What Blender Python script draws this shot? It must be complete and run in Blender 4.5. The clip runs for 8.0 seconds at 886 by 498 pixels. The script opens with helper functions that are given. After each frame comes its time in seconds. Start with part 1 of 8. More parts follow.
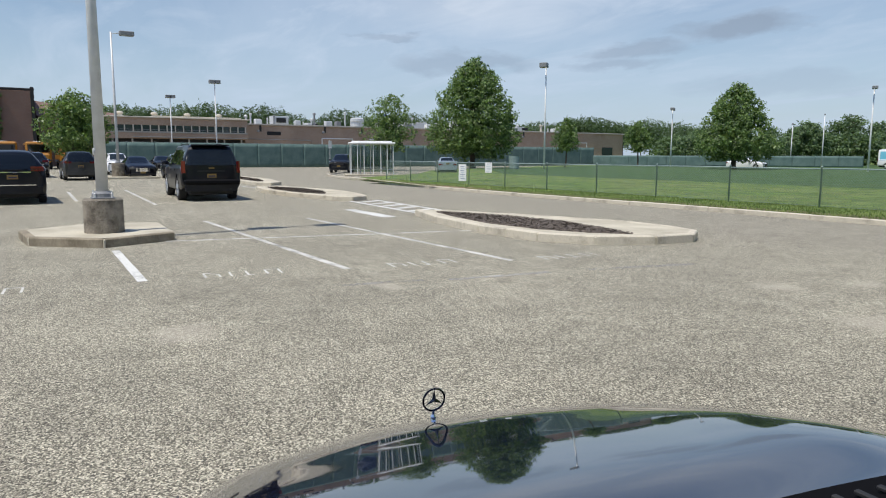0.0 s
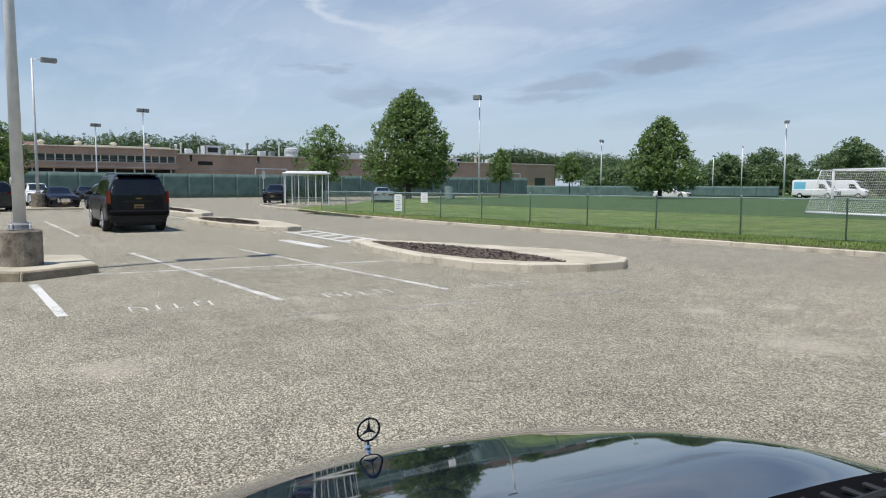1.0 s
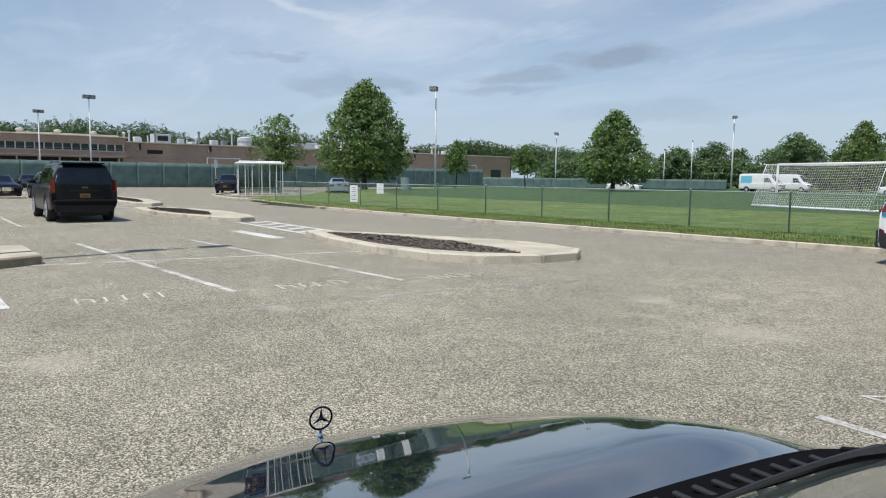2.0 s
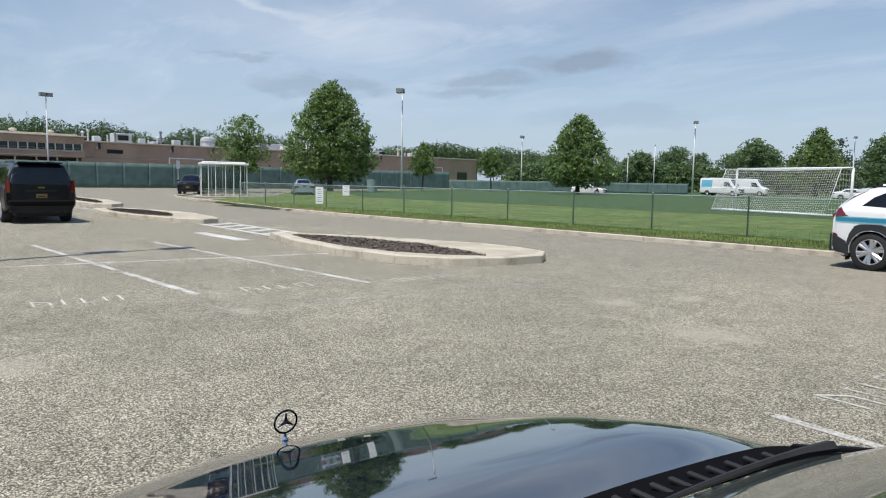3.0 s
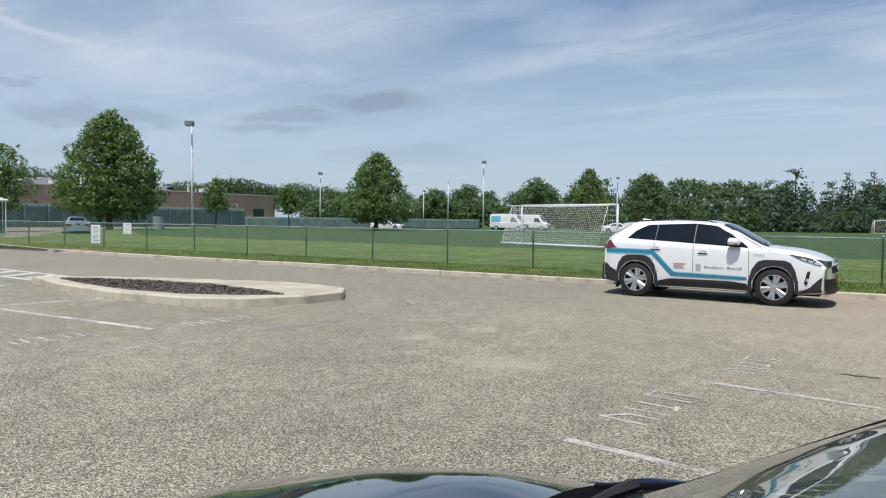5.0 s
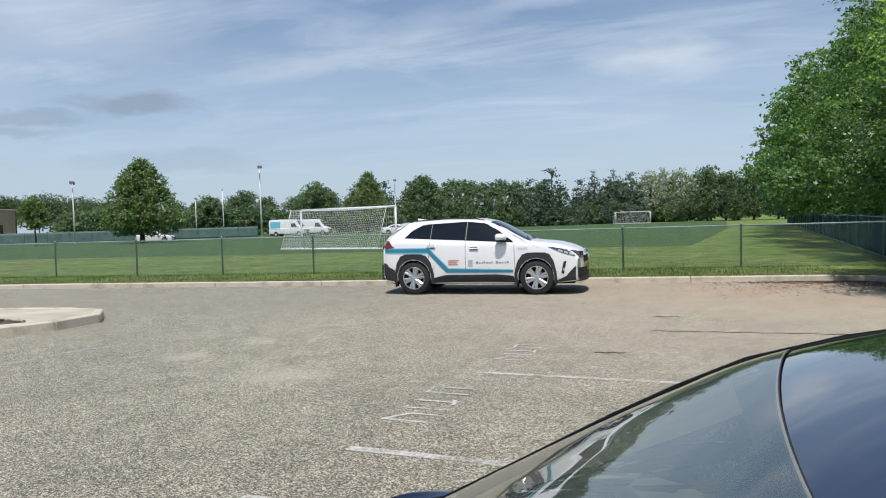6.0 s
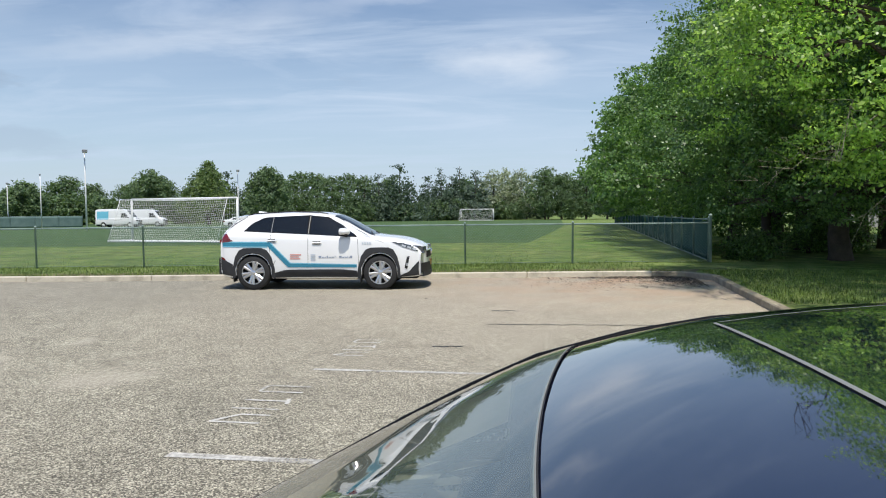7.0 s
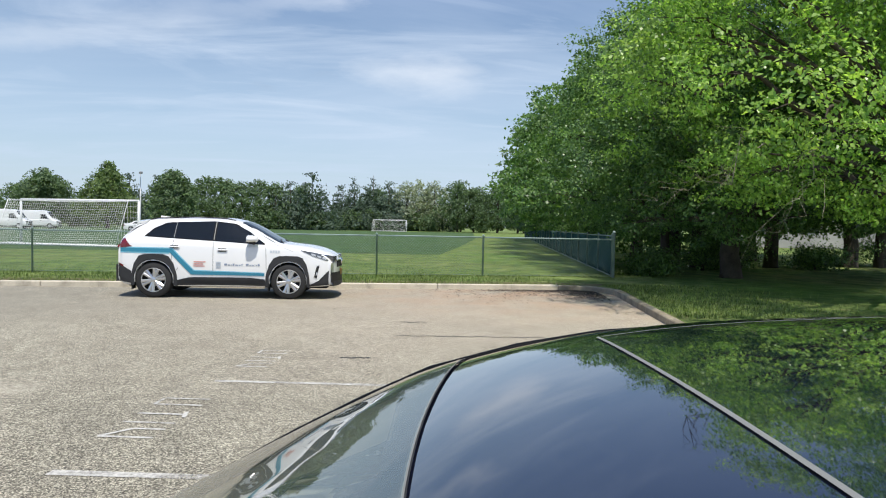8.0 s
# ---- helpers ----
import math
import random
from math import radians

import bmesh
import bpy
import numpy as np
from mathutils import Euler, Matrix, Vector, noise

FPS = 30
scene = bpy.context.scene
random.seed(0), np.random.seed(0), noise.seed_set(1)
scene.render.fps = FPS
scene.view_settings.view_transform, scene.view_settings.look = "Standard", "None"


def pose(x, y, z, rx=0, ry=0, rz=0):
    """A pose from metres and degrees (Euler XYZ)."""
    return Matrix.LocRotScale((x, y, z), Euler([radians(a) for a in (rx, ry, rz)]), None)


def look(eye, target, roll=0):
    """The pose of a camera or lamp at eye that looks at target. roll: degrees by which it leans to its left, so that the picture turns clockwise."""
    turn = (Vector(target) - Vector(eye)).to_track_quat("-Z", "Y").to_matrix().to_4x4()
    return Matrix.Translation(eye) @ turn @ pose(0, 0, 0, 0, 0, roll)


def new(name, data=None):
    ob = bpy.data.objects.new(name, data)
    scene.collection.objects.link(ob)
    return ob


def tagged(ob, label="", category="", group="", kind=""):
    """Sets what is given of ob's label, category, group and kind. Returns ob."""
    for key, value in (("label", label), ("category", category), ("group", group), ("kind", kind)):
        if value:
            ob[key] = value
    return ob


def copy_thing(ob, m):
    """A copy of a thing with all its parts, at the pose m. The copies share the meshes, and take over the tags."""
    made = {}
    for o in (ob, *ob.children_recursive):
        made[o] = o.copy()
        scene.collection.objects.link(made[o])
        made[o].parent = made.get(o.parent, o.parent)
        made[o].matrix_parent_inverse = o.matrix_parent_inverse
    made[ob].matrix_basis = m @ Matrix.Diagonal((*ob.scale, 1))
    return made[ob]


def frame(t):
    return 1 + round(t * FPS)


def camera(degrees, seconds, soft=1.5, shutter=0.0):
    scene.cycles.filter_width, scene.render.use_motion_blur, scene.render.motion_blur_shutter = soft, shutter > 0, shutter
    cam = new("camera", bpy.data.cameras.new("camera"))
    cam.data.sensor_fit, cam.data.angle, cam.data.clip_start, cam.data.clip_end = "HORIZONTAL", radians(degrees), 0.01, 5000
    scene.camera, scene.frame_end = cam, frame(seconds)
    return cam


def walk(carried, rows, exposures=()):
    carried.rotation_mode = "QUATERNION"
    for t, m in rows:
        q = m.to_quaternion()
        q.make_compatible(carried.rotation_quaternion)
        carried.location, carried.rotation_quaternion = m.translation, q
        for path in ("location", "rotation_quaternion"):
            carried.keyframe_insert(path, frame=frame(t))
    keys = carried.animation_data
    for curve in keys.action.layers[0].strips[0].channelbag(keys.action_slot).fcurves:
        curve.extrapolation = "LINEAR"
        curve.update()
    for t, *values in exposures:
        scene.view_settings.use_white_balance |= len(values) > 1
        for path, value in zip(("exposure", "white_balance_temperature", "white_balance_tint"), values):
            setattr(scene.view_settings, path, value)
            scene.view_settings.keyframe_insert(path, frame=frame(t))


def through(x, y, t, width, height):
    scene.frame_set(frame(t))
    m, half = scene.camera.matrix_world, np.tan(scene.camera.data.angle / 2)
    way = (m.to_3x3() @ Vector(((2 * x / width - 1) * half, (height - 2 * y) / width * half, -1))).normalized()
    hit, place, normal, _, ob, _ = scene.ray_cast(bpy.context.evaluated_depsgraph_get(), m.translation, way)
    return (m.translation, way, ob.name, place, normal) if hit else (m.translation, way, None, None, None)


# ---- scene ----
cam = camera(64.9, 8.0, soft=1.1)
PATH = [
    (0, (0.058, -0.095, 1.564), (-1.622, 0.957, 1.299), 0.2),
    (0.5, (0.070, -0.100, 1.563), (-1.567, 1.032, 1.368), 0.2),
    (1, (0.058, -0.085, 1.553), (-1.527, 1.122, 1.374), 0.2),
    (1.5, (0.070, -0.086, 1.549), (-1.471, 1.175, 1.355), 0.4),
    (3, (0.100, -0.101, 1.556), (-1.339, 1.274, 1.361), 1.0),
    (3.5, (0.098, -0.100, 1.555), (-1.302, 1.316, 1.370), 1.2),
    (4, (0.092, -0.099, 1.552), (-1.242, 1.381, 1.383), 1.4),
    (4.2, (0.090, -0.098, 1.550), (-1.213, 1.412, 1.390), 1.4),
    (5.3, (-0.009, 0.133, 1.547), (-0.830, 1.955, 1.490), -0.2),
    (5.5, (0.008, 0.166, 1.558), (-0.685, 2.041, 1.507), -1.0),
    (6, (0.037, 0.212, 1.551), (-0.389, 2.164, 1.474), -1.7),
    (6.5, (0.063, 0.249, 1.531), (-0.128, 2.237, 1.427), -1.3),
    (7, (0.114, 0.292, 1.544), (0.119, 2.290, 1.444), -0.5),
    (7.5, (0.145, 0.325, 1.533), (0.283, 2.318, 1.447), 0.2),
    (8, (0.140, 0.295, 1.545), (0.395, 2.278, 1.478), 1.1),
]
walk(cam, [(t, look(eye, target, roll)) for t, eye, target, roll in PATH], exposures=[(0, -0.02), (3, -0.02), (4.2, -0.04), (5.5, -0.08), (6.2, 0.0), (7, 0.1), (8, 0.17)])

# ---- sky and sun ----
SUN_WAY = Vector((0.06, -0.39, 0.92)).normalized()
world = bpy.data.worlds.new("sky")
scene.world = world
world.use_nodes = True


def wire(nt, kind, **sets):
    """A node of the given kind with its inputs and settings."""
    n = nt.nodes.new(kind)
    for key, value in sets.items():
        if key.startswith("i_"):
            slot = key[2:]
            slot = int(slot) if slot.isdigit() else slot.replace("_", " ")
            if isinstance(value, bpy.types.NodeSocket):
                nt.links.new(value, n.inputs[slot])
            else:
                n.inputs[slot].default_value = value
        elif key == "mode":
            n.operation = value
        elif key == "blend":
            n.blend_type = value
        elif key == "dtype":
            n.data_type = value
        elif key == "dims":
            n.noise_dimensions = value
        elif key == "feature":
            n.feature = value
        elif key == "space":
            n.invert = value
    return n


def ramp(nt, fac, stops):
    n = nt.nodes.new("ShaderNodeValToRGB")
    nt.links.new(fac, n.inputs[0])
    el = n.color_ramp.elements
    while len(el) < len(stops):
        el.new(0.5)
    for e, (p, c) in zip(el, stops):
        e.position = p
        e.color = (c, c, c, 1) if isinstance(c, (int, float)) else (*c, 1)
    return n.outputs[0]


def mixed(nt, fac, a, b, blend="MIX"):
    """A colour mixed of two."""
    n = nt.nodes.new("ShaderNodeMix")
    n.data_type, n.blend_type = "RGBA", blend
    for slot, value in ((0, fac), (6, a), (7, b)):
        if isinstance(value, bpy.types.NodeSocket):
            nt.links.new(value, n.inputs[slot])
        elif slot == 0:
            n.inputs[slot].default_value = value
        else:
            n.inputs[slot].default_value = (*value, 1) if len(value) == 3 else value
    return n.outputs[2]


def make_sky(nt):
    nt.nodes.clear()
    sky = nt.nodes.new("ShaderNodeTexSky")
    sky.sky_type, sky.sun_disc = "NISHITA", False
    sky.sun_elevation = math.asin(SUN_WAY.z)
    sky.sun_rotation = math.atan2(SUN_WAY.x, SUN_WAY.y)
    sky.air_density, sky.dust_density, sky.ozone_density = 1.0, 0.6, 2.2
    co = wire(nt, "ShaderNodeTexCoord").outputs["Generated"]
    sep = wire(nt, "ShaderNodeSeparateXYZ", i_0=co)
    z = wire(nt, "ShaderNodeMath", mode="MAXIMUM", i_0=sep.outputs[2], i_1=0.0).outputs[0]
    low = wire(nt, "ShaderNodeMath", mode="ADD", i_0=z, i_1=0.11).outputs[0]
    # directions laid onto a flat layer of cloud high above
    px = wire(nt, "ShaderNodeMath", mode="DIVIDE", i_0=sep.outputs[0], i_1=low).outputs[0]
    py = wire(nt, "ShaderNodeMath", mode="DIVIDE", i_0=sep.outputs[1], i_1=low).outputs[0]
    flat = wire(nt, "ShaderNodeCombineXYZ", i_0=px, i_1=py).outputs[0]
    turned = wire(nt, "ShaderNodeMapping", i_Vector=flat, i_Rotation=(0, 0, 0.5), i_Scale=(0.35, 0.8, 1)).outputs[0]
    veil = wire(nt, "ShaderNodeTexNoise", i_Vector=turned, i_Scale=1.1, i_Detail=6.0, i_Roughness=0.58, i_Distortion=0.6).outputs[0]
    veil = ramp(nt, veil, ((0.30, 0.0), (0.72, 1.0)))
    streak = wire(nt, "ShaderNodeMapping", i_Vector=flat, i_Rotation=(0, 0, 0.9), i_Scale=(0.55, 1.35, 1)).outputs[0]
    streak = wire(nt, "ShaderNodeTexNoise", i_Vector=streak, i_Scale=1.5, i_Detail=7.0, i_Roughness=0.60, i_Distortion=0.9).outputs[0]
    streak = ramp(nt, streak, ((0.50, 0.0), (0.78, 1.0)))
    cover = wire(nt, "ShaderNodeMath", mode="MULTIPLY_ADD", i_0=veil, i_1=0.52, i_2=0.02).outputs[0]
    cover = wire(nt, "ShaderNodeMath", mode="MULTIPLY_ADD", i_0=streak, i_1=0.48, i_2=cover).outputs[0]
    thin = wire(nt, "ShaderNodeMapRange", i_0=z, i_1=0.22, i_2=0.60, i_3=1.0, i_4=0.15).outputs[0]
    cover = wire(nt, "ShaderNodeMath", mode="MULTIPLY", i_0=cover, i_1=thin).outputs[0]
    cover = wire(nt, "ShaderNodeClamp", i_0=cover, i_Max=0.85).outputs[0]
    white = mixed(nt, cover, sky.outputs[0], (5.7, 6.6, 7.9))
    # single clouds, by bearing to the left and height in degrees, half sizes and slant
    az = wire(nt, "ShaderNodeMath", mode="ARCTAN2", i_0=wire(nt, "ShaderNodeMath", mode="MULTIPLY", i_0=sep.outputs[0], i_1=-1.0).outputs[0], i_1=sep.outputs[1]).outputs[0]
    el = wire(nt, "ShaderNodeMath", mode="ARCSINE", i_0=sep.outputs[2]).outputs[0]
    polar = wire(nt, "ShaderNodeCombineXYZ", i_0=az, i_1=el).outputs[0]
    ragged = wire(nt, "ShaderNodeTexNoise", i_Vector=wire(nt, "ShaderNodeMapping", i_Vector=polar, i_Scale=(9, 26, 1)).outputs[0], i_Scale=1.0, i_Detail=5.0, i_Roughness=0.6).outputs["Color"]
    ragged = wire(nt, "ShaderNodeVectorMath", mode="MULTIPLY_ADD", i_0=ragged, i_1=(0.16, 0.05, 0), i_2=polar).outputs[0]

    def cloud(a, e, wa, we, slant, soft):
        off = wire(nt, "ShaderNodeVectorMath", mode="SUBTRACT", i_0=ragged, i_1=(radians(a) + 0.08, radians(e) + 0.025, 0)).outputs[0]
        off = wire(nt, "ShaderNodeMapping", i_Vector=off, i_Rotation=(0, 0, radians(slant))).outputs[0]
        off = wire(nt, "ShaderNodeMapping", i_Vector=off, i_Scale=(1 / radians(wa), 1 / radians(we), 0)).outputs[0]
        d = wire(nt, "ShaderNodeVectorMath", mode="LENGTH", i_0=off).outputs["Value"]
        return wire(nt, "ShaderNodeMapRange", i_0=d, i_1=1.0, i_2=1.0 - soft).outputs[0]

    for a, e, wa, we, slant, soft, how in ((-5.5, 12.0, 6.5, 1.9, -4, 0.95, 0.5), (14, 15.0, 10, 2.0, 12, 1.0, 0.22), (40, 15.5, 13, 4.5, 4, 1.0, 0.34), (24, 12.5, 9, 1.2, 8, 1.0, 0.28), (3, 17.5, 7, 1.2, 14, 0.95, 0.3), (66, 15, 13, 0.7, -20, 0.9, 0.5), (55, 11.5, 14, 2.6, -3, 1.0, 0.35)):
        m = wire(nt, "ShaderNodeMath", mode="MULTIPLY", i_0=cloud(a, e, wa, we, slant, soft), i_1=how).outputs[0]
        white = mixed(nt, m, white, (7.6, 8.0, 8.6))
    for a, e, wa, we, slant, how in ((35.6, 9.4, 5.2, 1.15, 3, 0.8), (42.5, 7.9, 5.2, 0.7, 2, 0.6), (44, 6.9, 3.8, 0.5, 0, 0.5), (56.5, 7.3, 7.0, 0.8, -2, 0.5), (62, 9.4, 2.8, 0.4, -3, 0.45), (33, 5.4, 9, 0.9, 0, 0.3)):
        m = wire(nt, "ShaderNodeMath", mode="MULTIPLY", i_0=cloud(a, e, wa, we, slant, 0.55), i_1=how).outputs[0]
        white = mixed(nt, m, white, (2.3, 2.9, 3.8))
    # a few thin grey flat-bottomed clouds
    grey = wire(nt, "ShaderNodeMapping", i_Vector=flat, i_Rotation=(0, 0, 0.65), i_Location=(2.6, 0.7, 0), i_Scale=(0.55, 0.7, 1)).outputs[0]
    grey = wire(nt, "ShaderNodeTexNoise", i_Vector=grey, i_Scale=1.3, i_Detail=5.0, i_Roughness=0.55).outputs[0]
    grey = ramp(nt, grey, ((0.66, 0.0), (0.74, 0.35)))
    both = mixed(nt, grey, white, (3.2, 3.9, 5.0))
    # haze down at the horizon
    haze = ramp(nt, z, ((0.0, 0.75), (0.22, 0.0)))
    both = mixed(nt, haze, both, (4.1, 5.2, 6.7))
    high = wire(nt, "ShaderNodeMapRange", i_0=z, i_1=0.25, i_2=0.65).outputs[0]
    both = mixed(nt, high, both, mixed(nt, 1.0, both, (0.84, 0.97, 1.20), "MULTIPLY"))
    back = wire(nt, "ShaderNodeBackground", i_Color=both, i_Strength=0.112)
    out = nt.nodes.new("ShaderNodeOutputWorld")
    nt.links.new(back.outputs[0], out.inputs[0])


make_sky(world.node_tree)
sun_data = bpy.data.lights.new("sun", "SUN")
sun_data.energy, sun_data.angle, sun_data.color = 4.5, radians(0.55), (1.0, 0.95, 0.87)
sun = new("sun", sun_data)
sun.matrix_world = look(SUN_WAY * 60, (0, 0, 0))

# ---- materials ----
def material(name, rough=0.6, metal=0.0, color=(0.5, 0.5, 0.5), spec=0.5, coat=0.0):
    m = bpy.data.materials.new(name)
    m.use_nodes = True
    b = m.node_tree.nodes["Principled BSDF"]
    b.inputs["Base Color"].default_value = (*color, 1)
    b.inputs["Roughness"].default_value, b.inputs["Metallic"].default_value = rough, metal
    b.inputs["Specular IOR Level"].default_value = spec
    b.inputs["Coat Weight"].default_value, b.inputs["Coat Roughness"].default_value = coat, 0.02
    return m, m.node_tree, b


def coords(nt, world_space=True):
    """Where a spot of the surface lies, in metres."""
    if world_space:
        return wire(nt, "ShaderNodeNewGeometry").outputs["Position"]
    return wire(nt, "ShaderNodeTexCoord").outputs["Object"]


def noise_at(nt, co, scale, detail=4.0, rough=0.55, distortion=0.0):
    return wire(nt, "ShaderNodeTexNoise", i_Vector=co, i_Scale=scale, i_Detail=detail, i_Roughness=rough, i_Distortion=distortion).outputs[0]


def bump_from(nt, b, height, strength, distance):
    n = wire(nt, "ShaderNodeBump", i_Strength=strength, i_Distance=distance, i_Height=height)
    nt.links.new(n.outputs[0], b.inputs["Normal"])


def two_tone(name, dark, light, big, small, rough=0.8, bump=0.3, depth=0.01, metal=0.0, spec=0.3, world_space=True, contrast=(0.35, 0.65)):
    """A surface with stains at one scale and grain at another."""
    m, nt, b = material(name, rough, metal, spec=spec)
    co = coords(nt, world_space)
    n1 = ramp(nt, noise_at(nt, co, big, 5), ((contrast[0], 0.0), (contrast[1], 1.0)))
    n2 = noise_at(nt, co, small, 3)
    fac = wire(nt, "ShaderNodeMath", mode="MULTIPLY_ADD", i_0=n1, i_1=0.55, i_2=wire(nt, "ShaderNodeMath", mode="MULTIPLY", i_0=n2, i_1=0.45).outputs[0]).outputs[0]
    col = mixed(nt, fac, dark, light)
    nt.links.new(col, b.inputs["Base Color"])
    r = wire(nt, "ShaderNodeMath", mode="MULTIPLY_ADD", i_0=n1, i_1=0.15, i_2=rough - 0.07).outputs[0]
    nt.links.new(r, b.inputs["Roughness"])
    bump_from(nt, b, n2, bump, depth)
    return m


def asphalt_material():
    m, nt, b = material("worn chip asphalt", 0.9, spec=0.25)
    co = coords(nt)
    sep = wire(nt, "ShaderNodeSeparateXYZ", i_0=co)
    flat = wire(nt, "ShaderNodeCombineXYZ", i_0=sep.outputs[0], i_1=sep.outputs[1]).outputs[0]
    cell = wire(nt, "ShaderNodeTexVoronoi", i_Vector=flat, i_Scale=114.0)
    grain = wire(nt, "ShaderNodeSeparateColor", i_0=cell.outputs["Color"])
    chip = ramp(nt, grain.outputs[0], ((0.0, (0.026, 0.024, 0.021)), (0.3, (0.122, 0.115, 0.096)), (0.65, (0.350, 0.330, 0.270)), (1.0, (0.82, 0.785, 0.66))))
    fine = noise_at(nt, flat, 260.0, 2)
    chip = mixed(nt, 0.18, chip, ramp(nt, fine, ((0.3, (0.11, 0.105, 0.09)), (0.7, (0.40, 0.38, 0.32)))))
    # broad stains, tyre-polished lanes and washed-out pale spots
    stain = ramp(nt, noise_at(nt, flat, 0.35, 6, 0.6), ((0.30, 0.78), (0.72, 1.06)))
    col = mixed(nt, 1.0, chip, stain, "MULTIPLY")
    mid = ramp(nt, noise_at(nt, flat, 2.3, 5, 0.6, 0.5), ((0.35, 0.88), (0.66, 1.10)))
    col = mixed(nt, 1.0, col, mid, "MULTIPLY")
    lane = wire(nt, "ShaderNodeMapRange", i_0=sep.outputs[1], i_1=11.0, i_2=13.0).outputs[0]
    lane = wire(nt, "ShaderNodeMath", mode="MULTIPLY", i_0=lane, i_1=0.55).outputs[0]
    smooth = mixed(nt, 1.0, mixed(nt, 0.75, chip, (0.228, 0.215, 0.186)), mid, "MULTIPLY")
    col = mixed(nt, lane, col, smooth)
    # washed-in sand over the corner of the lot
    sand = wire(nt, "ShaderNodeVectorMath", mode="DISTANCE", i_0=flat, i_1=(3.6, 13.6, 0)).outputs["Value"]
    sand = wire(nt, "ShaderNodeMapRange", i_0=sand, i_1=9.5, i_2=2.0, i_4=0.62).outputs[0]
    sand = wire(nt, "ShaderNodeMath", mode="MULTIPLY", i_0=sand, i_1=ramp(nt, noise_at(nt, flat, 0.9, 6, 0.65), ((0.25, 0.55), (0.62, 1.0)))).outputs[0]
    col = mixed(nt, sand, col, mixed(nt, mid, (0.34, 0.29, 0.235), (0.44, 0.385, 0.32)))
    rust = ramp(nt, noise_at(nt, flat, 0.8, 5, 0.6), ((0.36, 0.0), (0.66, 0.6)))
    near = wire(nt, "ShaderNodeVectorMath", mode="DISTANCE", i_0=flat, i_1=(4.4, 15.9, 0)).outputs["Value"]
    near = wire(nt, "ShaderNodeMapRange", i_0=near, i_1=5.6, i_2=1.4).outputs[0]
    rust = wire(nt, "ShaderNodeMath", mode="MULTIPLY", i_0=rust, i_1=near).outputs[0]
    col = mixed(nt, rust, col, (0.40, 0.25, 0.17))
    wobble = wire(nt, "ShaderNodeVectorMath", mode="MULTIPLY_ADD", i_0=wire(nt, "ShaderNodeTexNoise", i_Vector=flat, i_Scale=1.3, i_Detail=5.0).outputs["Color"], i_1=(0.9, 0.9, 0), i_2=flat).outputs[0]
    pale = None
    for x, y, r in ((-4.45, 8.2, 0.42), (-2.75, 7.35, 0.5), (-5.8, 1.6, 0.4), (-6.9, 4.2, 0.3), (-3.9, 9.3, 0.3)):
        d = wire(nt, "ShaderNodeVectorMath", mode="DISTANCE", i_0=wobble, i_1=(x, y, 0)).outputs["Value"]
        d = wire(nt, "ShaderNodeMapRange", i_0=d, i_1=r, i_2=r * 0.35).outputs[0]
        pale = d if pale is None else wire(nt, "ShaderNodeMath", mode="MAXIMUM", i_0=pale, i_1=d).outputs[0]
    pale = wire(nt, "ShaderNodeMath", mode="MULTIPLY", i_0=pale, i_1=0.42).outputs[0]
    col = mixed(nt, pale, col, (0.46, 0.425, 0.37))
    col = mixed(nt, 1.0, col, (1.05, 1.02, 0.94), "MULTIPLY")
    nt.links.new(col, b.inputs["Base Color"])
    h = wire(nt, "ShaderNodeMath", mode="MULTIPLY_ADD", i_0=cell.outputs["Distance"], i_1=-0.6, i_2=fine).outputs[0]
    bump_from(nt, b, h, 0.75, 0.006)
    return m


def grass_material(name, dark, light, dry, dry_amount):
    m, nt, b = material(name, 0.85, spec=0.15)
    co = coords(nt)
    big = ramp(nt, noise_at(nt, co, 0.22, 5, 0.6), ((0.3, 0.0), (0.7, 1.0)))
    mid = ramp(nt, noise_at(nt, co, 2.2, 5, 0.62), ((0.32, 0.0), (0.68, 1.0)))
    fine = noise_at(nt, co, 34.0, 4, 0.7)
    fac = wire(nt, "ShaderNodeMath", mode="MULTIPLY_ADD", i_0=mid, i_1=0.5, i_2=wire(nt, "ShaderNodeMath", mode="MULTIPLY", i_0=fine, i_1=0.55).outputs[0]).outputs[0]
    col = mixed(nt, fac, dark, light)
    patch = wire(nt, "ShaderNodeMath", mode="MULTIPLY", i_0=big, i_1=mid).outputs[0]
    patch = wire(nt, "ShaderNodeMath", mode="MULTIPLY", i_0=patch, i_1=dry_amount).outputs[0]
    col = mixed(nt, patch, col, dry)
    worn = ramp(nt, noise_at(nt, co, 0.75, 6, 0.68, 0.4), ((0.32, 0.62), (0.68, 1.32)))
    col = mixed(nt, 1.0, col, worn, "MULTIPLY")
    nt.links.new(col, b.inputs["Base Color"])
    bump_from(nt, b, fine, 0.9, 0.05)
    return m


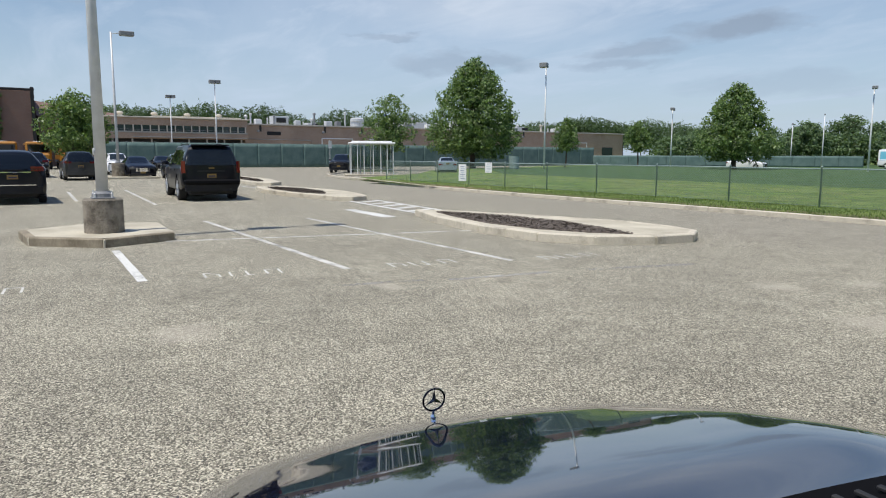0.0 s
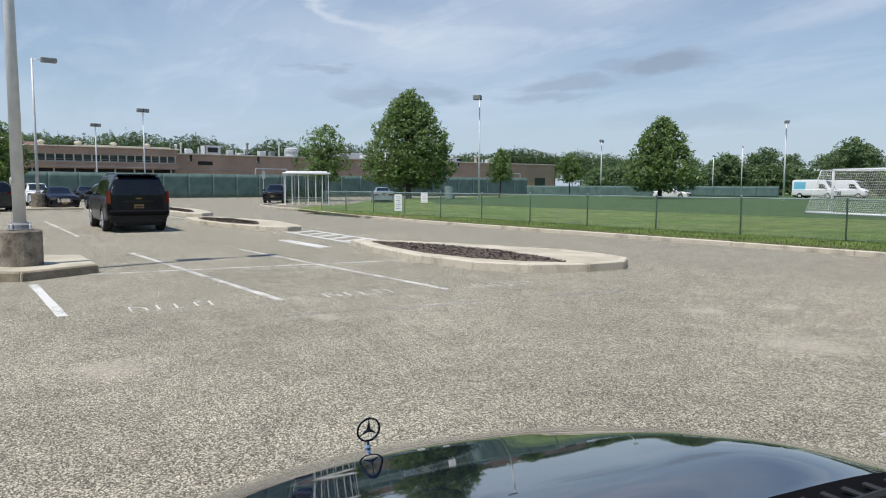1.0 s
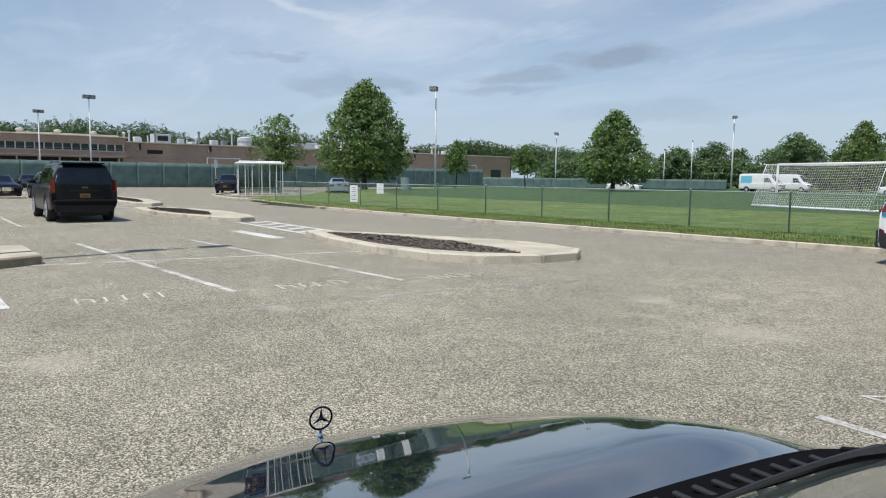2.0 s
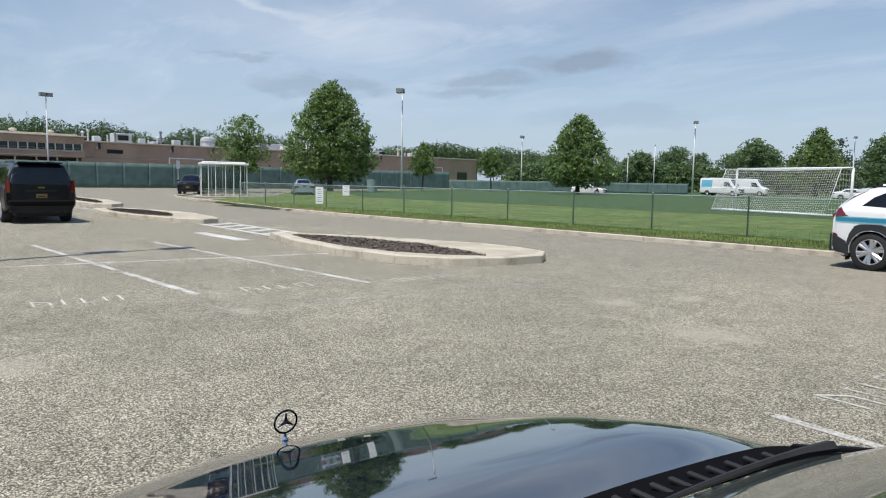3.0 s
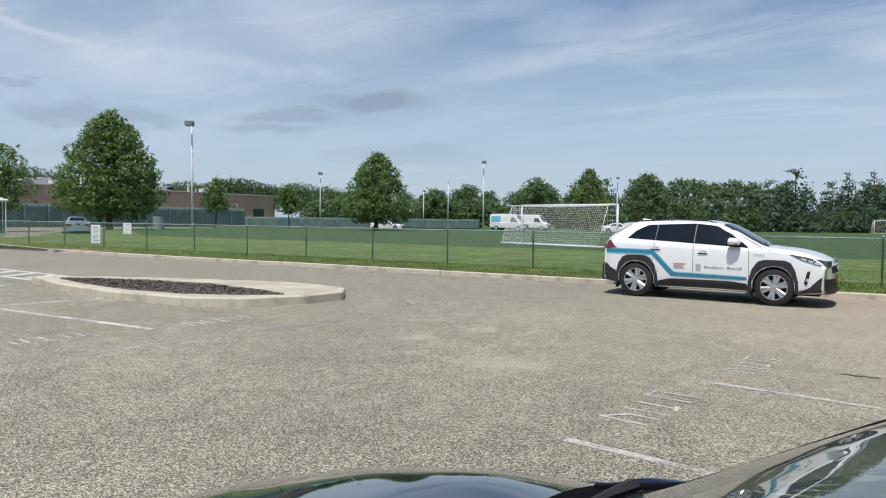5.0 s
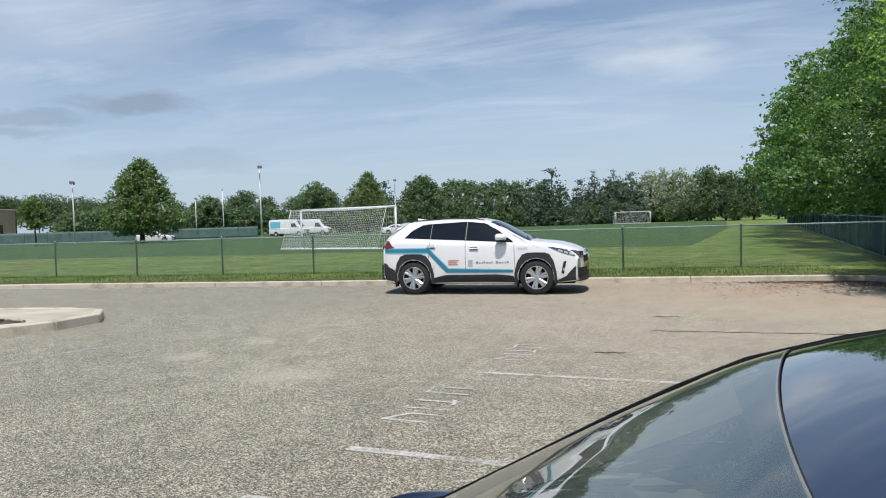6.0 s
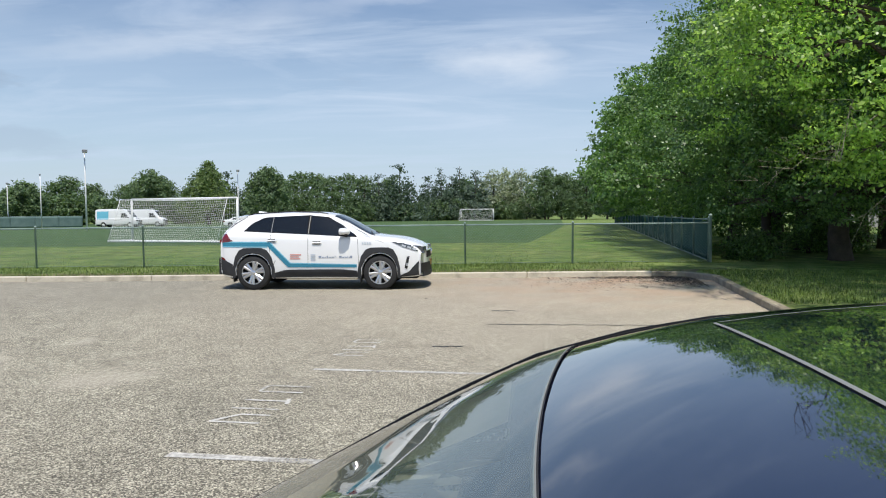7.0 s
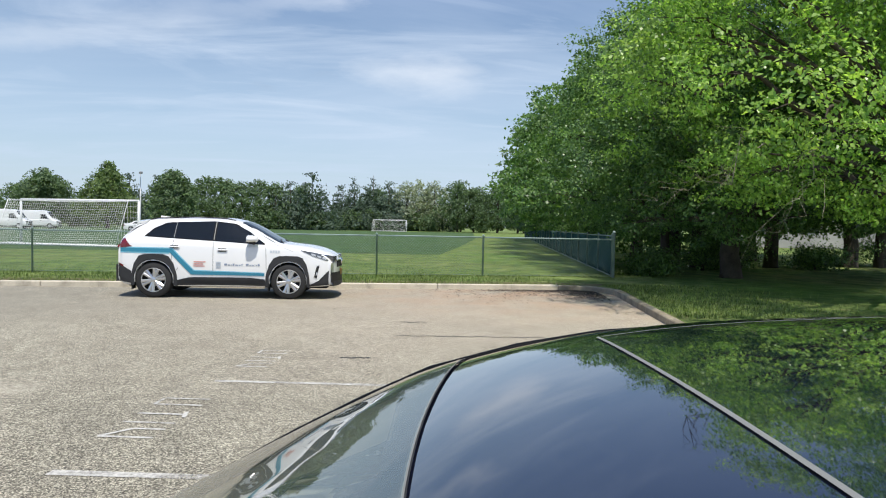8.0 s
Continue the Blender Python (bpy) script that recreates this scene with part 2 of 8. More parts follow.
def leaf_material(name, dark, light, gloss=0.45, through=0.35):
    m = bpy.data.materials.new(name)
    m.use_nodes = True
    nt = m.node_tree
    nt.nodes.clear()
    rnd = wire(nt, "ShaderNodeNewGeometry").outputs["Random Per Island"]
    col = ramp(nt, rnd, ((0.0, dark), (0.55, tuple((a + c) / 2 for a, c in zip(dark, light))), (1.0, light)))
    big = ramp(nt, noise_at(nt, coords(nt), 0.9, 4), ((0.3, 0.62), (0.7, 1.3)))
    col = mixed(nt, 1.0, col, big, "MULTIPLY")
    p = wire(nt, "ShaderNodeBsdfPrincipled", i_Base_Color=col, i_Roughness=gloss)
    p.inputs["Specular IOR Level"].default_value = 0.42
    warm = mixed(nt, 1.0, col, (1.5, 1.6, 0.75), "MULTIPLY")
    t = wire(nt, "ShaderNodeBsdfTranslucent", i_Color=warm)
    s = wire(nt, "ShaderNodeMixShader", i_0=through, i_1=p.outputs[0], i_2=t.outputs[0])
    out = nt.nodes.new("ShaderNodeOutputMaterial")
    nt.links.new(s.outputs[0], out.inputs[0])
    return m


def worn_paint(name, color, keep=(0.30, 0.55), fine_scale=22.0):
    """Road paint, worn off where the grain says so."""
    m, nt, b = material(name, 0.75, spec=0.3)
    co = coords(nt)
    n = noise_at(nt, co, fine_scale, 5, 0.75)
    big = noise_at(nt, co, 1.6, 4)
    fac = wire(nt, "ShaderNodeMath", mode="MULTIPLY_ADD", i_0=big, i_1=0.6, i_2=wire(nt, "ShaderNodeMath", mode="MULTIPLY", i_0=n, i_1=0.55).outputs[0]).outputs[0]
    a = ramp(nt, fac, ((keep[0], 0.0), (keep[1], 1.0)))
    nt.links.new(a, b.inputs["Alpha"])
    nt.links.new(mixed(nt, n, tuple(c * 0.75 for c in color), color), b.inputs["Base Color"])
    return m


def car_paint(name, color, flake=0.0, rough=0.25, coat=1.0, dust=0.04):
    m, nt, b = material(name, rough, flake, color, coat=coat)
    co = coords(nt, False)
    n = ramp(nt, noise_at(nt, co, 1.7, 5), ((0.35, 0.0), (0.75, dust)))
    nt.links.new(mixed(nt, n, color, (0.22, 0.21, 0.19)), b.inputs["Base Color"])
    return m


def glass_material(name, tint=(0.02, 0.03, 0.03), clear=0.25, ior=1.52):
    """Tinted window glass: a clear share lets the inside show."""
    m = bpy.data.materials.new(name)
    m.use_nodes = True
    nt = m.node_tree
    nt.nodes.clear()
    dark = wire(nt, "ShaderNodeBsdfDiffuse", i_Color=(*tint, 1))
    see = wire(nt, "ShaderNodeBsdfTransparent", i_Color=(0.72, 0.82, 0.78, 1))
    inner = wire(nt, "ShaderNodeMixShader", i_0=clear, i_1=dark.outputs[0], i_2=see.outputs[0])
    shine = wire(nt, "ShaderNodeBsdfGlossy", i_Color=(1, 1, 1, 1), i_Roughness=0.015)
    fres = wire(nt, "ShaderNodeFresnel", i_IOR=ior)
    s = wire(nt, "ShaderNodeMixShader", i_0=fres.outputs[0], i_1=inner.outputs[0], i_2=shine.outputs[0])
    out = nt.nodes.new("ShaderNodeOutputMaterial")
    nt.links.new(s.outputs[0], out.inputs[0])
    return m


M = {}
M["asphalt"] = asphalt_material()
M["grass"] = grass_material("sunlit rough grass", (0.036, 0.090, 0.018), (0.185, 0.290, 0.062), (0.30, 0.28, 0.13), 0.9)
M["field"] = grass_material("playing field grass", (0.026, 0.070, 0.026), (0.088, 0.155, 0.054), (0.13, 0.15, 0.065), 0.7)
M["verge"] = two_tone("dry grass verge", (0.10, 0.085, 0.045), (0.20, 0.19, 0.085), 1.5, 30, 0.95, 0.8, 0.04)
M["dirt"] = two_tone("bare reddish dirt", (0.20, 0.12, 0.075), (0.36, 0.25, 0.17), 1.2, 25, 0.95, 0.5, 0.02)
M["concrete"] = two_tone("weathered concrete", (0.32, 0.285, 0.21), (0.60, 0.55, 0.43), 1.3, 22, 0.85, 0.4, 0.006)
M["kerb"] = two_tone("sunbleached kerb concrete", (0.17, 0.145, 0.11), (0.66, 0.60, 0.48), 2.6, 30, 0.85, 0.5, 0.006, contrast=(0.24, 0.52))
# dirt, and the tree shade of the side kerb, in one dark colour
M["kerb_dirty_shaded"] = two_tone("dirty and shade-darkened kerb concrete", (0.10, 0.078, 0.052), (0.42, 0.365, 0.265), 3.0, 26, 0.9, 0.6, 0.01, contrast=(0.3, 0.68))
M["pedestal"] = two_tone("stained concrete", (0.060, 0.048, 0.036), (0.36, 0.32, 0.255), 4.5, 28, 0.9, 0.9, 0.02, contrast=(0.36, 0.62))
M["mulch"] = two_tone("dark wood mulch", (0.040, 0.033, 0.028), (0.240, 0.200, 0.165), 9.0, 45, 0.95, 0.9, 0.03, contrast=(0.25, 0.75))
M["white_line"] = worn_paint("worn white paint", (0.68, 0.66, 0.60), (0.37, 0.63))
M["faint_line"] = worn_paint("faded white paint", (0.66, 0.64, 0.59), (0.44, 0.66))
M["ghost_line"] = worn_paint("nearly worn off paint", (0.55, 0.53, 0.49), (0.52, 0.76))
M["stall_line"] = worn_paint("stencilled white paint", (0.66, 0.64, 0.58), (0.30, 0.56))
M["dull_line"] = worn_paint("dull white paint", (0.62, 0.60, 0.545), (0.385, 0.63))
M["fresh_line"] = worn_paint("fresh white paint", (0.72, 0.71, 0.66), (0.30, 0.56))
M["tar"] = two_tone("crack sealing tar", (0.02, 0.02, 0.02), (0.06, 0.058, 0.055), 6, 40, 0.6, 0.3, 0.003)
M["steel"] = two_tone("galvanised steel", (0.50, 0.51, 0.51), (0.70, 0.70, 0.69), 4, 60, 0.5, 0.1, 0.001, metal=0.2)
M["lamp_head"] = two_tone("grey lamp housing", (0.16, 0.165, 0.17), (0.28, 0.285, 0.29), 4, 30, 0.55, 0.1, 0.001)
M["lens"] = material("lamp glass", 0.1, 0, (0.6, 0.62, 0.62))[0]
M["fence_green"] = two_tone("green vinyl coated wire", (0.10, 0.155, 0.130), (0.18, 0.245, 0.210), 3, 60, 0.5, 0.1, 0.001)
M["fence_steel"] = two_tone("weathered green fence pipe", (0.17, 0.23, 0.225), (0.31, 0.385, 0.37), 3, 50, 0.5, 0.1, 0.001)
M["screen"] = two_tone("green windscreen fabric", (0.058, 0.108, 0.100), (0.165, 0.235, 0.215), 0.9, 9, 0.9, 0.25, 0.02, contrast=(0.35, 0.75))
# copy of the fabric with the side fence's shade put into its colour
M["screen_shaded"] = two_tone("shade-darkened green windscreen fabric", (0.022, 0.056, 0.058), (0.060, 0.115, 0.112), 0.9, 9, 0.9, 0.25, 0.02, spec=0.0)
M["white_tube"] = two_tone("white painted tube", (0.66, 0.66, 0.65), (0.82, 0.82, 0.81), 3, 40, 0.45, 0.1, 0.001)
M["net"] = material("white cord", 0.9, 0, (0.72, 0.72, 0.70))[0]
M["bark"] = two_tone("grey brown bark", (0.035, 0.028, 0.022), (0.12, 0.098, 0.078), 2.5, 24, 0.95, 0.9, 0.03)
M["grass_blade"] = leaf_material("grass blade", (0.045, 0.085, 0.018), (0.27, 0.34, 0.10), 0.6, 0.3)
M["leaf_maple"] = leaf_material("bright maple leaf", (0.11, 0.225, 0.052), (0.47, 0.65, 0.175), 0.34, 0.52)
M["leaf_oak"] = leaf_material("deep green leaf", (0.034, 0.088, 0.028), (0.185, 0.305, 0.095), 0.38, 0.34)
M["leaf_linden"] = leaf_material("linden leaf", (0.050, 0.120, 0.034), (0.195, 0.320, 0.090), 0.42, 0.4)
# far broadleaf and pine are lightened: distance haze put into the leaf colour
M["leaf_far_hazed"] = leaf_material("haze-lightened far broadleaf", (0.058, 0.105, 0.050), (0.170, 0.245, 0.108), 0.6, 0.3)
M["leaf_pine_hazed"] = leaf_material("haze-lightened pine needles", (0.044, 0.078, 0.054), (0.118, 0.168, 0.108), 0.6, 0.2)
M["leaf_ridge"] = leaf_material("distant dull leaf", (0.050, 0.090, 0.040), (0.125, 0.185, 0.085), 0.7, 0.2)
M["leaf_lime"] = leaf_material("dull lime tree leaf", (0.046, 0.094, 0.029), (0.225, 0.315, 0.105), 0.42, 0.34)
M["leaf_gold"] = leaf_material("yellowish green leaf", (0.065, 0.115, 0.035), (0.20, 0.275, 0.09), 0.6, 0.3)
M["leaf_pale"] = leaf_material("pale whitish leaf", (0.17, 0.22, 0.13), (0.48, 0.51, 0.40), 0.6, 0.3)
M["rubber"] = material("black rubber", 0.8, 0, (0.018, 0.018, 0.018))[0]
M["black_plastic"] = two_tone("black textured plastic", (0.012, 0.012, 0.013), (0.03, 0.03, 0.03), 4, 90, 0.6, 0.2, 0.001, world_space=False)
M["cladding"] = two_tone("dark grey cladding", (0.022, 0.023, 0.025), (0.042, 0.043, 0.045), 4, 90, 0.6, 0.2, 0.001, world_space=False)
M["dark_metal"] = material("dark ornament chrome", 0.12, 1.0, (0.10, 0.10, 0.11))[0]
M["alloy"] = material("silver alloy", 0.28, 0.9, (0.62, 0.63, 0.65))[0]
M["chrome"] = material("chrome", 0.06, 1.0, (0.80, 0.80, 0.81))[0]
M["headlight"] = material("clear lamp lens", 0.06, 0, (0.42, 0.44, 0.46), coat=1)[0]
M["taillight"] = material("red lamp lens", 0.08, 0, (0.15, 0.004, 0.007), coat=1)[0]
M["car_glass"] = glass_material("dark car glass", (0.006, 0.008, 0.009), 0.15)
M["screen_glass"] = glass_material("windscreen glass", (0.26, 0.33, 0.30), 0.80, 1.85)
M["plate_gold"] = material("yellow plate", 0.5, 0, (0.20, 0.125, 0.03))[0]
M["plate_bar"] = material("dark plate marks", 0.5, 0, (0.02, 0.02, 0.06))[0]
M["white_paint"] = car_paint("white car paint", (0.80, 0.80, 0.79), dust=0.05)
M["black_paint"] = car_paint("black car paint", (0.004, 0.004, 0.005), rough=0.25, coat=1.0, dust=0.012)
M["navy_paint"] = car_paint("dark blue car paint", (0.0035, 0.0045, 0.009), rough=0.35, coat=0.3, dust=0.003)
M["grey_paint"] = car_paint("dark grey car paint", (0.014, 0.015, 0.018), rough=0.3, coat=0.6, dust=0.02)
M["silver_paint"] = car_paint("pale blue grey car paint", (0.30, 0.36, 0.40), rough=0.3)
M["navy_paint"].node_tree.nodes["Principled BSDF"].inputs["Specular IOR Level"].default_value = 0.2
M["obsidian"] = car_paint("deep black blue paint", (0.0045, 0.0065, 0.018), rough=0.04, dust=0.012)
M["stripe_blue"] = material("blue vinyl stripe", 0.3, 0, (0.022, 0.20, 0.30), coat=0.5)[0]
M["stripe_pale"] = material("pale blue vinyl", 0.3, 0, (0.16, 0.48, 0.62), coat=0.5)[0]
M["obsidian"].node_tree.nodes["Principled BSDF"].inputs["Coat IOR"].default_value = 1.62
M["mark_navy"] = material("slate blue vinyl marks", 0.4, 0, (0.22, 0.27, 0.35))[0]
M["trim_black"] = material("black glazing trim", 0.55, 0, (0.006, 0.006, 0.007), spec=0.08)[0]
# black plastic, darkened further to imitate the shade of a sunken cowl
M["cowl_black_shaded"] = material("black cowl plastic with recess shade in it", 0.95, 0, (0.006, 0.006, 0.007), spec=0.03)[0]
M["joint_grey"] = material("grey glazing joint", 0.5, 0, (0.21, 0.21, 0.195))[0]
M["twig_pale"] = two_tone("bare pale twig", (0.20, 0.165, 0.125), (0.40, 0.35, 0.28), 5, 40, 0.9, 0.3, 0.002)
M["lamp_smoke"] = material("smoked lamp lens", 0.05, 0, (0.07, 0.075, 0.08), coat=1)[0]
M["mark_grey"] = material("pale grey vinyl marks", 0.4, 0, (0.45, 0.50, 0.55))[0]
M["mark_red"] = material("pink red vinyl marks", 0.4, 0, (0.60, 0.25, 0.20))[0]
M["bus_yellow"] = material("school bus yellow", 0.35, 0, (0.36, 0.16, 0.02), coat=0.2)[0]
M["trim_tan"] = two_tone("pale tan interior", (0.44, 0.41, 0.34), (0.56, 0.52, 0.44), 3, 60, 0.8, 0.0, 0.0005, world_space=False)
M["trim_dark"] = two_tone("dark dashboard", (0.02, 0.02, 0.022), (0.045, 0.045, 0.05), 3, 80, 0.7, 0.0, 0.001, world_space=False)

# ---- mesh building ----
class Shape:
    """Collects corners and faces of one mesh."""

    def __init__(self):
        self.v, self.f = [], []

    def add(self, verts, faces):
        n = len(self.v)
        self.v += [tuple(p) for p in verts]
        self.f += [tuple(n + i for i in f) for f in faces]
        return self

    def box(self, c, s, ch=0.0, turn=0.0):
        """A box by centre and size, its edges chamfered by ch, turned about z by degrees."""
        hx, hy, hz = s[0] / 2, s[1] / 2, s[2] / 2
        ch = min(ch, hx * 0.9, hy * 0.9, hz * 0.9)
        co, si = math.cos(radians(turn)), math.sin(radians(turn))

        def at(x, y, z):
            return (c[0] + x * co - y * si, c[1] + x * si + y * co, c[2] + z)

        if ch <= 0:
            p = [at(x * hx, y * hy, z * hz) for z in (-1, 1) for y in (-1, 1) for x in (-1, 1)]
            return self.add(p, [(0, 2, 3, 1), (4, 5, 7, 6), (0, 1, 5, 4), (2, 6, 7, 3), (0, 4, 6, 2), (1, 3, 7, 5)])
        pts, at_corner = [], {}
        for z in (-1, 1):
            for y in (-1, 1):
                for x in (-1, 1):
                    at_corner[x, y, z] = len(pts)
                    pts += [at(x * hx, y * (hy - ch), z * (hz - ch)), at(x * (hx - ch), y * hy, z * (hz - ch)), at(x * (hx - ch), y * (hy - ch), z * hz)]
        g = lambda x, y, z, k: at_corner[x, y, z] + k
        faces = []
        for s1 in (-1, 1):
            q = [(s1, -1, -1), (s1, 1, -1), (s1, 1, 1), (s1, -1, 1)]
            faces.append([g(*k, 0) for k in (q if s1 > 0 else q[::-1])])
            q = [(-1, s1, -1), (-1, s1, 1), (1, s1, 1), (1, s1, -1)]
            faces.append([g(*k, 1) for k in (q if s1 > 0 else q[::-1])])
            q = [(-1, -1, s1), (1, -1, s1), (1, 1, s1), (-1, 1, s1)]
            faces.append([g(*k, 2) for k in (q if s1 > 0 else q[::-1])])
        for a in (-1, 1):
            for b in (-1, 1):
                e = [g(a, b, -1, 0), g(a, b, 1, 0), g(a, b, 1, 1), g(a, b, -1, 1)]
                faces.append(e if a * b < 0 else e[::-1])
                e = [g(a, -1, b, 0), g(a, -1, b, 2), g(a, 1, b, 2), g(a, 1, b, 0)]
                faces.append(e if a * b < 0 else e[::-1])
                e = [g(-1, a, b, 1), g(1, a, b, 1), g(1, a, b, 2), g(-1, a, b, 2)]
                faces.append(e if a * b < 0 else e[::-1])
        for (x, y, z), i in at_corner.items():
            faces.append((i, i + 1, i + 2) if x * y * z > 0 else (i, i + 2, i + 1))
        return self.add(pts, faces)

    def tube(self, points, radii, sides=8, caps=True):
        """A tapered tube along points."""
        pts = [Vector(p) for p in points]
        if isinstance(radii, (int, float)):
            radii = [radii] * len(pts)
        n0 = len(self.v)
        ref = None
        for i, p in enumerate(pts):
            way = (pts[min(i + 1, len(pts) - 1)] - pts[max(i - 1, 0)]).normalized()
            if ref is None:
                ref = way.orthogonal().normalized()
            ref = (ref - way * ref.dot(way)).normalized()
            side = way.cross(ref)
            for k in range(sides):
                a = 2 * math.pi * k / sides
                self.v.append(tuple(p + (ref * math.cos(a) + side * math.sin(a)) * radii[i]))
        for i in range(len(pts) - 1):
            for k in range(sides):
                a, b = n0 + i * sides + k, n0 + i * sides + (k + 1) % sides
                self.f.append((a, b, b + sides, a + sides))
        if caps:
            self.f.append(tuple(n0 + k for k in range(sides))[::-1])
            e = n0 + (len(pts) - 1) * sides
            self.f.append(tuple(e + k for k in range(sides)))
        return self

    def turned(self, profile, c=(0, 0, 0), sides=24, axis="z"):
        """A body of revolution from (radius, height) pairs."""
        n0 = len(self.v)
        for r, h in profile:
            for k in range(sides):
                a = 2 * math.pi * k / sides
                x, y = r * math.cos(a), r * math.sin(a)
                p = (x, y, h) if axis == "z" else ((x, h, y) if axis == "y" else (h, x, y))
                self.v.append((p[0] + c[0], p[1] + c[1], p[2] + c[2]))
        for i in range(len(profile) - 1):
            for k in range(sides):
                a, b = n0 + i * sides + k, n0 + i * sides + (k + 1) % sides
                self.f.append((a, b, b + sides, a + sides))
        self.f.append(tuple(n0 + k for k in range(sides))[::-1])
        e = n0 + (len(profile) - 1) * sides
        self.f.append(tuple(e + k for k in range(sides)))
        return self

    def prism(self, outline, z0, z1, ch=0.0):
        """An upright body over an outline given counter-clockwise; its top edge chamfered."""
        n, k = len(self.v), len(outline)
        rings = [[(x, y, z0) for x, y in outline], [(x, y, z1 - ch) for x, y in outline]]
        if ch:
            top = []
            for i, (x, y) in enumerate(outline):
                (ax, ay), (bx, by) = outline[i - 1], outline[(i + 1) % k]
                nx, ny = -(by - ay), bx - ax
                d = math.hypot(nx, ny) or 1
                top.append((x + nx / d * ch, y + ny / d * ch, z1))
            rings.append(top)
        for r in rings:
            self.v += r
        for j in range(len(rings) - 1):
            for i in range(k):
                a, b = n + j * k + i, n + j * k + (i + 1) % k
                self.f.append((a, b, b + k, a + k))
        self.f.append(tuple(n + (len(rings) - 1) * k + i for i in range(k)))
        self.f.append(tuple(n + i for i in range(k))[::-1])
        return self

    def mesh(self, name, mat, smooth=False):
        me = bpy.data.meshes.new(name)
        me.from_pydata(self.v, [], self.f)
        me.materials.append(mat)
        if smooth:
            me.polygons.foreach_set("use_smooth", [True] * len(me.polygons))
        me.update()
        return me


def part(name, shape, mat, parent=None, label="", smooth=False, m=None):
    """One mesh object, under a thing or a part if one is given."""
    me = shape.mesh(name, mat, smooth) if isinstance(shape, Shape) else shape
    ob = new(name, me)
    if parent is not None:
        ob.parent = parent
    if m is not None:
        ob.matrix_basis = m
    return tagged(ob, label) if label else ob


def thing(name, m, label, category, group="", kind=""):
    """An empty at a thing's base, which its parts hang from."""
    ob = new(name)
    ob.empty_display_size = 0.2
    ob.matrix_basis = m
    return tagged(ob, label, category, group, kind)


# ---- ground, lawns, kerbs and markings ----
def sheet(name, outline, z, mat, label, category):
    s = Shape()
    s.add([(x, y, z) for x, y in outline], [tuple(range(len(outline)))])
    ob = part(name, s, mat)
    return tagged(ob, label, category, kind="structure")


def side_line(s, off=0.0):
    """A point on the slanting line that the side fence follows, s metres from the corner, off metres to its outer side."""
    return (7.75 + 0.21 * s + 0.978 * off, 20.1 + 0.978 * s - 0.21 * off)


# one sheet to the horizon, with the lot's asphalt as its middle
ground = sheet("ground", [(-2500, -2500), (2500, -2500), (2500, 2500), (-2500, 2500)], -0.06, M["grass"], "wide flat grassy ground reaching to the horizon", "ground")
road = sheet("road", [(-135, -60), (60, -60), (60, 17.4), (-36, 17.4), (-36, 100), (-135, 100)], 0.0, M["asphalt"], "pale worn chip-seal asphalt of the parking lot", "asphalt")



def lawn():
    s = Shape()
    out = [(-1500, 2400), (-87, 112), (-85, 78), (-72, 52), (-60, 36), (-49.5, 28.5), (-46.5, 24.5), (-42.5, 20.0), (-36, 18.6), (-29.5, 17.5), (-25, 17.2)]
    out += [(-10, 17.2), (5.2, 17.2), (6.25, 16.85), (6.35, 15.9), (5.35, 11.0), (3.2, 0.6), (-3.05, -30), (-3.05, -300), (2400, -300), (2400, 2400)]
    s.add([(x, y, 0.105) for x, y in out], [tuple(range(len(out)))])
    return tagged(part("lawn", s, M["grass"]), "bright mown grass lawn beyond the kerb", "lawn", kind="structure")


lawn()
field_edge = [(-64, 46), (-46, 34.5), (4.4, 34.5), (8.5, 53), (13.8, 78), (26, 150), (-84, 150), (-84, 84)]
sheet("playing_field", field_edge, 0.112, M["field"], "darker green grass of the sports field", "field")
verge = [(-42, 19.2), (-30, 17.35), (-25, 17.22), (5.2, 17.22), (6.2, 16.9), (6.6, 17.7), (4.5, 18.15), (-4, 18.0), (-14, 18.2), (-25, 18.1), (-33, 18.9)]
sheet("grass_verge", verge, 0.110, M["verge"], "dry worn strip of grass along the kerb", "grass verge")
sheet("dirt_patch", [(-29, 17.24), (-26, 17.24), (-24.5, 17.9), (-27, 18.3), (-29.5, 17.9)], 0.113, M["dirt"], "bare patch of dirt beside the kerb", "dirt")


def kerb_stones(name, line, width, z0, z1, length, label, mat="kerb"):
    """Kerb stones laid along a line, with open joints; each one is a piece of the kerb."""
    kerb = thing(name, pose(0, 0, 0), label, "kerb", kind="structure")
    meshes = {}
    for (ax, ay), (bx, by) in zip(line, line[1:]):
        full = math.hypot(bx - ax, by - ay)
        count = max(1, round(full / length))
        one = full / count
        turn = math.degrees(math.atan2(by - ay, bx - ax))
        key = round(one, 2)
        if key not in meshes:
            meshes[key] = Shape().box((0, 0, (z0 + z1) / 2), (one - 0.012, width, z1 - z0), 0.018).mesh("kerb_stone", M[mat])
        for i in range(count):
            f = (i + 0.5) / count
            part("kerb_stone", meshes[key], None, kerb, m=pose(ax + (bx - ax) * f, ay + (by - ay) * f, random.uniform(-0.008, 0.006), random.uniform(-0.6, 0.6), 0, turn + random.uniform(-0.25, 0.25)))
    return kerb


kerb_stones("kerb_field", [(-36, 18.5), (-29.3, 17.4), (-25, 17.13), (5.2, 17.13)], 0.15, -0.1, 0.125, 3.05, "sunbleached concrete kerb along the grass field")
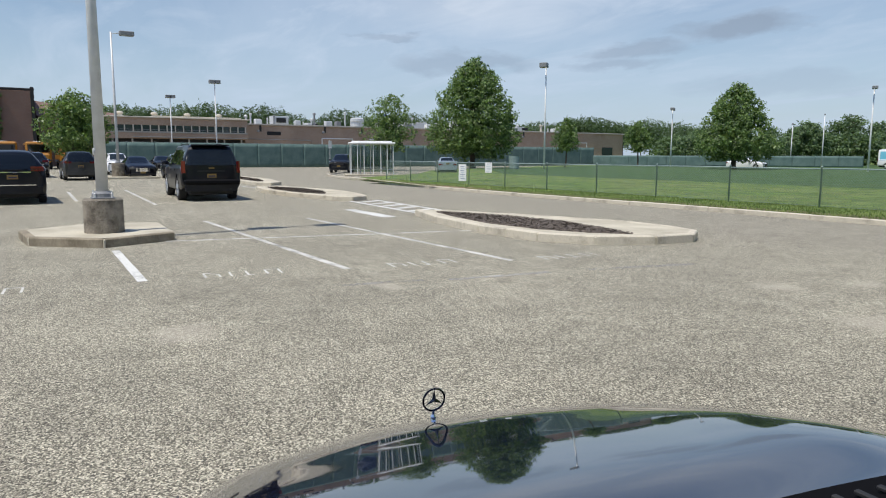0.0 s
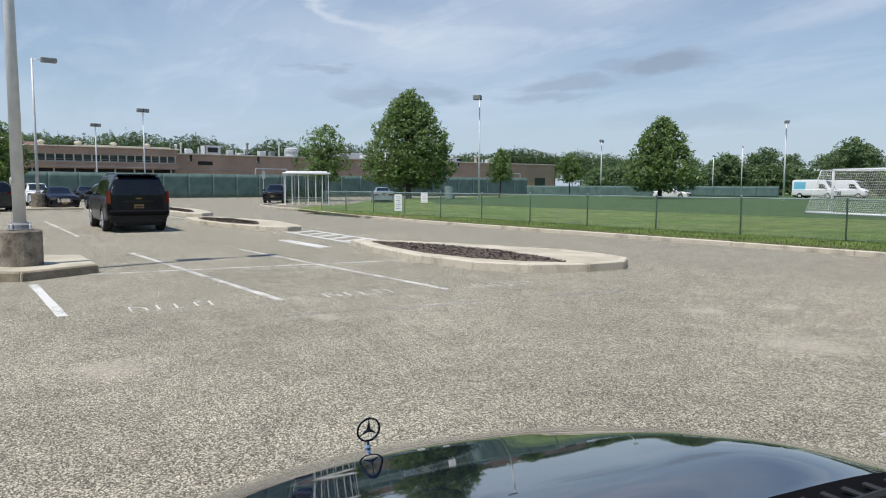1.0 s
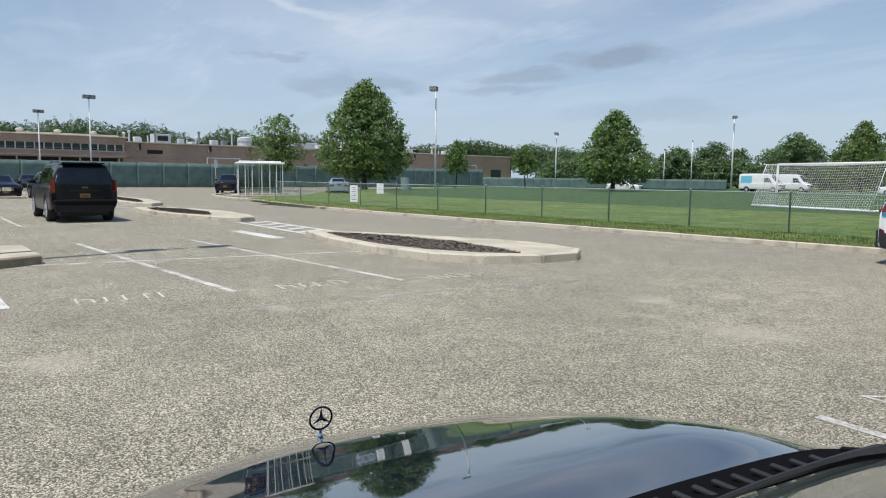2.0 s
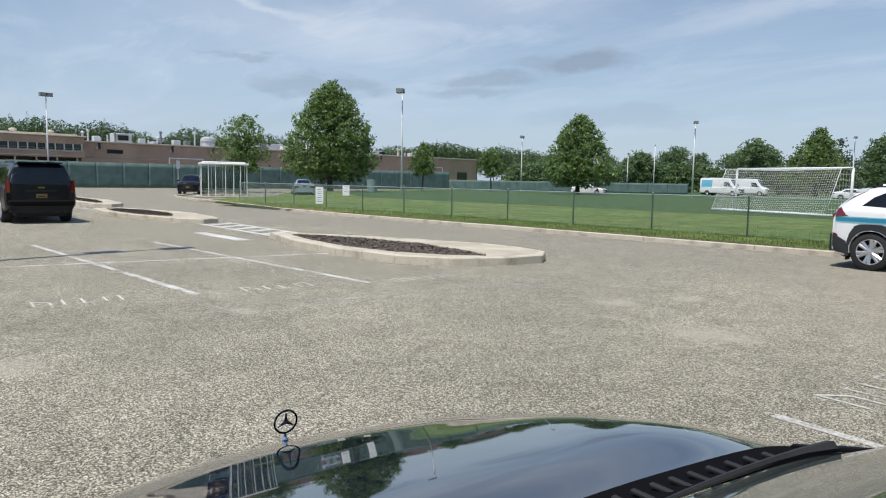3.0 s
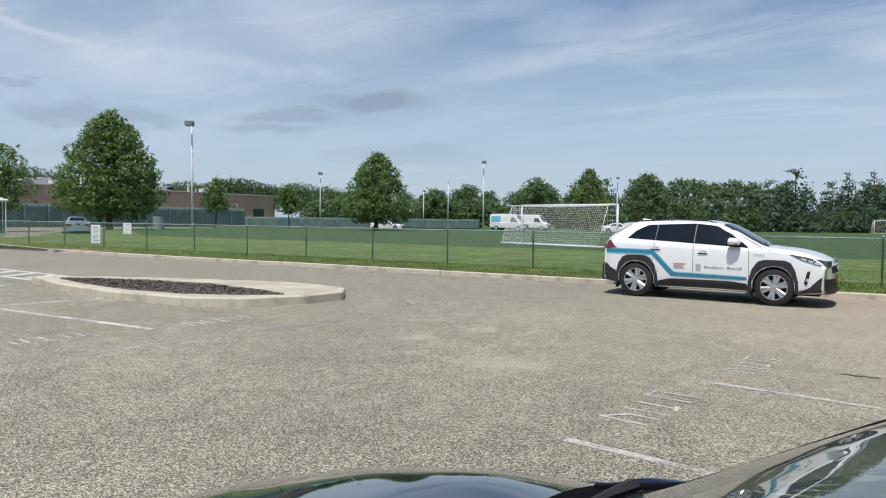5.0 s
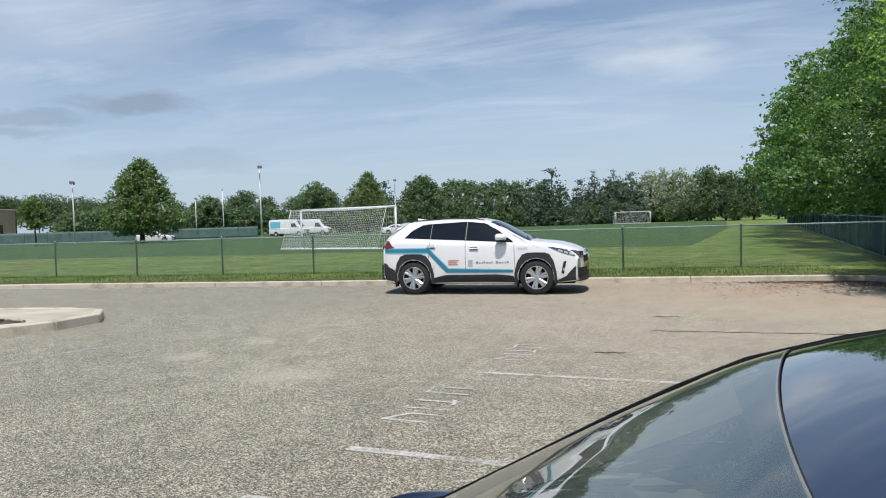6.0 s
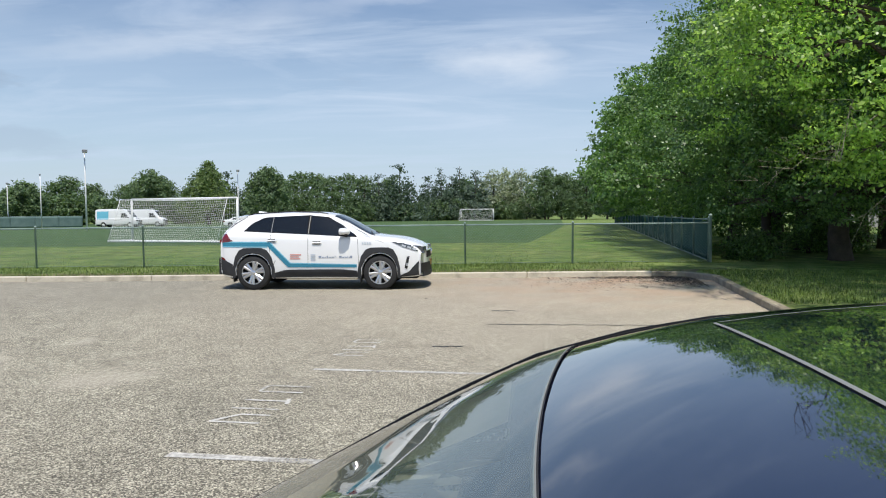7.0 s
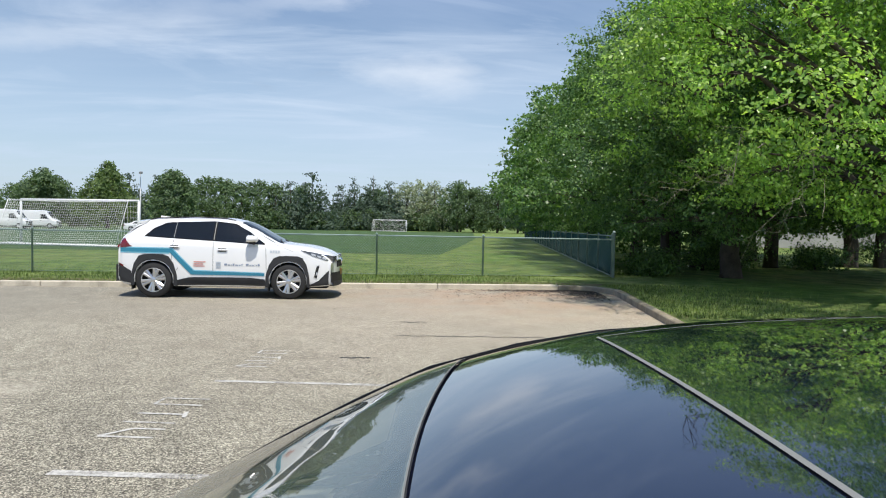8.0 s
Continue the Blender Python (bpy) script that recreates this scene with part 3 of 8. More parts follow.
# tree shade over the side kerb is painted in through its dirty colour
kerb_stones("kerb_side", [(5.2, 17.1), (5.95, 16.8), (6.28, 15.9), (5.28, 11.0), (3.1, 0.6), (-3.1, -30)], 0.15, -0.1, 0.125, 1.5, "weathered concrete kerb by the lawn, tree shade put into its colour", "kerb_dirty_shaded")
kerb_stones("kerb_shelter", [(-58, 25.6), (-52, 21.6), (-46, 19.9), (-42, 19.6), (-36, 18.5)], 0.16, -0.1, 0.12, 2.0, "concrete kerb in front of the bus shelter")


def island(name, outline, bed, label):
    """A raised traffic island: concrete slab with a planting bed of mulch sunk into it."""
    isl = thing(name, pose(0, 0, 0), label, "traffic island", "traffic islands")
    part("slab", Shape().prism(outline, -0.05, 0.15, 0.025), M["concrete"], isl)
    # kerb stones round the edge, a little proud of the slab
    k = len(outline)
    for i in range(k):
        (ax, ay), (bx, by) = outline[i], outline[(i + 1) % k]
        full = math.hypot(bx - ax, by - ay)
        n = max(1, round(full / 1.1))
        nx, ny = -(by - ay) / full, (bx - ax) / full
        for j in range(n):
            f = (j + 0.5) / n
            c = (ax + (bx - ax) * f + nx * 0.07, ay + (by - ay) * f + ny * 0.07, 0)
            s = Shape().box((0, 0, 0.055), (full / n - 0.014, 0.155, 0.21), 0.022)
            part("kerb_stone", s, M["kerb"], isl, m=pose(c[0], c[1], random.uniform(-0.004, 0.006), 0, 0, math.degrees(math.atan2(by - ay, bx - ax))))
    part("mulch_bed", Shape().prism(bed, 0.1, 0.165, 0.03), M["mulch"], isl, "dark wood chip mulch")
    chips = Shape()
    xs, ys = [p[0] for p in bed], [p[1] for p in bed]
    made = 0
    while made < 2600:
        x, y = random.uniform(min(xs), max(xs)), random.uniform(min(ys), max(ys))
        inside = False
        for (ax, ay), (bx, by) in zip(bed, bed[1:] + bed[:1]):
            if (ay > y) != (by > y) and x < (bx - ax) * (y - ay) / (by - ay) + ax:
                inside = not inside
        if not inside:
            continue
        made += 1
        l, w, h = random.uniform(0.015, 0.06), random.uniform(0.010, 0.022), random.uniform(0.006, 0.016)
        a, t = random.uniform(0, math.pi), random.uniform(-0.5, 0.5)
        dx, dy, dz = l * math.cos(a), l * math.sin(a), l * t
        chips.add([(x - dx, y - dy, 0.17 - dz * 0.4), (x + dy * w / l, y - dx * w / l, 0.17 + h), (x + dx, y + dy, 0.18 + dz * 0.4), (x - dy * w / l, y + dx * w / l, 0.172)], [(0, 1, 2), (0, 2, 3), (0, 3, 1), (1, 3, 2)])
    c = part("loose_mulch", chips, M["mulch"], isl)
    tagged(c, kind="stuff")
    return isl


ISL1 = [(-15.9, 9.05), (-14.0, 8.45), (-11.7, 8.12), (-9.9, 8.2), (-8.95, 8.75), (-8.4, 9.7), (-8.3, 10.6), (-8.7, 11.2), (-9.5, 11.45), (-11.0, 11.45), (-13.0, 10.75), (-15.2, 9.75)]
BED1 = [(-15.0, 9.1), (-13.6, 8.75), (-11.9, 8.5), (-10.4, 8.65), (-9.4, 9.1), (-8.85, 9.62), (-9.6, 9.85), (-11.4, 10.15), (-13.2, 9.95), (-14.6, 9.5)]
island("traffic_island", ISL1, BED1, "raised concrete traffic island with a dark mulch bed")
ISL2 = [(-31.2, 9.5), (-29.0, 9.1), (-25.9, 9.1), (-22.7, 9.6), (-22.1, 10.1), (-22.3, 10.7), (-23.2, 11.0), (-26.0, 11.5), (-29.0, 11.3), (-31.2, 10.5)]
BED2 = [(-30.4, 9.75), (-28.5, 9.4), (-26.0, 9.4), (-24.4, 9.75), (-24.3, 10.0), (-26.0, 10.6), (-28.6, 10.7), (-30.4, 10.2)]
island("traffic_island", ISL2, BED2, "long concrete traffic island with dark mulch behind the crosswalk")
ISL3 = [(-48.5, 12.0), (-40.5, 11.2), (-36.0, 11.0), (-35.4, 11.6), (-36.2, 12.4), (-41.0, 13.4), (-47.5, 13.6)]
BED3 = [(-46.5, 12.4), (-41, 11.7), (-37.5, 11.5), (-37.6, 11.9), (-41.0, 12.7), (-46.0, 13.0)]
island("traffic_island", ISL3, BED3, "far concrete traffic island in the driving lane")


def stripe(a, b, width, mat, name, label, z=0.005):
    ax, ay = a
    bx, by = b
    d = math.hypot(bx - ax, by - ay)
    nx, ny = -(by - ay) / d * width / 2, (bx - ax) / d * width / 2
    s = Shape()
    n = max(1, int(d / 0.5))
    for i in range(n + 1):
        f = i / n
        w = 1 + random.uniform(-0.06, 0.06)
        s.v += [(ax + (bx - ax) * f + nx * w, ay + (by - ay) * f + ny * w, z), (ax + (bx - ax) * f - nx * w, ay + (by - ay) * f - ny * w, z)]
    s.f = [(2 * i, 2 * i + 1, 2 * i + 3, 2 * i + 2) for i in range(n)]
    return tagged(part(name, s, mat), label, "road marking", "painted markings", "structure")


LINE = "worn white parking line on pale asphalt"
stripe((-9.15, 1.27), (-12.4, 1.36), 0.12, M["fresh_line"], "parking_line", LINE)
stripe((-8.72, 3.85), (-17.0, 3.87), 0.11, M["white_line"], "parking_line", LINE)
stripe((-8.2, 6.3), (-16.5, 6.25), 0.11, M["white_line"], "parking_line", LINE)
stripe((-13.3, 2.3), (-12.0, 8.3), 0.10, M["white_line"], "parking_line", "thin white line joining the parking bays")
stripe((-23.4, 3.88), (-33.8, 4.4), 0.11, M["white_line"], "parking_line", LINE)
stripe((-26.5, 1.9), (-33.0, 2.1), 0.11, M["white_line"], "parking_line", LINE)
stripe((-1.17, 7.21), (4.2, 6.35), 0.075, M["dull_line"], "parking_line", LINE)
stripe((-1.67, 4.74), (3.5, 3.9), 0.085, M["dull_line"], "parking_line", LINE)
stripe((-2.3, 2.15), (2.7, 1.35), 0.085, M["dull_line"], "parking_line", LINE)
stripe((-7.0, 6.7), (-6.55, 8.4), 0.14, M["ghost_line"], "faded_line", "nearly worn off white line on asphalt")
stripe((-7.65, 3.2), (-7.45, 4.3), 0.12, M["ghost_line"], "faded_line", "nearly worn off white line on asphalt")
stripe((-7.3, 4.6), (-7.1, 6.1), 0.12, M["ghost_line"], "faded_line", "nearly worn off white line on asphalt")
stripe((-18.6, 8.35), (-15.75, 8.2), 0.38, M["fresh_line"], "stop_line", "broad white stop bar painted on asphalt")
stripe((-40.5, 9.6), (-37.5, 9.4), 0.38, M["fresh_line"], "stop_line", "broad white stop bar painted on asphalt")
stripe((-36.5, 9.9), (-32.2, 10.2), 0.16, M["white_line"], "lane_line", "white edge line beside the island")
# ladder crosswalk between the two islands
stripe((-22.0, 9.95), (-16.4, 9.45), 0.16, M["fresh_line"], "crosswalk_line", "white edge of a ladder crosswalk")
stripe((-22.2, 11.0), (-15.6, 10.45), 0.16, M["fresh_line"], "crosswalk_line", "white edge of a ladder crosswalk")
for i in range(6):
    x = -21.3 + i * 1.02
    stripe((x, 9.98 - i * 0.09), (x - 0.42, 10.88 - i * 0.09), 0.28, M["fresh_line"], "crosswalk_bar", "white bar of a ladder crosswalk", 0.009)


def stall_marks(x, y, turn, size, mat=None):
    """Painted stall characters, no longer legible: short strokes of their size."""
    lab = "illegible white stall marking painted on asphalt"
    ob = Shape()
    pattern = ((0, 0, 0, 1), (0, 1, .5, .6), (.5, .6, .5, 0), (.9, 0, .9, 1), (1.3, 0, 1.7, .1), (1.5, 0, 1.5, 1), (2.2, 0, 2.2, 1), (2.2, 1, 2.7, 1), (2.7, 0, 2.7, 1))
    c, s = math.cos(radians(turn)), math.sin(radians(turn))
    for ax, ay, bx, by in pattern:
        d = math.hypot(bx - ax, by - ay)
        nx, ny = -(by - ay) / d * 0.042, (bx - ax) / d * 0.042
        q = [(ax + nx, ay + ny), (ax - nx, ay - ny), (bx - nx, by - ny), (bx + nx, by + ny)]
        z = 0.005 + 0.0006 * len(ob.f)
        ob.add([(x + (u * c - v * s) * size, y + (u * s + v * c) * size, z) for u, v in q], [(0, 1, 2, 3)])
    return tagged(part("stall_marking", ob, mat or M["stall_line"]), lab, "road marking", "stall markings", "structure")


stall_marks(-9.15, -1.0, 85, 0.36)
stall_marks(-9.0, 2.0, 82, 0.36)
stall_marks(-8.55, 4.5, 82, 0.36)
stall_marks(-8.0, 6.85, 82, 0.36)
stall_marks(-1.25, 5.4, 80, 0.40, M["dull_line"])
stall_marks(-0.75, 7.85, 80, 0.34, M["dull_line"])
stall_marks(-1.75, 2.7, 80, 0.40, M["dull_line"])
stall_marks(-20.5, 1.7, 84, 0.36, M["faint_line"])
stall_marks(-19.8, 4.2, 84, 0.36, M["faint_line"])
stall_marks(-19.2, 6.6, 84, 0.36, M["faint_line"])


def crack(points, width, label):
    s = Shape()
    n = len(points)
    for i, (x, y) in enumerate(points):
        (ax, ay), (bx, by) = points[max(i - 1, 0)], points[min(i + 1, n - 1)]
        d = math.hypot(bx - ax, by - ay)
        w = width * random.uniform(0.5, 1.2) / 2
        s.v += [(x - (by - ay) / d * w, y + (bx - ax) / d * w, 0.004), (x + (by - ay) / d * w, y - (bx - ax) / d * w, 0.004)]
    s.f = [(2 * i, 2 * i + 1, 2 * i + 3, 2 * i + 2) for i in range(n - 1)]
    return tagged(part("asphalt_crack", s, M["tar"]), label, "crack", "asphalt cracks", "structure")


crack([(0.75 + 0.1 * i, 9.95 + 0.02 * math.sin(i * 1.7) - 0.01 * i) for i in range(30)], 0.035, "long dark crack in the asphalt")
crack([(0.9 + 0.08 * i, 11.3 + 0.03 * math.sin(i * 2.1)) for i in range(6)], 0.05, "short dark crack in the asphalt")
crack([(0.0 + 0.07 * i, 8.35 + 0.03 * math.sin(i * 2.6)) for i in range(6)], 0.05, "short dark crack in the asphalt")


# fallen leaves, chips and litter near the corner; their dark density also imitates branch shade
def litter():
    s = Shape()
    for i in range(4200):
        t = random.random()
        x, y = (random.gauss(4.6, 1.4), random.gauss(15.7, 0.9)) if t < 0.2 else (5.95 - abs(random.gauss(0, 0.55)), random.gauss(16.0, 0.7)) if t < 0.65 else (random.gauss(5.0, 1.0), 16.95 - abs(random.gauss(0, 0.28)))
        if y > 16.95 or x > 5.9 + 0.2 * (y - 15.9) or x > 6:
            continue
        r, a, z = random.uniform(0.012, 0.04), random.uniform(0, 6.28), 0.008
        s.add([(x + r * math.cos(a + k * 1.57) * (1 if k % 2 else 0.55), y + r * math.sin(a + k * 1.57) * (1 if k % 2 else 0.55), z + random.uniform(0, 0.012)) for k in range(4)], [(0, 1, 2, 3)])
    return tagged(part("fallen_leaves", s, M["bark"]), "scattered dry leaves and grit, dense by the kerb to imitate branch shade", "leaf litter", kind="stuff")


litter()


def grass_tufts():
    """Uneven blades along the kerb and round the fence posts."""
    s = Shape()
    for i in range(42000):
        k = random.random()
        if k < 0.07:
            x, y = random.uniform(-26, 6.0), 17.24 + abs(random.gauss(0, 0.12))
        elif k < 0.60:
            y = random.uniform(17.3, 20.0)
            x = random.triangular(-42, 6.0 + 0.2 * (y - 17), 2.0)
        elif k < 0.76:
            y = random.triangular(20.2, 34.0, 20.3)
            x = random.triangular(-40, 5.5 + 0.2 * (y - 17), 2.0)
        elif k < 0.80:
            x, y = random.uniform(-26, 7.5), random.gauss(20.08, 0.07)
        else:
            u = random.uniform(0, 1.3)
            x, y = 5.42 + 0.98 * min(u, 1) + abs(random.gauss(0, 1.5)), 11.0 + 4.9 * u
        h, a = random.uniform(0.02, 0.075), random.uniform(0, 6.28)
        w = random.uniform(0.006, 0.014)
        dx, dy = math.cos(a), math.sin(a)
        lean = random.uniform(0.0, 0.6) * h
        s.add([(x - dx * w, y - dy * w, 0.10), (x + dx * w, y + dy * w, 0.10), (x + dy * lean, y - dx * lean, 0.105 + h)], [(0, 1, 2)])
    return tagged(part("grass_tufts", s, M["grass_blade"]), "uncut grass blades along kerb and fence", "grass", kind="stuff")


grass_tufts()

# ---- fences ----
def chain_mesh(width, z0, z1, pitch, wire_r=0.0022):
    """Crossing diagonal wires of a chain link panel, standing over the x axis from 0 to width."""
    s = Shape()
    h = z1 - z0
    n = int((width + h) / pitch)
    for sign in (1, -1):
        for i in range(n + 1):
            x0 = -h + i * pitch
            pa, pb = x0, x0 + h
            za, zb = z0, z1
            if pa < 0:
                za, pa = z0 - x0, 0.0
            if pb > width:
                zb, pb = z0 + (width - x0), width
            if pb - pa < 0.02:
                continue
            if sign < 0:
                pa, pb = width - pa, width - pb
            y = 0.0025 * sign
            a, b = Vector((pa, y, za)), Vector((pb, y, zb))
            d = Vector((-(zb - za), 0, pb - pa)).normalized() * wire_r
            e = Vector((0, wire_r, 0))
            s.add([a + d, a - d * 0.5 + e, a - d * 0.5 - e, b + d, b - d * 0.5 + e, b - d * 0.5 - e], [(0, 1, 4, 3), (1, 2, 5, 4), (2, 0, 3, 5)])
    return s


def link_fence(name, start, way, bay, count, z0, height, label, post_r=0.03, fabric=None, wire_pitch=0.075, first_post=True, wires=True, wire_r=0.0022, mid_rail=False, cloth=0.05):
    """A run of posts, rails and wire panels along a straight line."""
    turn = math.degrees(math.atan2(way[1], way[0]))
    f = thing(name, pose(start[0], start[1], z0, 0, 0, turn), label, "fence", "fences")
    post = Shape().turned([(post_r, -0.3), (post_r, height), (post_r * 1.25, height + 0.005), (post_r * 1.2, height + 0.03), (post_r * 0.5, height + 0.055)], sides=10).mesh("post", M["fence_steel"], True)
    rail = Shape().tube([(0.02, 0, height - 0.03), (bay - 0.02, 0, height - 0.03)], 0.021, 8).mesh("top_rail", M["fence_steel"], True)
    low = Shape().tube([(0.02, 0, 0.045), (bay - 0.02, 0, 0.045)], 0.0045 if not fabric else 0.018, 5).mesh("bottom_wire", M["fence_steel"], True)
    mesh = chain_mesh(bay - 0.05, 0.05, height - 0.03, wire_pitch, wire_r).mesh("wire_panel", M["fence_green"]) if wires else None
    for i in range(count + 1):
        if i or first_post:
            part("post", post, None, f, m=pose(i * bay, 0, 0, random.uniform(-0.6, 0.6), random.uniform(-0.6, 0.6), 0))
        if i == count:
            break
        part("top_rail", rail, None, f, m=pose(i * bay, 0, random.uniform(-0.008, 0.004)))
        part("bottom_wire", low, None, f, m=pose(i * bay, 0, 0))
        if mid_rail:
            part("middle_rail", rail, None, f, m=pose(i * bay, 0, -height * 0.5))
        if mesh:
            tagged(part("wire_panel", mesh, None, f, m=pose(i * bay + 0.025, 0.022, 0)), kind="stuff")
        if fabric:
            s = Shape()
            nx, nz = 12, 6
            ph = random.uniform(0, 6)
            for a in range(nx + 1):
                for b in range(nz + 1):
                    s.v.append((-0.004 + (bay + 0.008) * a / nx, cloth + 0.005 * math.sin(a * 1.1 + ph) * math.sin(b * 0.7 + ph), 0.06 + (height - 0.12) * b / nz + 0.0))
            s.f = [(a * (nz + 1) + b, (a + 1) * (nz + 1) + b, (a + 1) * (nz + 1) + b + 1, a * (nz + 1) + b + 1) for a in range(nx) for b in range(nz)]
            ob = part("windscreen_panel", s, fabric, f, smooth=True, m=pose(i * bay, 0, 0))
            ob.modifiers.new("thick", "SOLIDIFY").thickness = 0.004
    return f


link_fence("chain_link_fence", (3.85, 20.1), (-1, 0), 3.05, 14, 0.1, 1.16, "low green chain link fence between lot and field", post_r=0.027, wire_pitch=0.085, wire_r=0.0036)
link_fence("chain_link_fence", (7.75, 20.1), (-1, 0), 3.9, 1, 0.1, 1.16, "last bay of the low green chain link fence", first_post=False, wire_pitch=0.085, wire_r=0.003)
corner = thing("fence_corner_post", pose(7.78, 20.1, 0.1), "tall green corner post of the chain link fence", "fence post")
part("post", Shape().turned([(0.042, -0.3), (0.042, 1.32), (0.05, 1.33), (0.048, 1.36), (0.02, 1.39)], sides=12), M["fence_steel"], corner, smooth=True)
# this fence's fabric is painted darker to stand in for shade
link_fence("screened_fence", side_line(0.1), (0.21, 0.978), 3.05, 26, 0.1, 1.26, "green side fence covered with windscreen fabric, shade put into its colour", fabric=M["screen_shaded"], wires=False, cloth=-0.03)
# tall screened fence in front of the brick building, and its lower run beyond the field
link_fence("screened_fence", (-88, 9.0), (0, 1), 3.05, 25, 0.0, 3.05, "tall fence with faded green windscreen fabric", 0.04, M["screen"], wires=False, cloth=-0.07)
link_fence("screened_fence", (-88, 85.2), (0.87, 0.49), 3.05, 13, 0.0, 1.75, "far green screened fence behind the field", 0.035, M["screen"], wires=False, cloth=-0.06)


def notice(x, y, w, h, z, label, bars):
    """A white notice fixed to the fence, with lines of writing too small to read."""
    n = thing("fence_sign", pose(x, y, 0, 0, 0, 12), label, "sign", "fence signs")
    part("board", Shape().box((0, 0, z), (w, 0.012, h), 0.004), M["white_tube"], n)
    for i in range(bars):
        part("text_bar", Shape().box((random.uniform(-0.03, 0.03), -0.0085, z + h * (0.36 - 0.72 * i / max(1, bars - 1))), (w * random.uniform(0.45, 0.75), 0.003, h * 0.045)), M["mark_grey"] if i % 2 else M["mark_navy"], n)


notice(-30.2, 20.03, 0.55, 0.86, 0.70, "white notice board with dark lines on the fence", 7)
notice(-27.9, 20.03, 0.45, 0.5, 1.0, "small white notice on the chain link fence", 4)


# ---- lamps ----
def pole_lamp(x, y, height, heads, label, base=0.0, r=0.075, arm=0.5, turn=0.0, size=(0.62, 0.36, 0.14), pedestal=None, tilt=0.0, mat="steel"):
    l = thing("street_lamp", pose(x, y, base, 0, 0, turn), label, "street lamp", "lamp poles")
    z0 = 0.0
    if pedestal:
        pr, ph = pedestal
        part("pedestal", Shape().turned([(pr, -0.02), (pr, ph - 0.03), (pr - 0.03, ph)], sides=28), M["pedestal"], l, "stained round concrete footing")
        z0 = ph
        part("base_plate", Shape().box((0, 0, z0 + 0.012), (r * 3.6, r * 3.6, 0.025), 0.006), M["lamp_head"], l)
        for i in range(4):
            a = radians(45 + 90 * i)
            part("bolt", Shape().turned([(0.022, 0), (0.022, 0.07), (0.012, 0.08), (0.012, 0.12)], (math.cos(a) * r * 1.9, math.sin(a) * r * 1.9, z0 + 0.025), 8), M["steel"], l)
        part("base_cover", Shape().turned([(r * 1.75, z0 + 0.02), (r * 1.7, z0 + 0.09), (r * 1.15, z0 + 0.13)], sides=16), M["lamp_head"], l)
        part("hand_hole_cover", Shape().turned([(r * 0.62, -0.012), (r * 0.58, 0.014)], (0.0, -r * 0.99, z0 + 0.85), 14, "y"), M["steel"], l)
    part("pole", Shape().tube([(0, 0, z0), (0, 0, height * 0.5), (0, 0, height)], [r, r * 0.8, r * 0.58], 16), M[mat], l, smooth=True)
    for side in heads:
        part("arm", Shape().tube([(0, 0, height - 0.12), (0, side * arm * 0.6, height - 0.06), (0, side * arm, height - 0.04)], [0.03, 0.028, 0.026], 8), M[mat], l, smooth=True)
        h = part("lamp_head", Shape().box((0, 0, 0), size, 0.035), M["lamp_head"], l, m=pose(0, side * (arm + size[1] * 0.5), height - 0.03, tilt * side, 0, 0))
        part("lens", Shape().box((0, 0, -size[2] / 2 - 0.004), (size[0] * 0.82, size[1] * 0.8, 0.012), 0.004), M["lens"], h)
    return l


pole_lamp(-14.1, 1.4, 9.2, (1, -1), "tall galvanised lamp pole on a round concrete footing", 0.15, 0.105, 0.42, 0, (0.42, 0.66, 0.2), (0.34, 0.62))
slab = thing("lamp_island", pose(0, 0, 0), "diamond shaped concrete kerb island under the lamp pole", "concrete island")
part("slab", Shape().prism([(-12.85, 1.25), (-13.42, 2.5), (-15.6, 2.6), (-16.1, 1.4), (-15.2, 0.05), (-13.8, 0.16)], -0.05, 0.15, 0.025), M["concrete"], slab)
for (ax, ay), (bx, by) in (((-12.85, 1.25), (-13.42, 2.5)), ((-13.8, 0.16), (-12.85, 1.25)), ((-15.2, 0.05), (-13.8, 0.16))):
    d = math.hypot(bx - ax, by - ay)
    part("kerb_stone", Shape().box((0, 0, 0.052), (d - 0.02, 0.15, 0.208), 0.02), M["kerb_dirty_shaded"], slab, m=pose((ax + bx) / 2 - (by - ay) / d * 0.068, (ay + by) / 2 + (bx - ax) / d * 0.068, 0, 0, 0, math.degrees(math.atan2(by - ay, bx - ax))))
pole_lamp(-51.0, 6.35, 9.35, (1,), "tall galvanised lamp pole on a concrete footing", 0.12, 0.1, 0.5, 0, (0.42, 0.9, 0.3), (0.42, 0.9))
far_slab = thing("lamp_island", pose(0, 0, 0), "far concrete island under a lamp pole", "concrete island")
part("slab", Shape().prism([(-49.2, 5.3), (-49.2, 8.6), (-53, 8.4), (-53, 5.3)], -0.05, 0.13, 0.02), M["concrete"], far_slab)
pole_lamp(-60, 50.7, 11.2, (-1,), "slim white field light pole with one floodlight", 0.1, 0.11, 0.5, 35, (0.8, 0.9, 0.5), mat="white_tube")
pole_lamp(-90, 22.75, 10.6, (0.4, -0.4), "field light pole with a wide floodlight head", 0, 0.1, 0.4, 0, (0.5, 0.75, 0.45), mat="white_tube")
pole_lamp(-100, 19.35, 9.35, (0.4, -0.3), "slim field light pole with a floodlight head", 0, 0.1, 0.4, 0, (0.5, 0.7, 0.4), mat="white_tube")
pole_lamp(-67.2, 80.0, 8.1, (1, -1), "field light pole with two floodlights", 0.1, 0.1, 0.35, 35, (0.5, 0.7, 0.36), mat="white_tube")
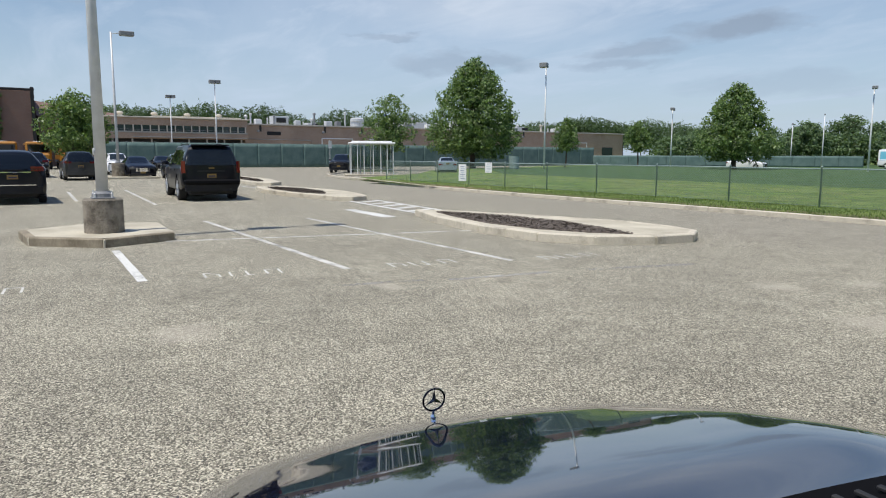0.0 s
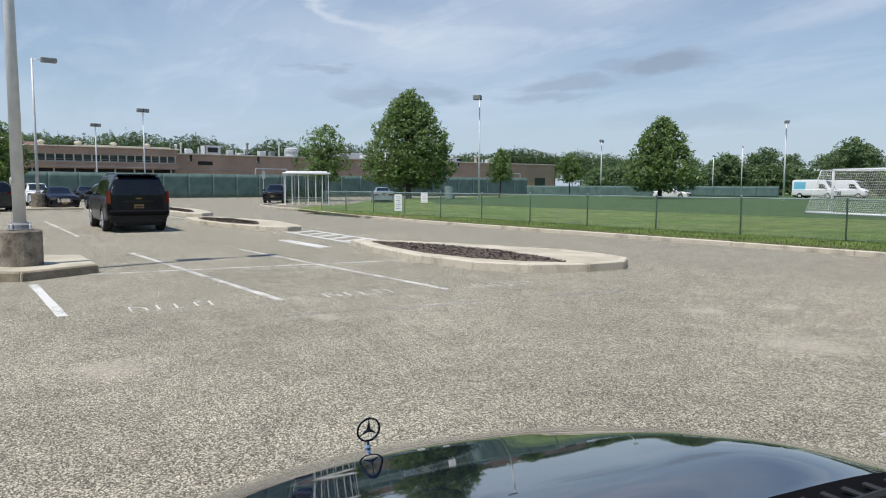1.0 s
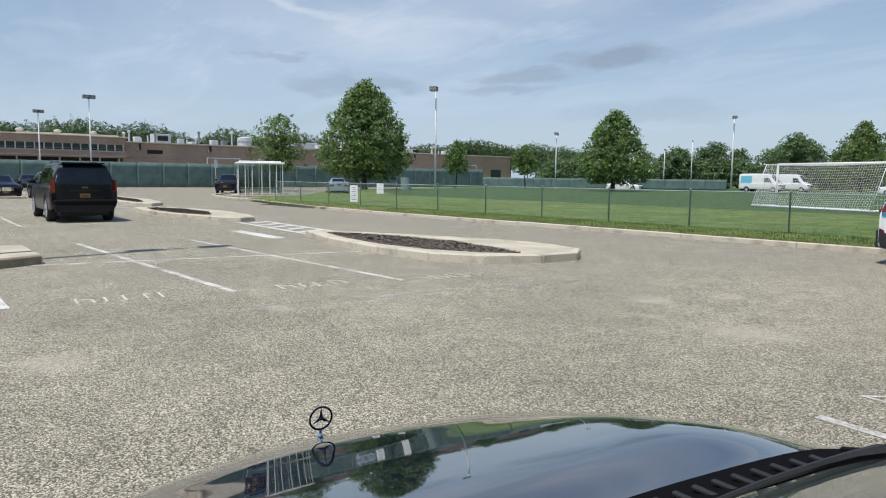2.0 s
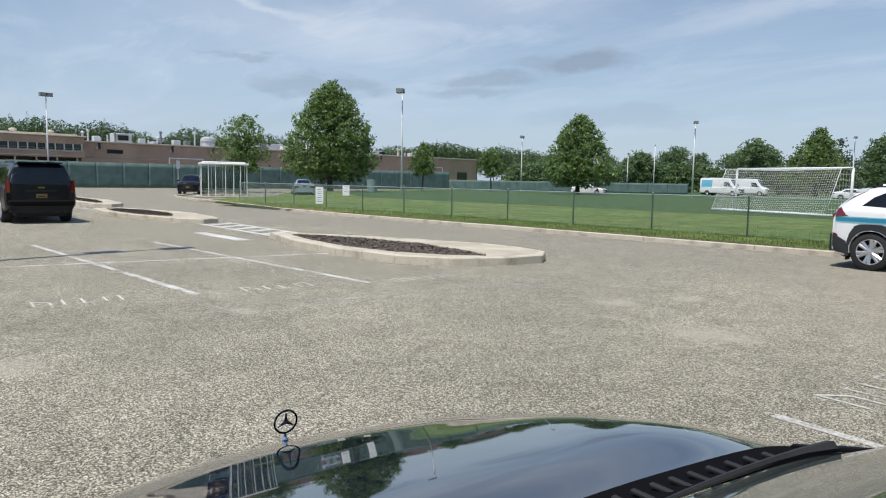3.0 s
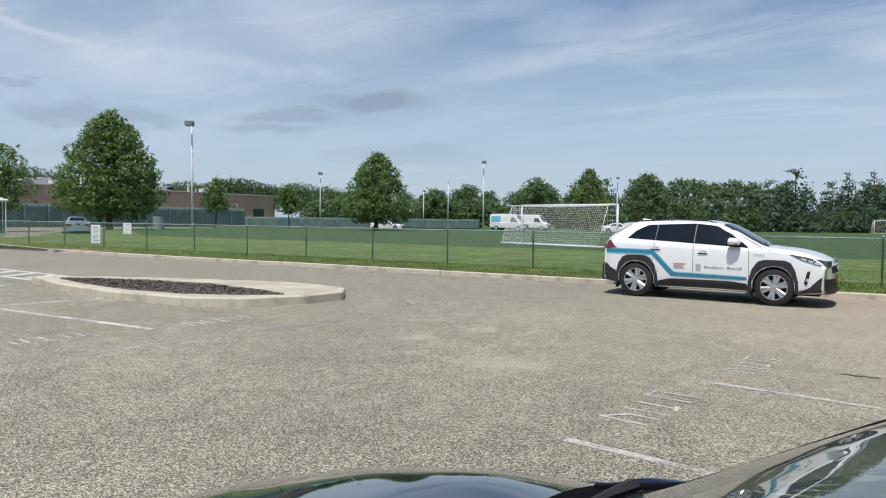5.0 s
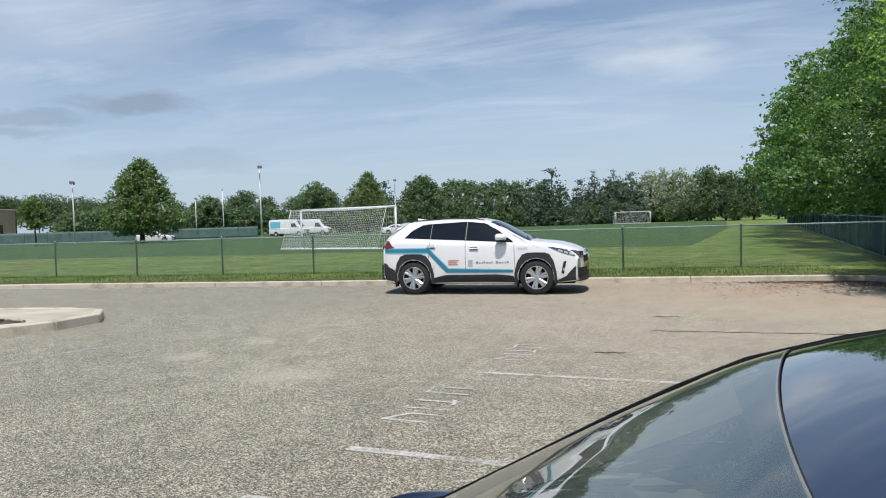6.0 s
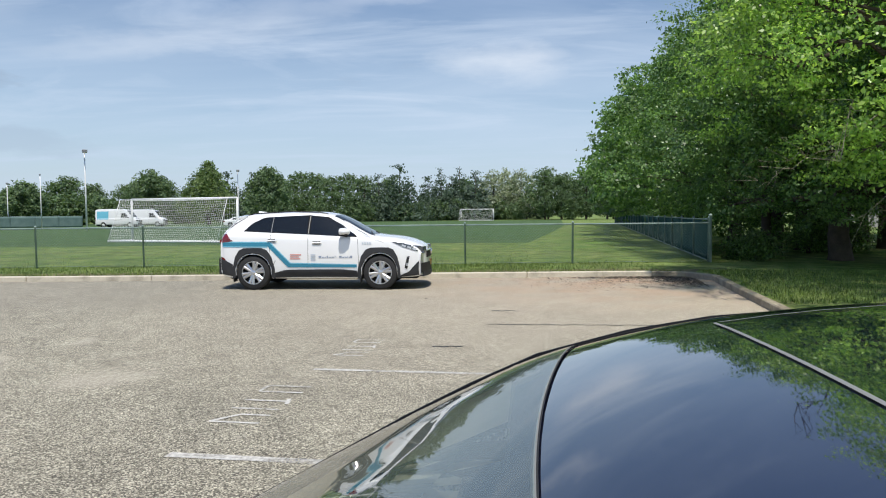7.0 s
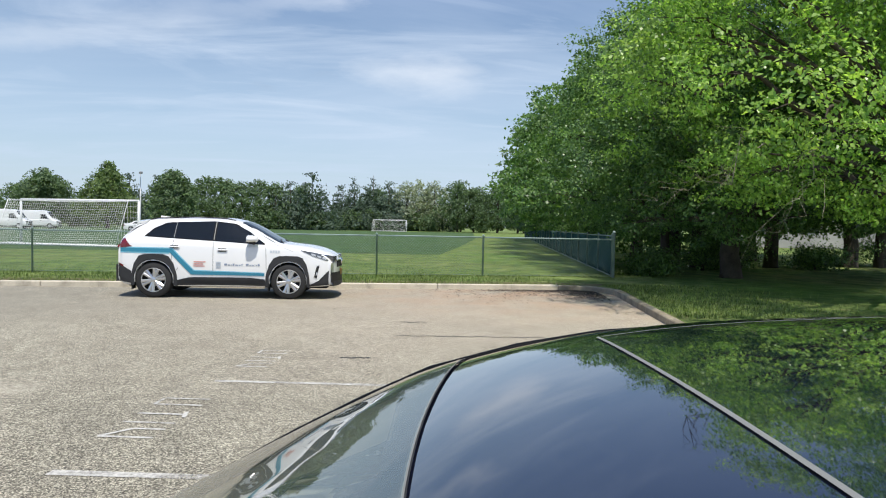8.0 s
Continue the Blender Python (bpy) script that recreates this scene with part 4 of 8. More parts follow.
pole_lamp(-38.1, 75.6, 8.5, (-1,), "slim white field light pole with one floodlight", 0.1, 0.1, 0.35, 30, (0.5, 0.7, 0.3), mat="white_tube")
pole_lamp(-61.9, 100.4, 6.4, (0.3,), "distant slim lamp pole beyond the field", 0.1, 0.08, 0.3, 30, (0.3, 0.5, 0.25), mat="white_tube")
pole_lamp(-55.3, 97.2, 7.4, (0.2,), "distant slim lamp pole beyond the field", 0.1, 0.08, 0.2, 30, (0.2, 0.3, 0.2), mat="white_tube")
pole_lamp(-77.2, 128.5, 6.6, (1, -1), "distant lamp pole with two heads", 0.1, 0.1, 0.4, 30, (0.4, 0.6, 0.3), mat="white_tube")
pole_lamp(-28.5, 99.0, 7.8, (-1,), "slim white field light pole with one floodlight", 0.1, 0.09, 0.3, 20, (0.4, 0.6, 0.28), mat="white_tube")

# ---- trees ----
def leaf_cloud(rng, lobes, count, size, clump=10, spread=0.35, shell=0.55, droop=0.3, flat=0.0, level=0.3):
    """Many single leaves, gathered in clumps over and inside the lobes of a crown; corners and quads."""
    vol = np.array([l[3] * l[4] * l[5] for l in lobes]) ** 0.75
    nc = max(1, count // clump)
    which = rng.choice(len(lobes), nc, p=vol / vol.sum())
    c = np.array([l[:3] for l in lobes])[which]
    rad = np.array([l[3:6] for l in lobes])[which]
    d = rng.normal(size=(nc, 3))
    d /= np.linalg.norm(d, axis=1)[:, None]
    r = shell + (1 - shell) * rng.random(nc) ** 0.5
    r *= 1 + 0.10 * np.sin(d[:, 0] * 7 + which) * np.sin(d[:, 2] * 6 + which * 2)
    cen = c + d * rad * r[:, None]
    n = nc * clump
    cen = np.repeat(cen, clump, 0) + rng.normal(size=(n, 3)) * spread * np.array((0.75, 0.75, 0.75 * (1 - level)))
    out = np.repeat(d, clump, 0)
    # leaf planes lie half level, half at random, tips hanging out and down
    nrm = rng.normal(size=(n, 3)) * (0.7 - 0.25 * level) + out * 0.7 + (0.03, -0.25 - 0.2 * level, 0.4 + 0.1 * level - flat)
    nrm /= np.linalg.norm(nrm, axis=1)[:, None]
    tip = rng.normal(size=(n, 3)) + out * 0.6 - np.array((0, 0, droop))
    tip -= nrm * (tip * nrm).sum(1)[:, None]
    tip /= np.linalg.norm(tip, axis=1)[:, None]
    side = np.cross(nrm, tip)
    s = size * rng.uniform(0.6, 1.25, n)[:, None]
    v = np.stack([cen - tip * s * 0.5, cen + side * s * 0.33 - tip * s * 0.05 + nrm * s * 0.06, cen + tip * s * 0.55 - nrm * s * 0.08, cen - side * s * 0.33 - tip * s * 0.05 + nrm * s * 0.06], 1)
    return v.reshape(-1, 3)


def leaf_mesh(name, v, mat):
    n = len(v) // 4
    me = bpy.data.meshes.new(name)
    me.vertices.add(len(v))
    me.vertices.foreach_set("co", v.astype(np.float32).ravel())
    me.loops.add(len(v))
    me.loops.foreach_set("vertex_index", np.arange(len(v), dtype=np.int32))
    me.polygons.add(n)
    me.polygons.foreach_set("loop_start", np.arange(0, len(v), 4, dtype=np.int32))
    me.materials.append(mat)
    me.update(calc_edges=True)
    me.validate()
    return me


def bent(rng, a, b, n=5, sway=0.12):
    a, b = np.array(a, float), np.array(b, float)
    d = np.linalg.norm(b - a)
    off = rng.normal(size=(n, 3)) * sway * d * 0.35
    f = np.linspace(0, 1, n)[:, None]
    off *= np.sin(np.pi * f)
    arch = np.array((0, 0, d * 0.08)) * np.sin(np.pi * f)
    return [tuple(p) for p in a + (b - a) * f + off + arch]


def tree(name, x, y, z, lobes, trunk_r, trunk_h, leaves, size, mat, label, seed, clump=10, spread=0.35, shell=0.5, droop=0.3, group="trees", limbs=9, twigs=0, flat=0.0, level=0.3):
    rng = np.random.default_rng(seed)
    t = thing(name, pose(x, y, z), label, "tree", group)
    top = max(l[2] for l in lobes)
    lean = rng.normal(size=2) * 0.12
    w = Shape()
    pts = [(0, 0, -0.25), (0, 0, 0.15)] + [(lean[0] * f + 0.06 * math.sin(f * 6 + seed), lean[1] * f, trunk_h * f) for f in (0.35, 0.7, 1.0)] + [(lean[0] * 1.4, lean[1] * 1.4, (trunk_h + top) / 2), (lean[0] * 1.6, lean[1] * 1.6, top)]
    w.tube(pts, [trunk_r * 1.55, trunk_r * 1.15, trunk_r, trunk_r * 0.9, trunk_r * 0.8, trunk_r * 0.45, trunk_r * 0.12], 10)
    part("trunk", w, M["bark"], t, smooth=True)
    b = Shape()
    order = sorted(range(len(lobes)), key=lambda i: -lobes[i][3])[:limbs]
    for i in order:
        l = lobes[i]
        root_z = min(max(trunk_h * 0.75, l[2] * 0.55), top * 0.8)
        end = (l[0], l[1], l[2])
        path = bent(rng, (lean[0], lean[1], root_z), end, 6)
        b.tube(path, [trunk_r * 0.42, trunk_r * 0.36, trunk_r * 0.28, trunk_r * 0.2, trunk_r * 0.13, trunk_r * 0.06], 7)
        for k in range(3):
            d = rng.normal(size=3)
            d /= np.linalg.norm(d)
            far = np.array(end) + d * np.array(l[3:6]) * 0.85
            b.tube(bent(rng, path[3 + k % 2], far, 4), [trunk_r * 0.14, trunk_r * 0.09, trunk_r * 0.05, trunk_r * 0.02], 5)
    for k in range(twigs):
        l = lobes[int(rng.integers(len(lobes)))]
        d = rng.normal(size=3)
        d[2] = -abs(d[2]) * 0.4
        d /= np.linalg.norm(d)
        a = np.array(l[:3]) + d * np.array(l[3:6]) * 0.5
        b.tube(bent(rng, a, np.array(l[:3]) + d * np.array(l[3:6]) * 1.12, 5, 0.3), [0.03, 0.022, 0.016, 0.01, 0.004], 4)
    tagged(part("branchwork", b, M["bark"], t, smooth=True), kind="stuff")
    part("crown", leaf_mesh("crown", leaf_cloud(rng, lobes, leaves, size, clump, spread, shell, droop, flat, level), mat), None, t)
    return t


def lobed_crown(rng, h0, h1, radius, n, lobe=0.27, squash=0.7, taper=0.0, core=6, ragged=0.20):
    """Many small lobes spread over a rounded crown, so that each catches the sun on its top."""
    lobes = []
    zc, hz = (h0 + h1) / 2, (h1 - h0) / 2
    for i in range(n):
        u = 1 - 2 * (i + 0.5) / n
        a = i * 2.39996 + rng.uniform(-0.3, 0.3)
        f = (u + 1) / 2
        prof = math.sqrt(max(0.02, 1 - abs(u) ** 2.6)) * (1 - taper) + min(1.0, (f + 0.12) / 0.24) * (1 - f) ** 0.8 * taper * 1.25
        r = radius * lobe * rng.uniform(0.75, 1.3) * (1 - taper * 0.45 * f)
        d = max(0.0, radius * prof * rng.uniform(0.92 - ragged, 0.92 + ragged) - r * 0.7)
        lobes.append((math.cos(a) * d, math.sin(a) * d, zc + u * (hz - r * 0.5) + rng.uniform(-0.3, 0.3) * r, r, r, r * squash))
    for i in range(core):
        u = rng.uniform(-0.6, 0.5)
        r = radius * (0.42 - 0.25 * taper * max(0.0, u + 0.2))
        lobes.append((rng.uniform(-0.3, 0.3) * r, rng.uniform(-0.3, 0.3) * r, zc + hz * u, r, r, r))
    return lobes


def linden(x, y, h0, h1, radius, leaves, size, label, seed, mat="leaf_linden", n=26, taper=0.75, trunk=0.2):
    rng = np.random.default_rng(seed)
    return tree("tree", x, y, 0.1, lobed_crown(rng, h0, h1, radius, n * 5, 0.185, 0.85, taper, 12, 0.11), trunk, h0 + 0.6, leaves, size, M[mat], label, seed, clump=9, spread=size * 0.9, shell=0.55)


linden(-70, 48, 1.2, 12.7, 6.0, 43000, 0.26, "large conical linden tree in full leaf", 3, "leaf_lime", n=34, trunk=0.32, taper=0.62)
linden(-52.4, 73.5, 0.9, 10.0, 4.9, 30000, 0.26, "large rounded conical tree beside the field", 4, "leaf_lime", n=30, trunk=0.3, taper=0.75)
linden(-66.5, 34.7, 1.8, 8.0, 3.5, 10000, 0.2, "young broad tree with airy crown behind the shelter", 5, "leaf_lime", n=11, taper=0.35, trunk=0.13)
linden(-68.5, 61.4, 2.0, 6.4, 2.0, 7000, 0.21, "small young tree in front of the brick building", 6, "leaf_lime", n=11, taper=0.6, trunk=0.1)
linden(-67.5, 73.7, 2.0, 6.2, 2.2, 7000, 0.21, "small young tree in front of the green fence", 7, "leaf_lime", n=11, taper=0.5, trunk=0.1)
linden(-69, 5.3, 1.5, 6.8, 3.3, 13000, 0.24, "round green tree beside the school buses", 8, "leaf_lime", n=13, taper=0.25, trunk=0.16)

# the row of big trees behind the side fence
def big_tree(s, off, h0, h1, radius, leaves, size, mat, label, seed, n=22, trunk=0.28, twigs=14, squash=0.75, taper=0.4, boughs=()):
    x, y = side_line(s, off)
    rng = np.random.default_rng(seed)
    return tree("tree", x, y, 0.1, lobed_crown(rng, h0, h1, radius, n * 6, 0.138, squash, taper, 3, 0.20) + list(boughs), trunk, h0 + 1.2, leaves, size, M[mat], label, seed, clump=16, spread=0.13 + size * 0.9, shell=0.38, group="tree row", twigs=twigs, limbs=16, level=0.72)


big_tree(-6.3, 5.2, 1.6, 14.5, 6.4, 160000, 0.090, "leaf_maple", "bright green maple with low hanging branches", 21, taper=0.6, n=32, trunk=0.25, twigs=40,
         boughs=((-5.2, 0.8, 5.4, 1.3, 1.3, 0.7), (-5.1, -0.3, 6.5, 1.2, 1.2, 0.7), (-5.4, 1.8, 4.7, 1.2, 1.2, 0.6), (-5.0, -1.4, 6.0, 1.2, 1.2, 0.7)))
big_tree(1.2, 3.8, 1.0, 9.9, 5.5, 112000, 0.094, "leaf_oak", "tall dark green tree beside the fence corner", 22, n=32, twigs=30)
big_tree(0.5, 9.8, 1.6, 11.0, 5.6, 28000, 0.19, "leaf_oak", "tall shady tree behind the first row", 23, n=24)
big_tree(8.0, 3.6, 0.7, 11.0, 6.0, 80000, 0.122, "leaf_linden", "tall dark green tree along the side fence", 24, n=30)
big_tree(15.5, 3.6, 0.8, 11.6, 6.5, 45000, 0.175, "leaf_linden", "tall leafy tree along the side fence", 25, n=28)
big_tree(24.5, 3.5, 0.7, 12.2, 7.4, 30000, 0.22, "leaf_linden", "tall leafy tree along the side fence", 26, n=26)
big_tree(34.5, 3.6, 0.7, 12.6, 7.6, 28000, 0.24, "leaf_linden", "leafy tree further along the side fence", 27, n=26)
big_tree(45.0, 3.6, 0.7, 13.5, 7.6, 15000, 0.36, "leaf_far_hazed", "leafy tree further along the side fence", 28, n=24)
big_tree(57.0, 3.8, 0.6, 13.0, 7.8, 12000, 0.42, "leaf_far_hazed", "far tree at the end of the side fence", 29, n=22)
big_tree(70.0, 3.8, 0.6, 12.5, 8.0, 10000, 0.48, "leaf_far_hazed", "far tree at the end of the side fence", 33, n=22)
big_tree(10.0, 11.5, 1.4, 11.0, 5.5, 20000, 0.24, "leaf_oak", "tall shady tree behind the first row", 31, n=20)
big_tree(20.0, 12.0, 1.4, 11.5, 5.5, 16000, 0.27, "leaf_oak", "tall shady tree behind the first row", 32, n=20)


def shrub(s, off, h, r, label, seed, leaves=5000):
    x, y = side_line(s, off)
    rng = np.random.default_rng(seed)
    lobes = [(rng.uniform(-1, 1) * r * 0.6, rng.uniform(-1, 1) * r * 0.6, h * rng.uniform(0.3, 0.65), r * 0.5, r * 0.5, h * 0.36) for k in range(7)]
    t = tree("shrub", x, y, 0.1, lobes, 0.05, h * 0.3, leaves, 0.09, M["leaf_oak"], label, seed, clump=10, spread=0.3, shell=0.2, group="undergrowth", limbs=5)
    return t


for k, (s, off, h, r) in enumerate(((1.6, 1.4, 0.9, 0.9), (5.0, 4.0, 1.3, 1.2), (7.0, 6.0, 1.3, 1.5), (7.5, 9.0, 1.1, 1.3), (11.0, 13.5, 1.7, 1.8), (13.0, 17.5, 2.2, 2.2), (9.0, 19.0, 2.0, 2.0), (6.0, 21.0, 1.8, 2.0))):
    shrub(s, off, h, r, "dense dark undergrowth below the tall trees", 60 + k)


def dead_branch(x, y, z, root, tip, mat, thick, label, seed, forks=2):
    """Bare branches that stick out of the crown."""
    d = thing("dead_branch", pose(x, y, z), label, "branch")
    rng = np.random.default_rng(seed)
    b = Shape()
    main = bent(rng, root, tip, 7, 0.3)
    b.tube(main, [thick * f for f in (1, 0.85, 0.7, 0.56, 0.43, 0.3, 0.13)], 6)
    lead = (np.array(tip) - np.array(root)) * 0.22
    for k in range(2, 7):
        for q in range(forks):
            e = np.array(main[k]) + rng.normal(size=3) * 0.42 + lead
            side = bent(rng, main[k], e, 4, 0.4)
            b.tube(side, [thick * f for f in (0.34, 0.24, 0.15, 0.05)], 4)
            b.tube(bent(rng, side[2], np.array(side[2]) + rng.normal(size=3) * 0.2 + lead * 0.5, 4, 0.4), [thick * f for f in (0.2, 0.14, 0.1, 0.04)], 4)
    part("bare_wood", b, M[mat], d)


dx, dy = side_line(2.6, 1.0)
dead_branch(dx, dy, 7.7, (1.5, 0.5, 0), (-1.4, -1.2, 2.2), "bark", 0.06, "bare dead branch sticking out above the leaves", 90)
dead_branch(dx + 1.2, dy - 0.6, 8.2, (1.2, 0.6, 0), (-0.5, -0.6, 1.9), "bark", 0.05, "bare dead branch sticking out above the leaves", 91)
dead_branch(6.7, 12.3, 2.5, (1.6, 0.4, 0.6), (-0.7, -0.3, -0.25), "twig_pale", 0.015, "pale leafless twigs hanging from the maple", 92, 3)
dead_branch(7.6, 11.2, 2.6, (1.4, 0.5, 0.8), (-0.3, -0.4, -0.5), "twig_pale", 0.014, "pale leafless twigs hanging from the maple", 93, 3)


def slim_tree(x, y, r, seed):
    """A dark trunk in the shade of the row, leafless below, with a thin high crown."""
    rng = np.random.default_rng(seed)
    tree("tree", x, y, 0.1, lobed_crown(rng, 3.4, 9.2, 2.4, 24, 0.22, 0.7, 0.3, 2), r, 5.0, 7000, 0.16, M["leaf_oak"], "slim shaded tree with a bare dark trunk", seed, clump=14, spread=0.3, shell=0.25, group="tree row", limbs=6, level=0.6)


for k, (x, y, r) in enumerate(((11.1, 23.8, 0.14), (13.4, 25.9, 0.2), (13.3, 23.5, 0.16), (19.3, 32.0, 0.26), (16.8, 26.4, 0.24), (18.6, 21.5, 0.18), (22.5, 27.5, 0.2))):
    slim_tree(x, y, r, 120 + k)


def pine_crown(rng, h, r, tiers):
    """Flat, ragged branch layers that narrow towards the tip."""
    lobes = []
    for i in range(tiers):
        f = i / (tiers - 1)
        rr = r * ((1 - f) ** 0.8 * 0.9 + 0.12) * rng.uniform(0.8, 1.15)
        z = h * (0.10 + 0.88 * f)
        for k in range(5 if f < 0.7 else 3):
            a = k * 2 * math.pi / 5 + rng.uniform(-0.5, 0.5)
            d = rr * rng.uniform(0.35, 0.75)
            q = max(0.45, rr * rng.uniform(0.45, 0.62))
            lobes.append((math.cos(a) * d, math.sin(a) * d, z + rng.uniform(-0.35, 0.35), q, q, max(0.4, q * 0.55)))
    return lobes


# far woods: a few built trees, then copies
def far_set(kind, seed, h, r, leaves, size, mat, taper, n):
    rng = np.random.default_rng(seed)
    lobes = pine_crown(rng, h, r, n // 2) if mat == "leaf_pine_hazed" else lobed_crown(rng, h * (0.4 if mat == "leaf_ridge" else 0.05), h, r, n * 3, 0.22, 0.6, taper, 5)
    return tree("tree", 0, 0, -500, lobes, 0.22, h * 0.25, leaves, size, M[mat], kind, seed, clump=8, spread=size * 0.9, shell=0.5, group="far woods", limbs=5)


def woods():
    kinds = [far_set("dark pine in the far row of trees", 41, 12.4, 4.8, 5600, 0.46, "leaf_pine_hazed", 0.6, 26),
             far_set("dark broad pine in the far row of trees", 42, 11.2, 5.6, 5600, 0.46, "leaf_pine_hazed", 0.3, 22),
             far_set("green broadleaf tree in the far woods", 43, 11.0, 5.2, 4600, 0.43, "leaf_far_hazed", 0.3, 22),
             far_set("pale whitish tree in the far woods", 44, 11.5, 4.6, 3500, 0.42, "leaf_pale", 0.3, 20),
             far_set("low green shrub at the edge of the woods", 45, 5.0, 3.8, 1800, 0.45, "leaf_far_hazed", 0.1, 14),
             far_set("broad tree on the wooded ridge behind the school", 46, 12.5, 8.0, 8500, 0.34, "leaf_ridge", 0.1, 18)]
    rng = random.Random(5)
    spots = []
    x = -52.0
    while x < 44:
        f = (x + 52) / 96
        y = 158 + 8 * math.sin(x * 0.13)
        if x < -12:
            k = 2 if rng.random() < 0.7 else 1
        elif x < -7:
            k = 1
        elif x < 12:
            k = rng.choice((0, 0, 1))
        else:
            k = rng.choice((3, 3, 2, 3))
        spots.append((k, x, y + rng.uniform(-2, 3), rng.uniform(0.92, 1.14)))
        if x > -14:
            spots.append((rng.choice((1, 2)), x + rng.uniform(1, 3), y + 9, rng.uniform(0.85, 1.0)))
        if rng.random() < (0.8 if x < 14 else 0.4):
            spots.append((4, x + rng.uniform(-2, 2), y - 3, rng.uniform(0.7, 1.1)))
        x += rng.uniform(3.0, 5.0)
    # woods to the left of the field, behind the far fence
    for i in range(26):
        a = radians(rng.uniform(20, 41))
        d = rng.uniform(150, 190)
        spots.append((2, -math.sin(a) * d, math.cos(a) * d, rng.uniform(0.62, 0.95) * (0.72 if a > radians(33) else 1.0)))
    for i in range(26):
        a = radians(19 + 21.5 * (i + rng.random()) / 26)
        spots.append((4, -math.sin(a) * 142, math.cos(a) * 142, rng.uniform(0.8, 1.1)))
    # a low wooded ridge behind the school
    for i in range(72):
        f = (i + rng.random()) / 72
        a = radians(36 + 62 * f)
        d = rng.uniform(205, 245)
        spots.append((5, -math.sin(a) * d, math.cos(a) * d, (0.84 + 0.52 * f) * rng.uniform(0.85, 1.15)))
    spots = [q for q in spots if not (-9.6 < q[1] < -3.8 and q[2] > 150 and q[0] != 4)]
    for k, x, y, s in spots:
        o = copy_thing(kinds[k], pose(x, y, 0, 0, 0, rng.uniform(0, 360)))
        o.scale = (s * rng.uniform(0.9, 1.1), s * rng.uniform(0.9, 1.1), s)
    for k in kinds:
        for o in (*k.children_recursive, k):
            bpy.data.objects.remove(o)


woods()
# trees standing singly on the far side of the field
linden(-39, 118, 1.0, 10.6, 5.0, 13000, 0.38, "conical green tree on the far side of the field", 51, "leaf_gold", 22, 0.85, 0.3)
linden(-27.5, 112, 0.8, 9.2, 4.5, 12000, 0.38, "dense dark green tree on the far side of the field", 52, "leaf_far_hazed", 22, 0.55, 0.3)
linden(-63, 106, 1.0, 6.8, 3.4, 8000, 0.38, "round green tree behind the far fence", 53, "leaf_far_hazed", 18, 0.3, 0.3)
linden(-51, 124, 1.0, 9.5, 4.6, 11000, 0.38, "tall green tree behind the far fence", 54, "leaf_far_hazed", 20, 0.2, 0.3)

# ---- vehicles ----
def slopes(x, y):
    """Tangents of a smooth curve through points that does not overshoot."""
    h = np.diff(x)
    d = np.diff(y, axis=0) / h[:, None]
    m = np.zeros_like(y)
    m[0], m[-1] = d[0], d[-1]
    for i in range(1, len(x) - 1):
        same = d[i - 1] * d[i] > 0
        w1, w2 = 2 * h[i] + h[i - 1], h[i] + 2 * h[i - 1]
        with np.errstate(divide="ignore", invalid="ignore"):
            v = (w1 + w2) / (w1 / d[i - 1] + w2 / d[i])
        m[i] = np.where(same, v, 0.0)
    return m


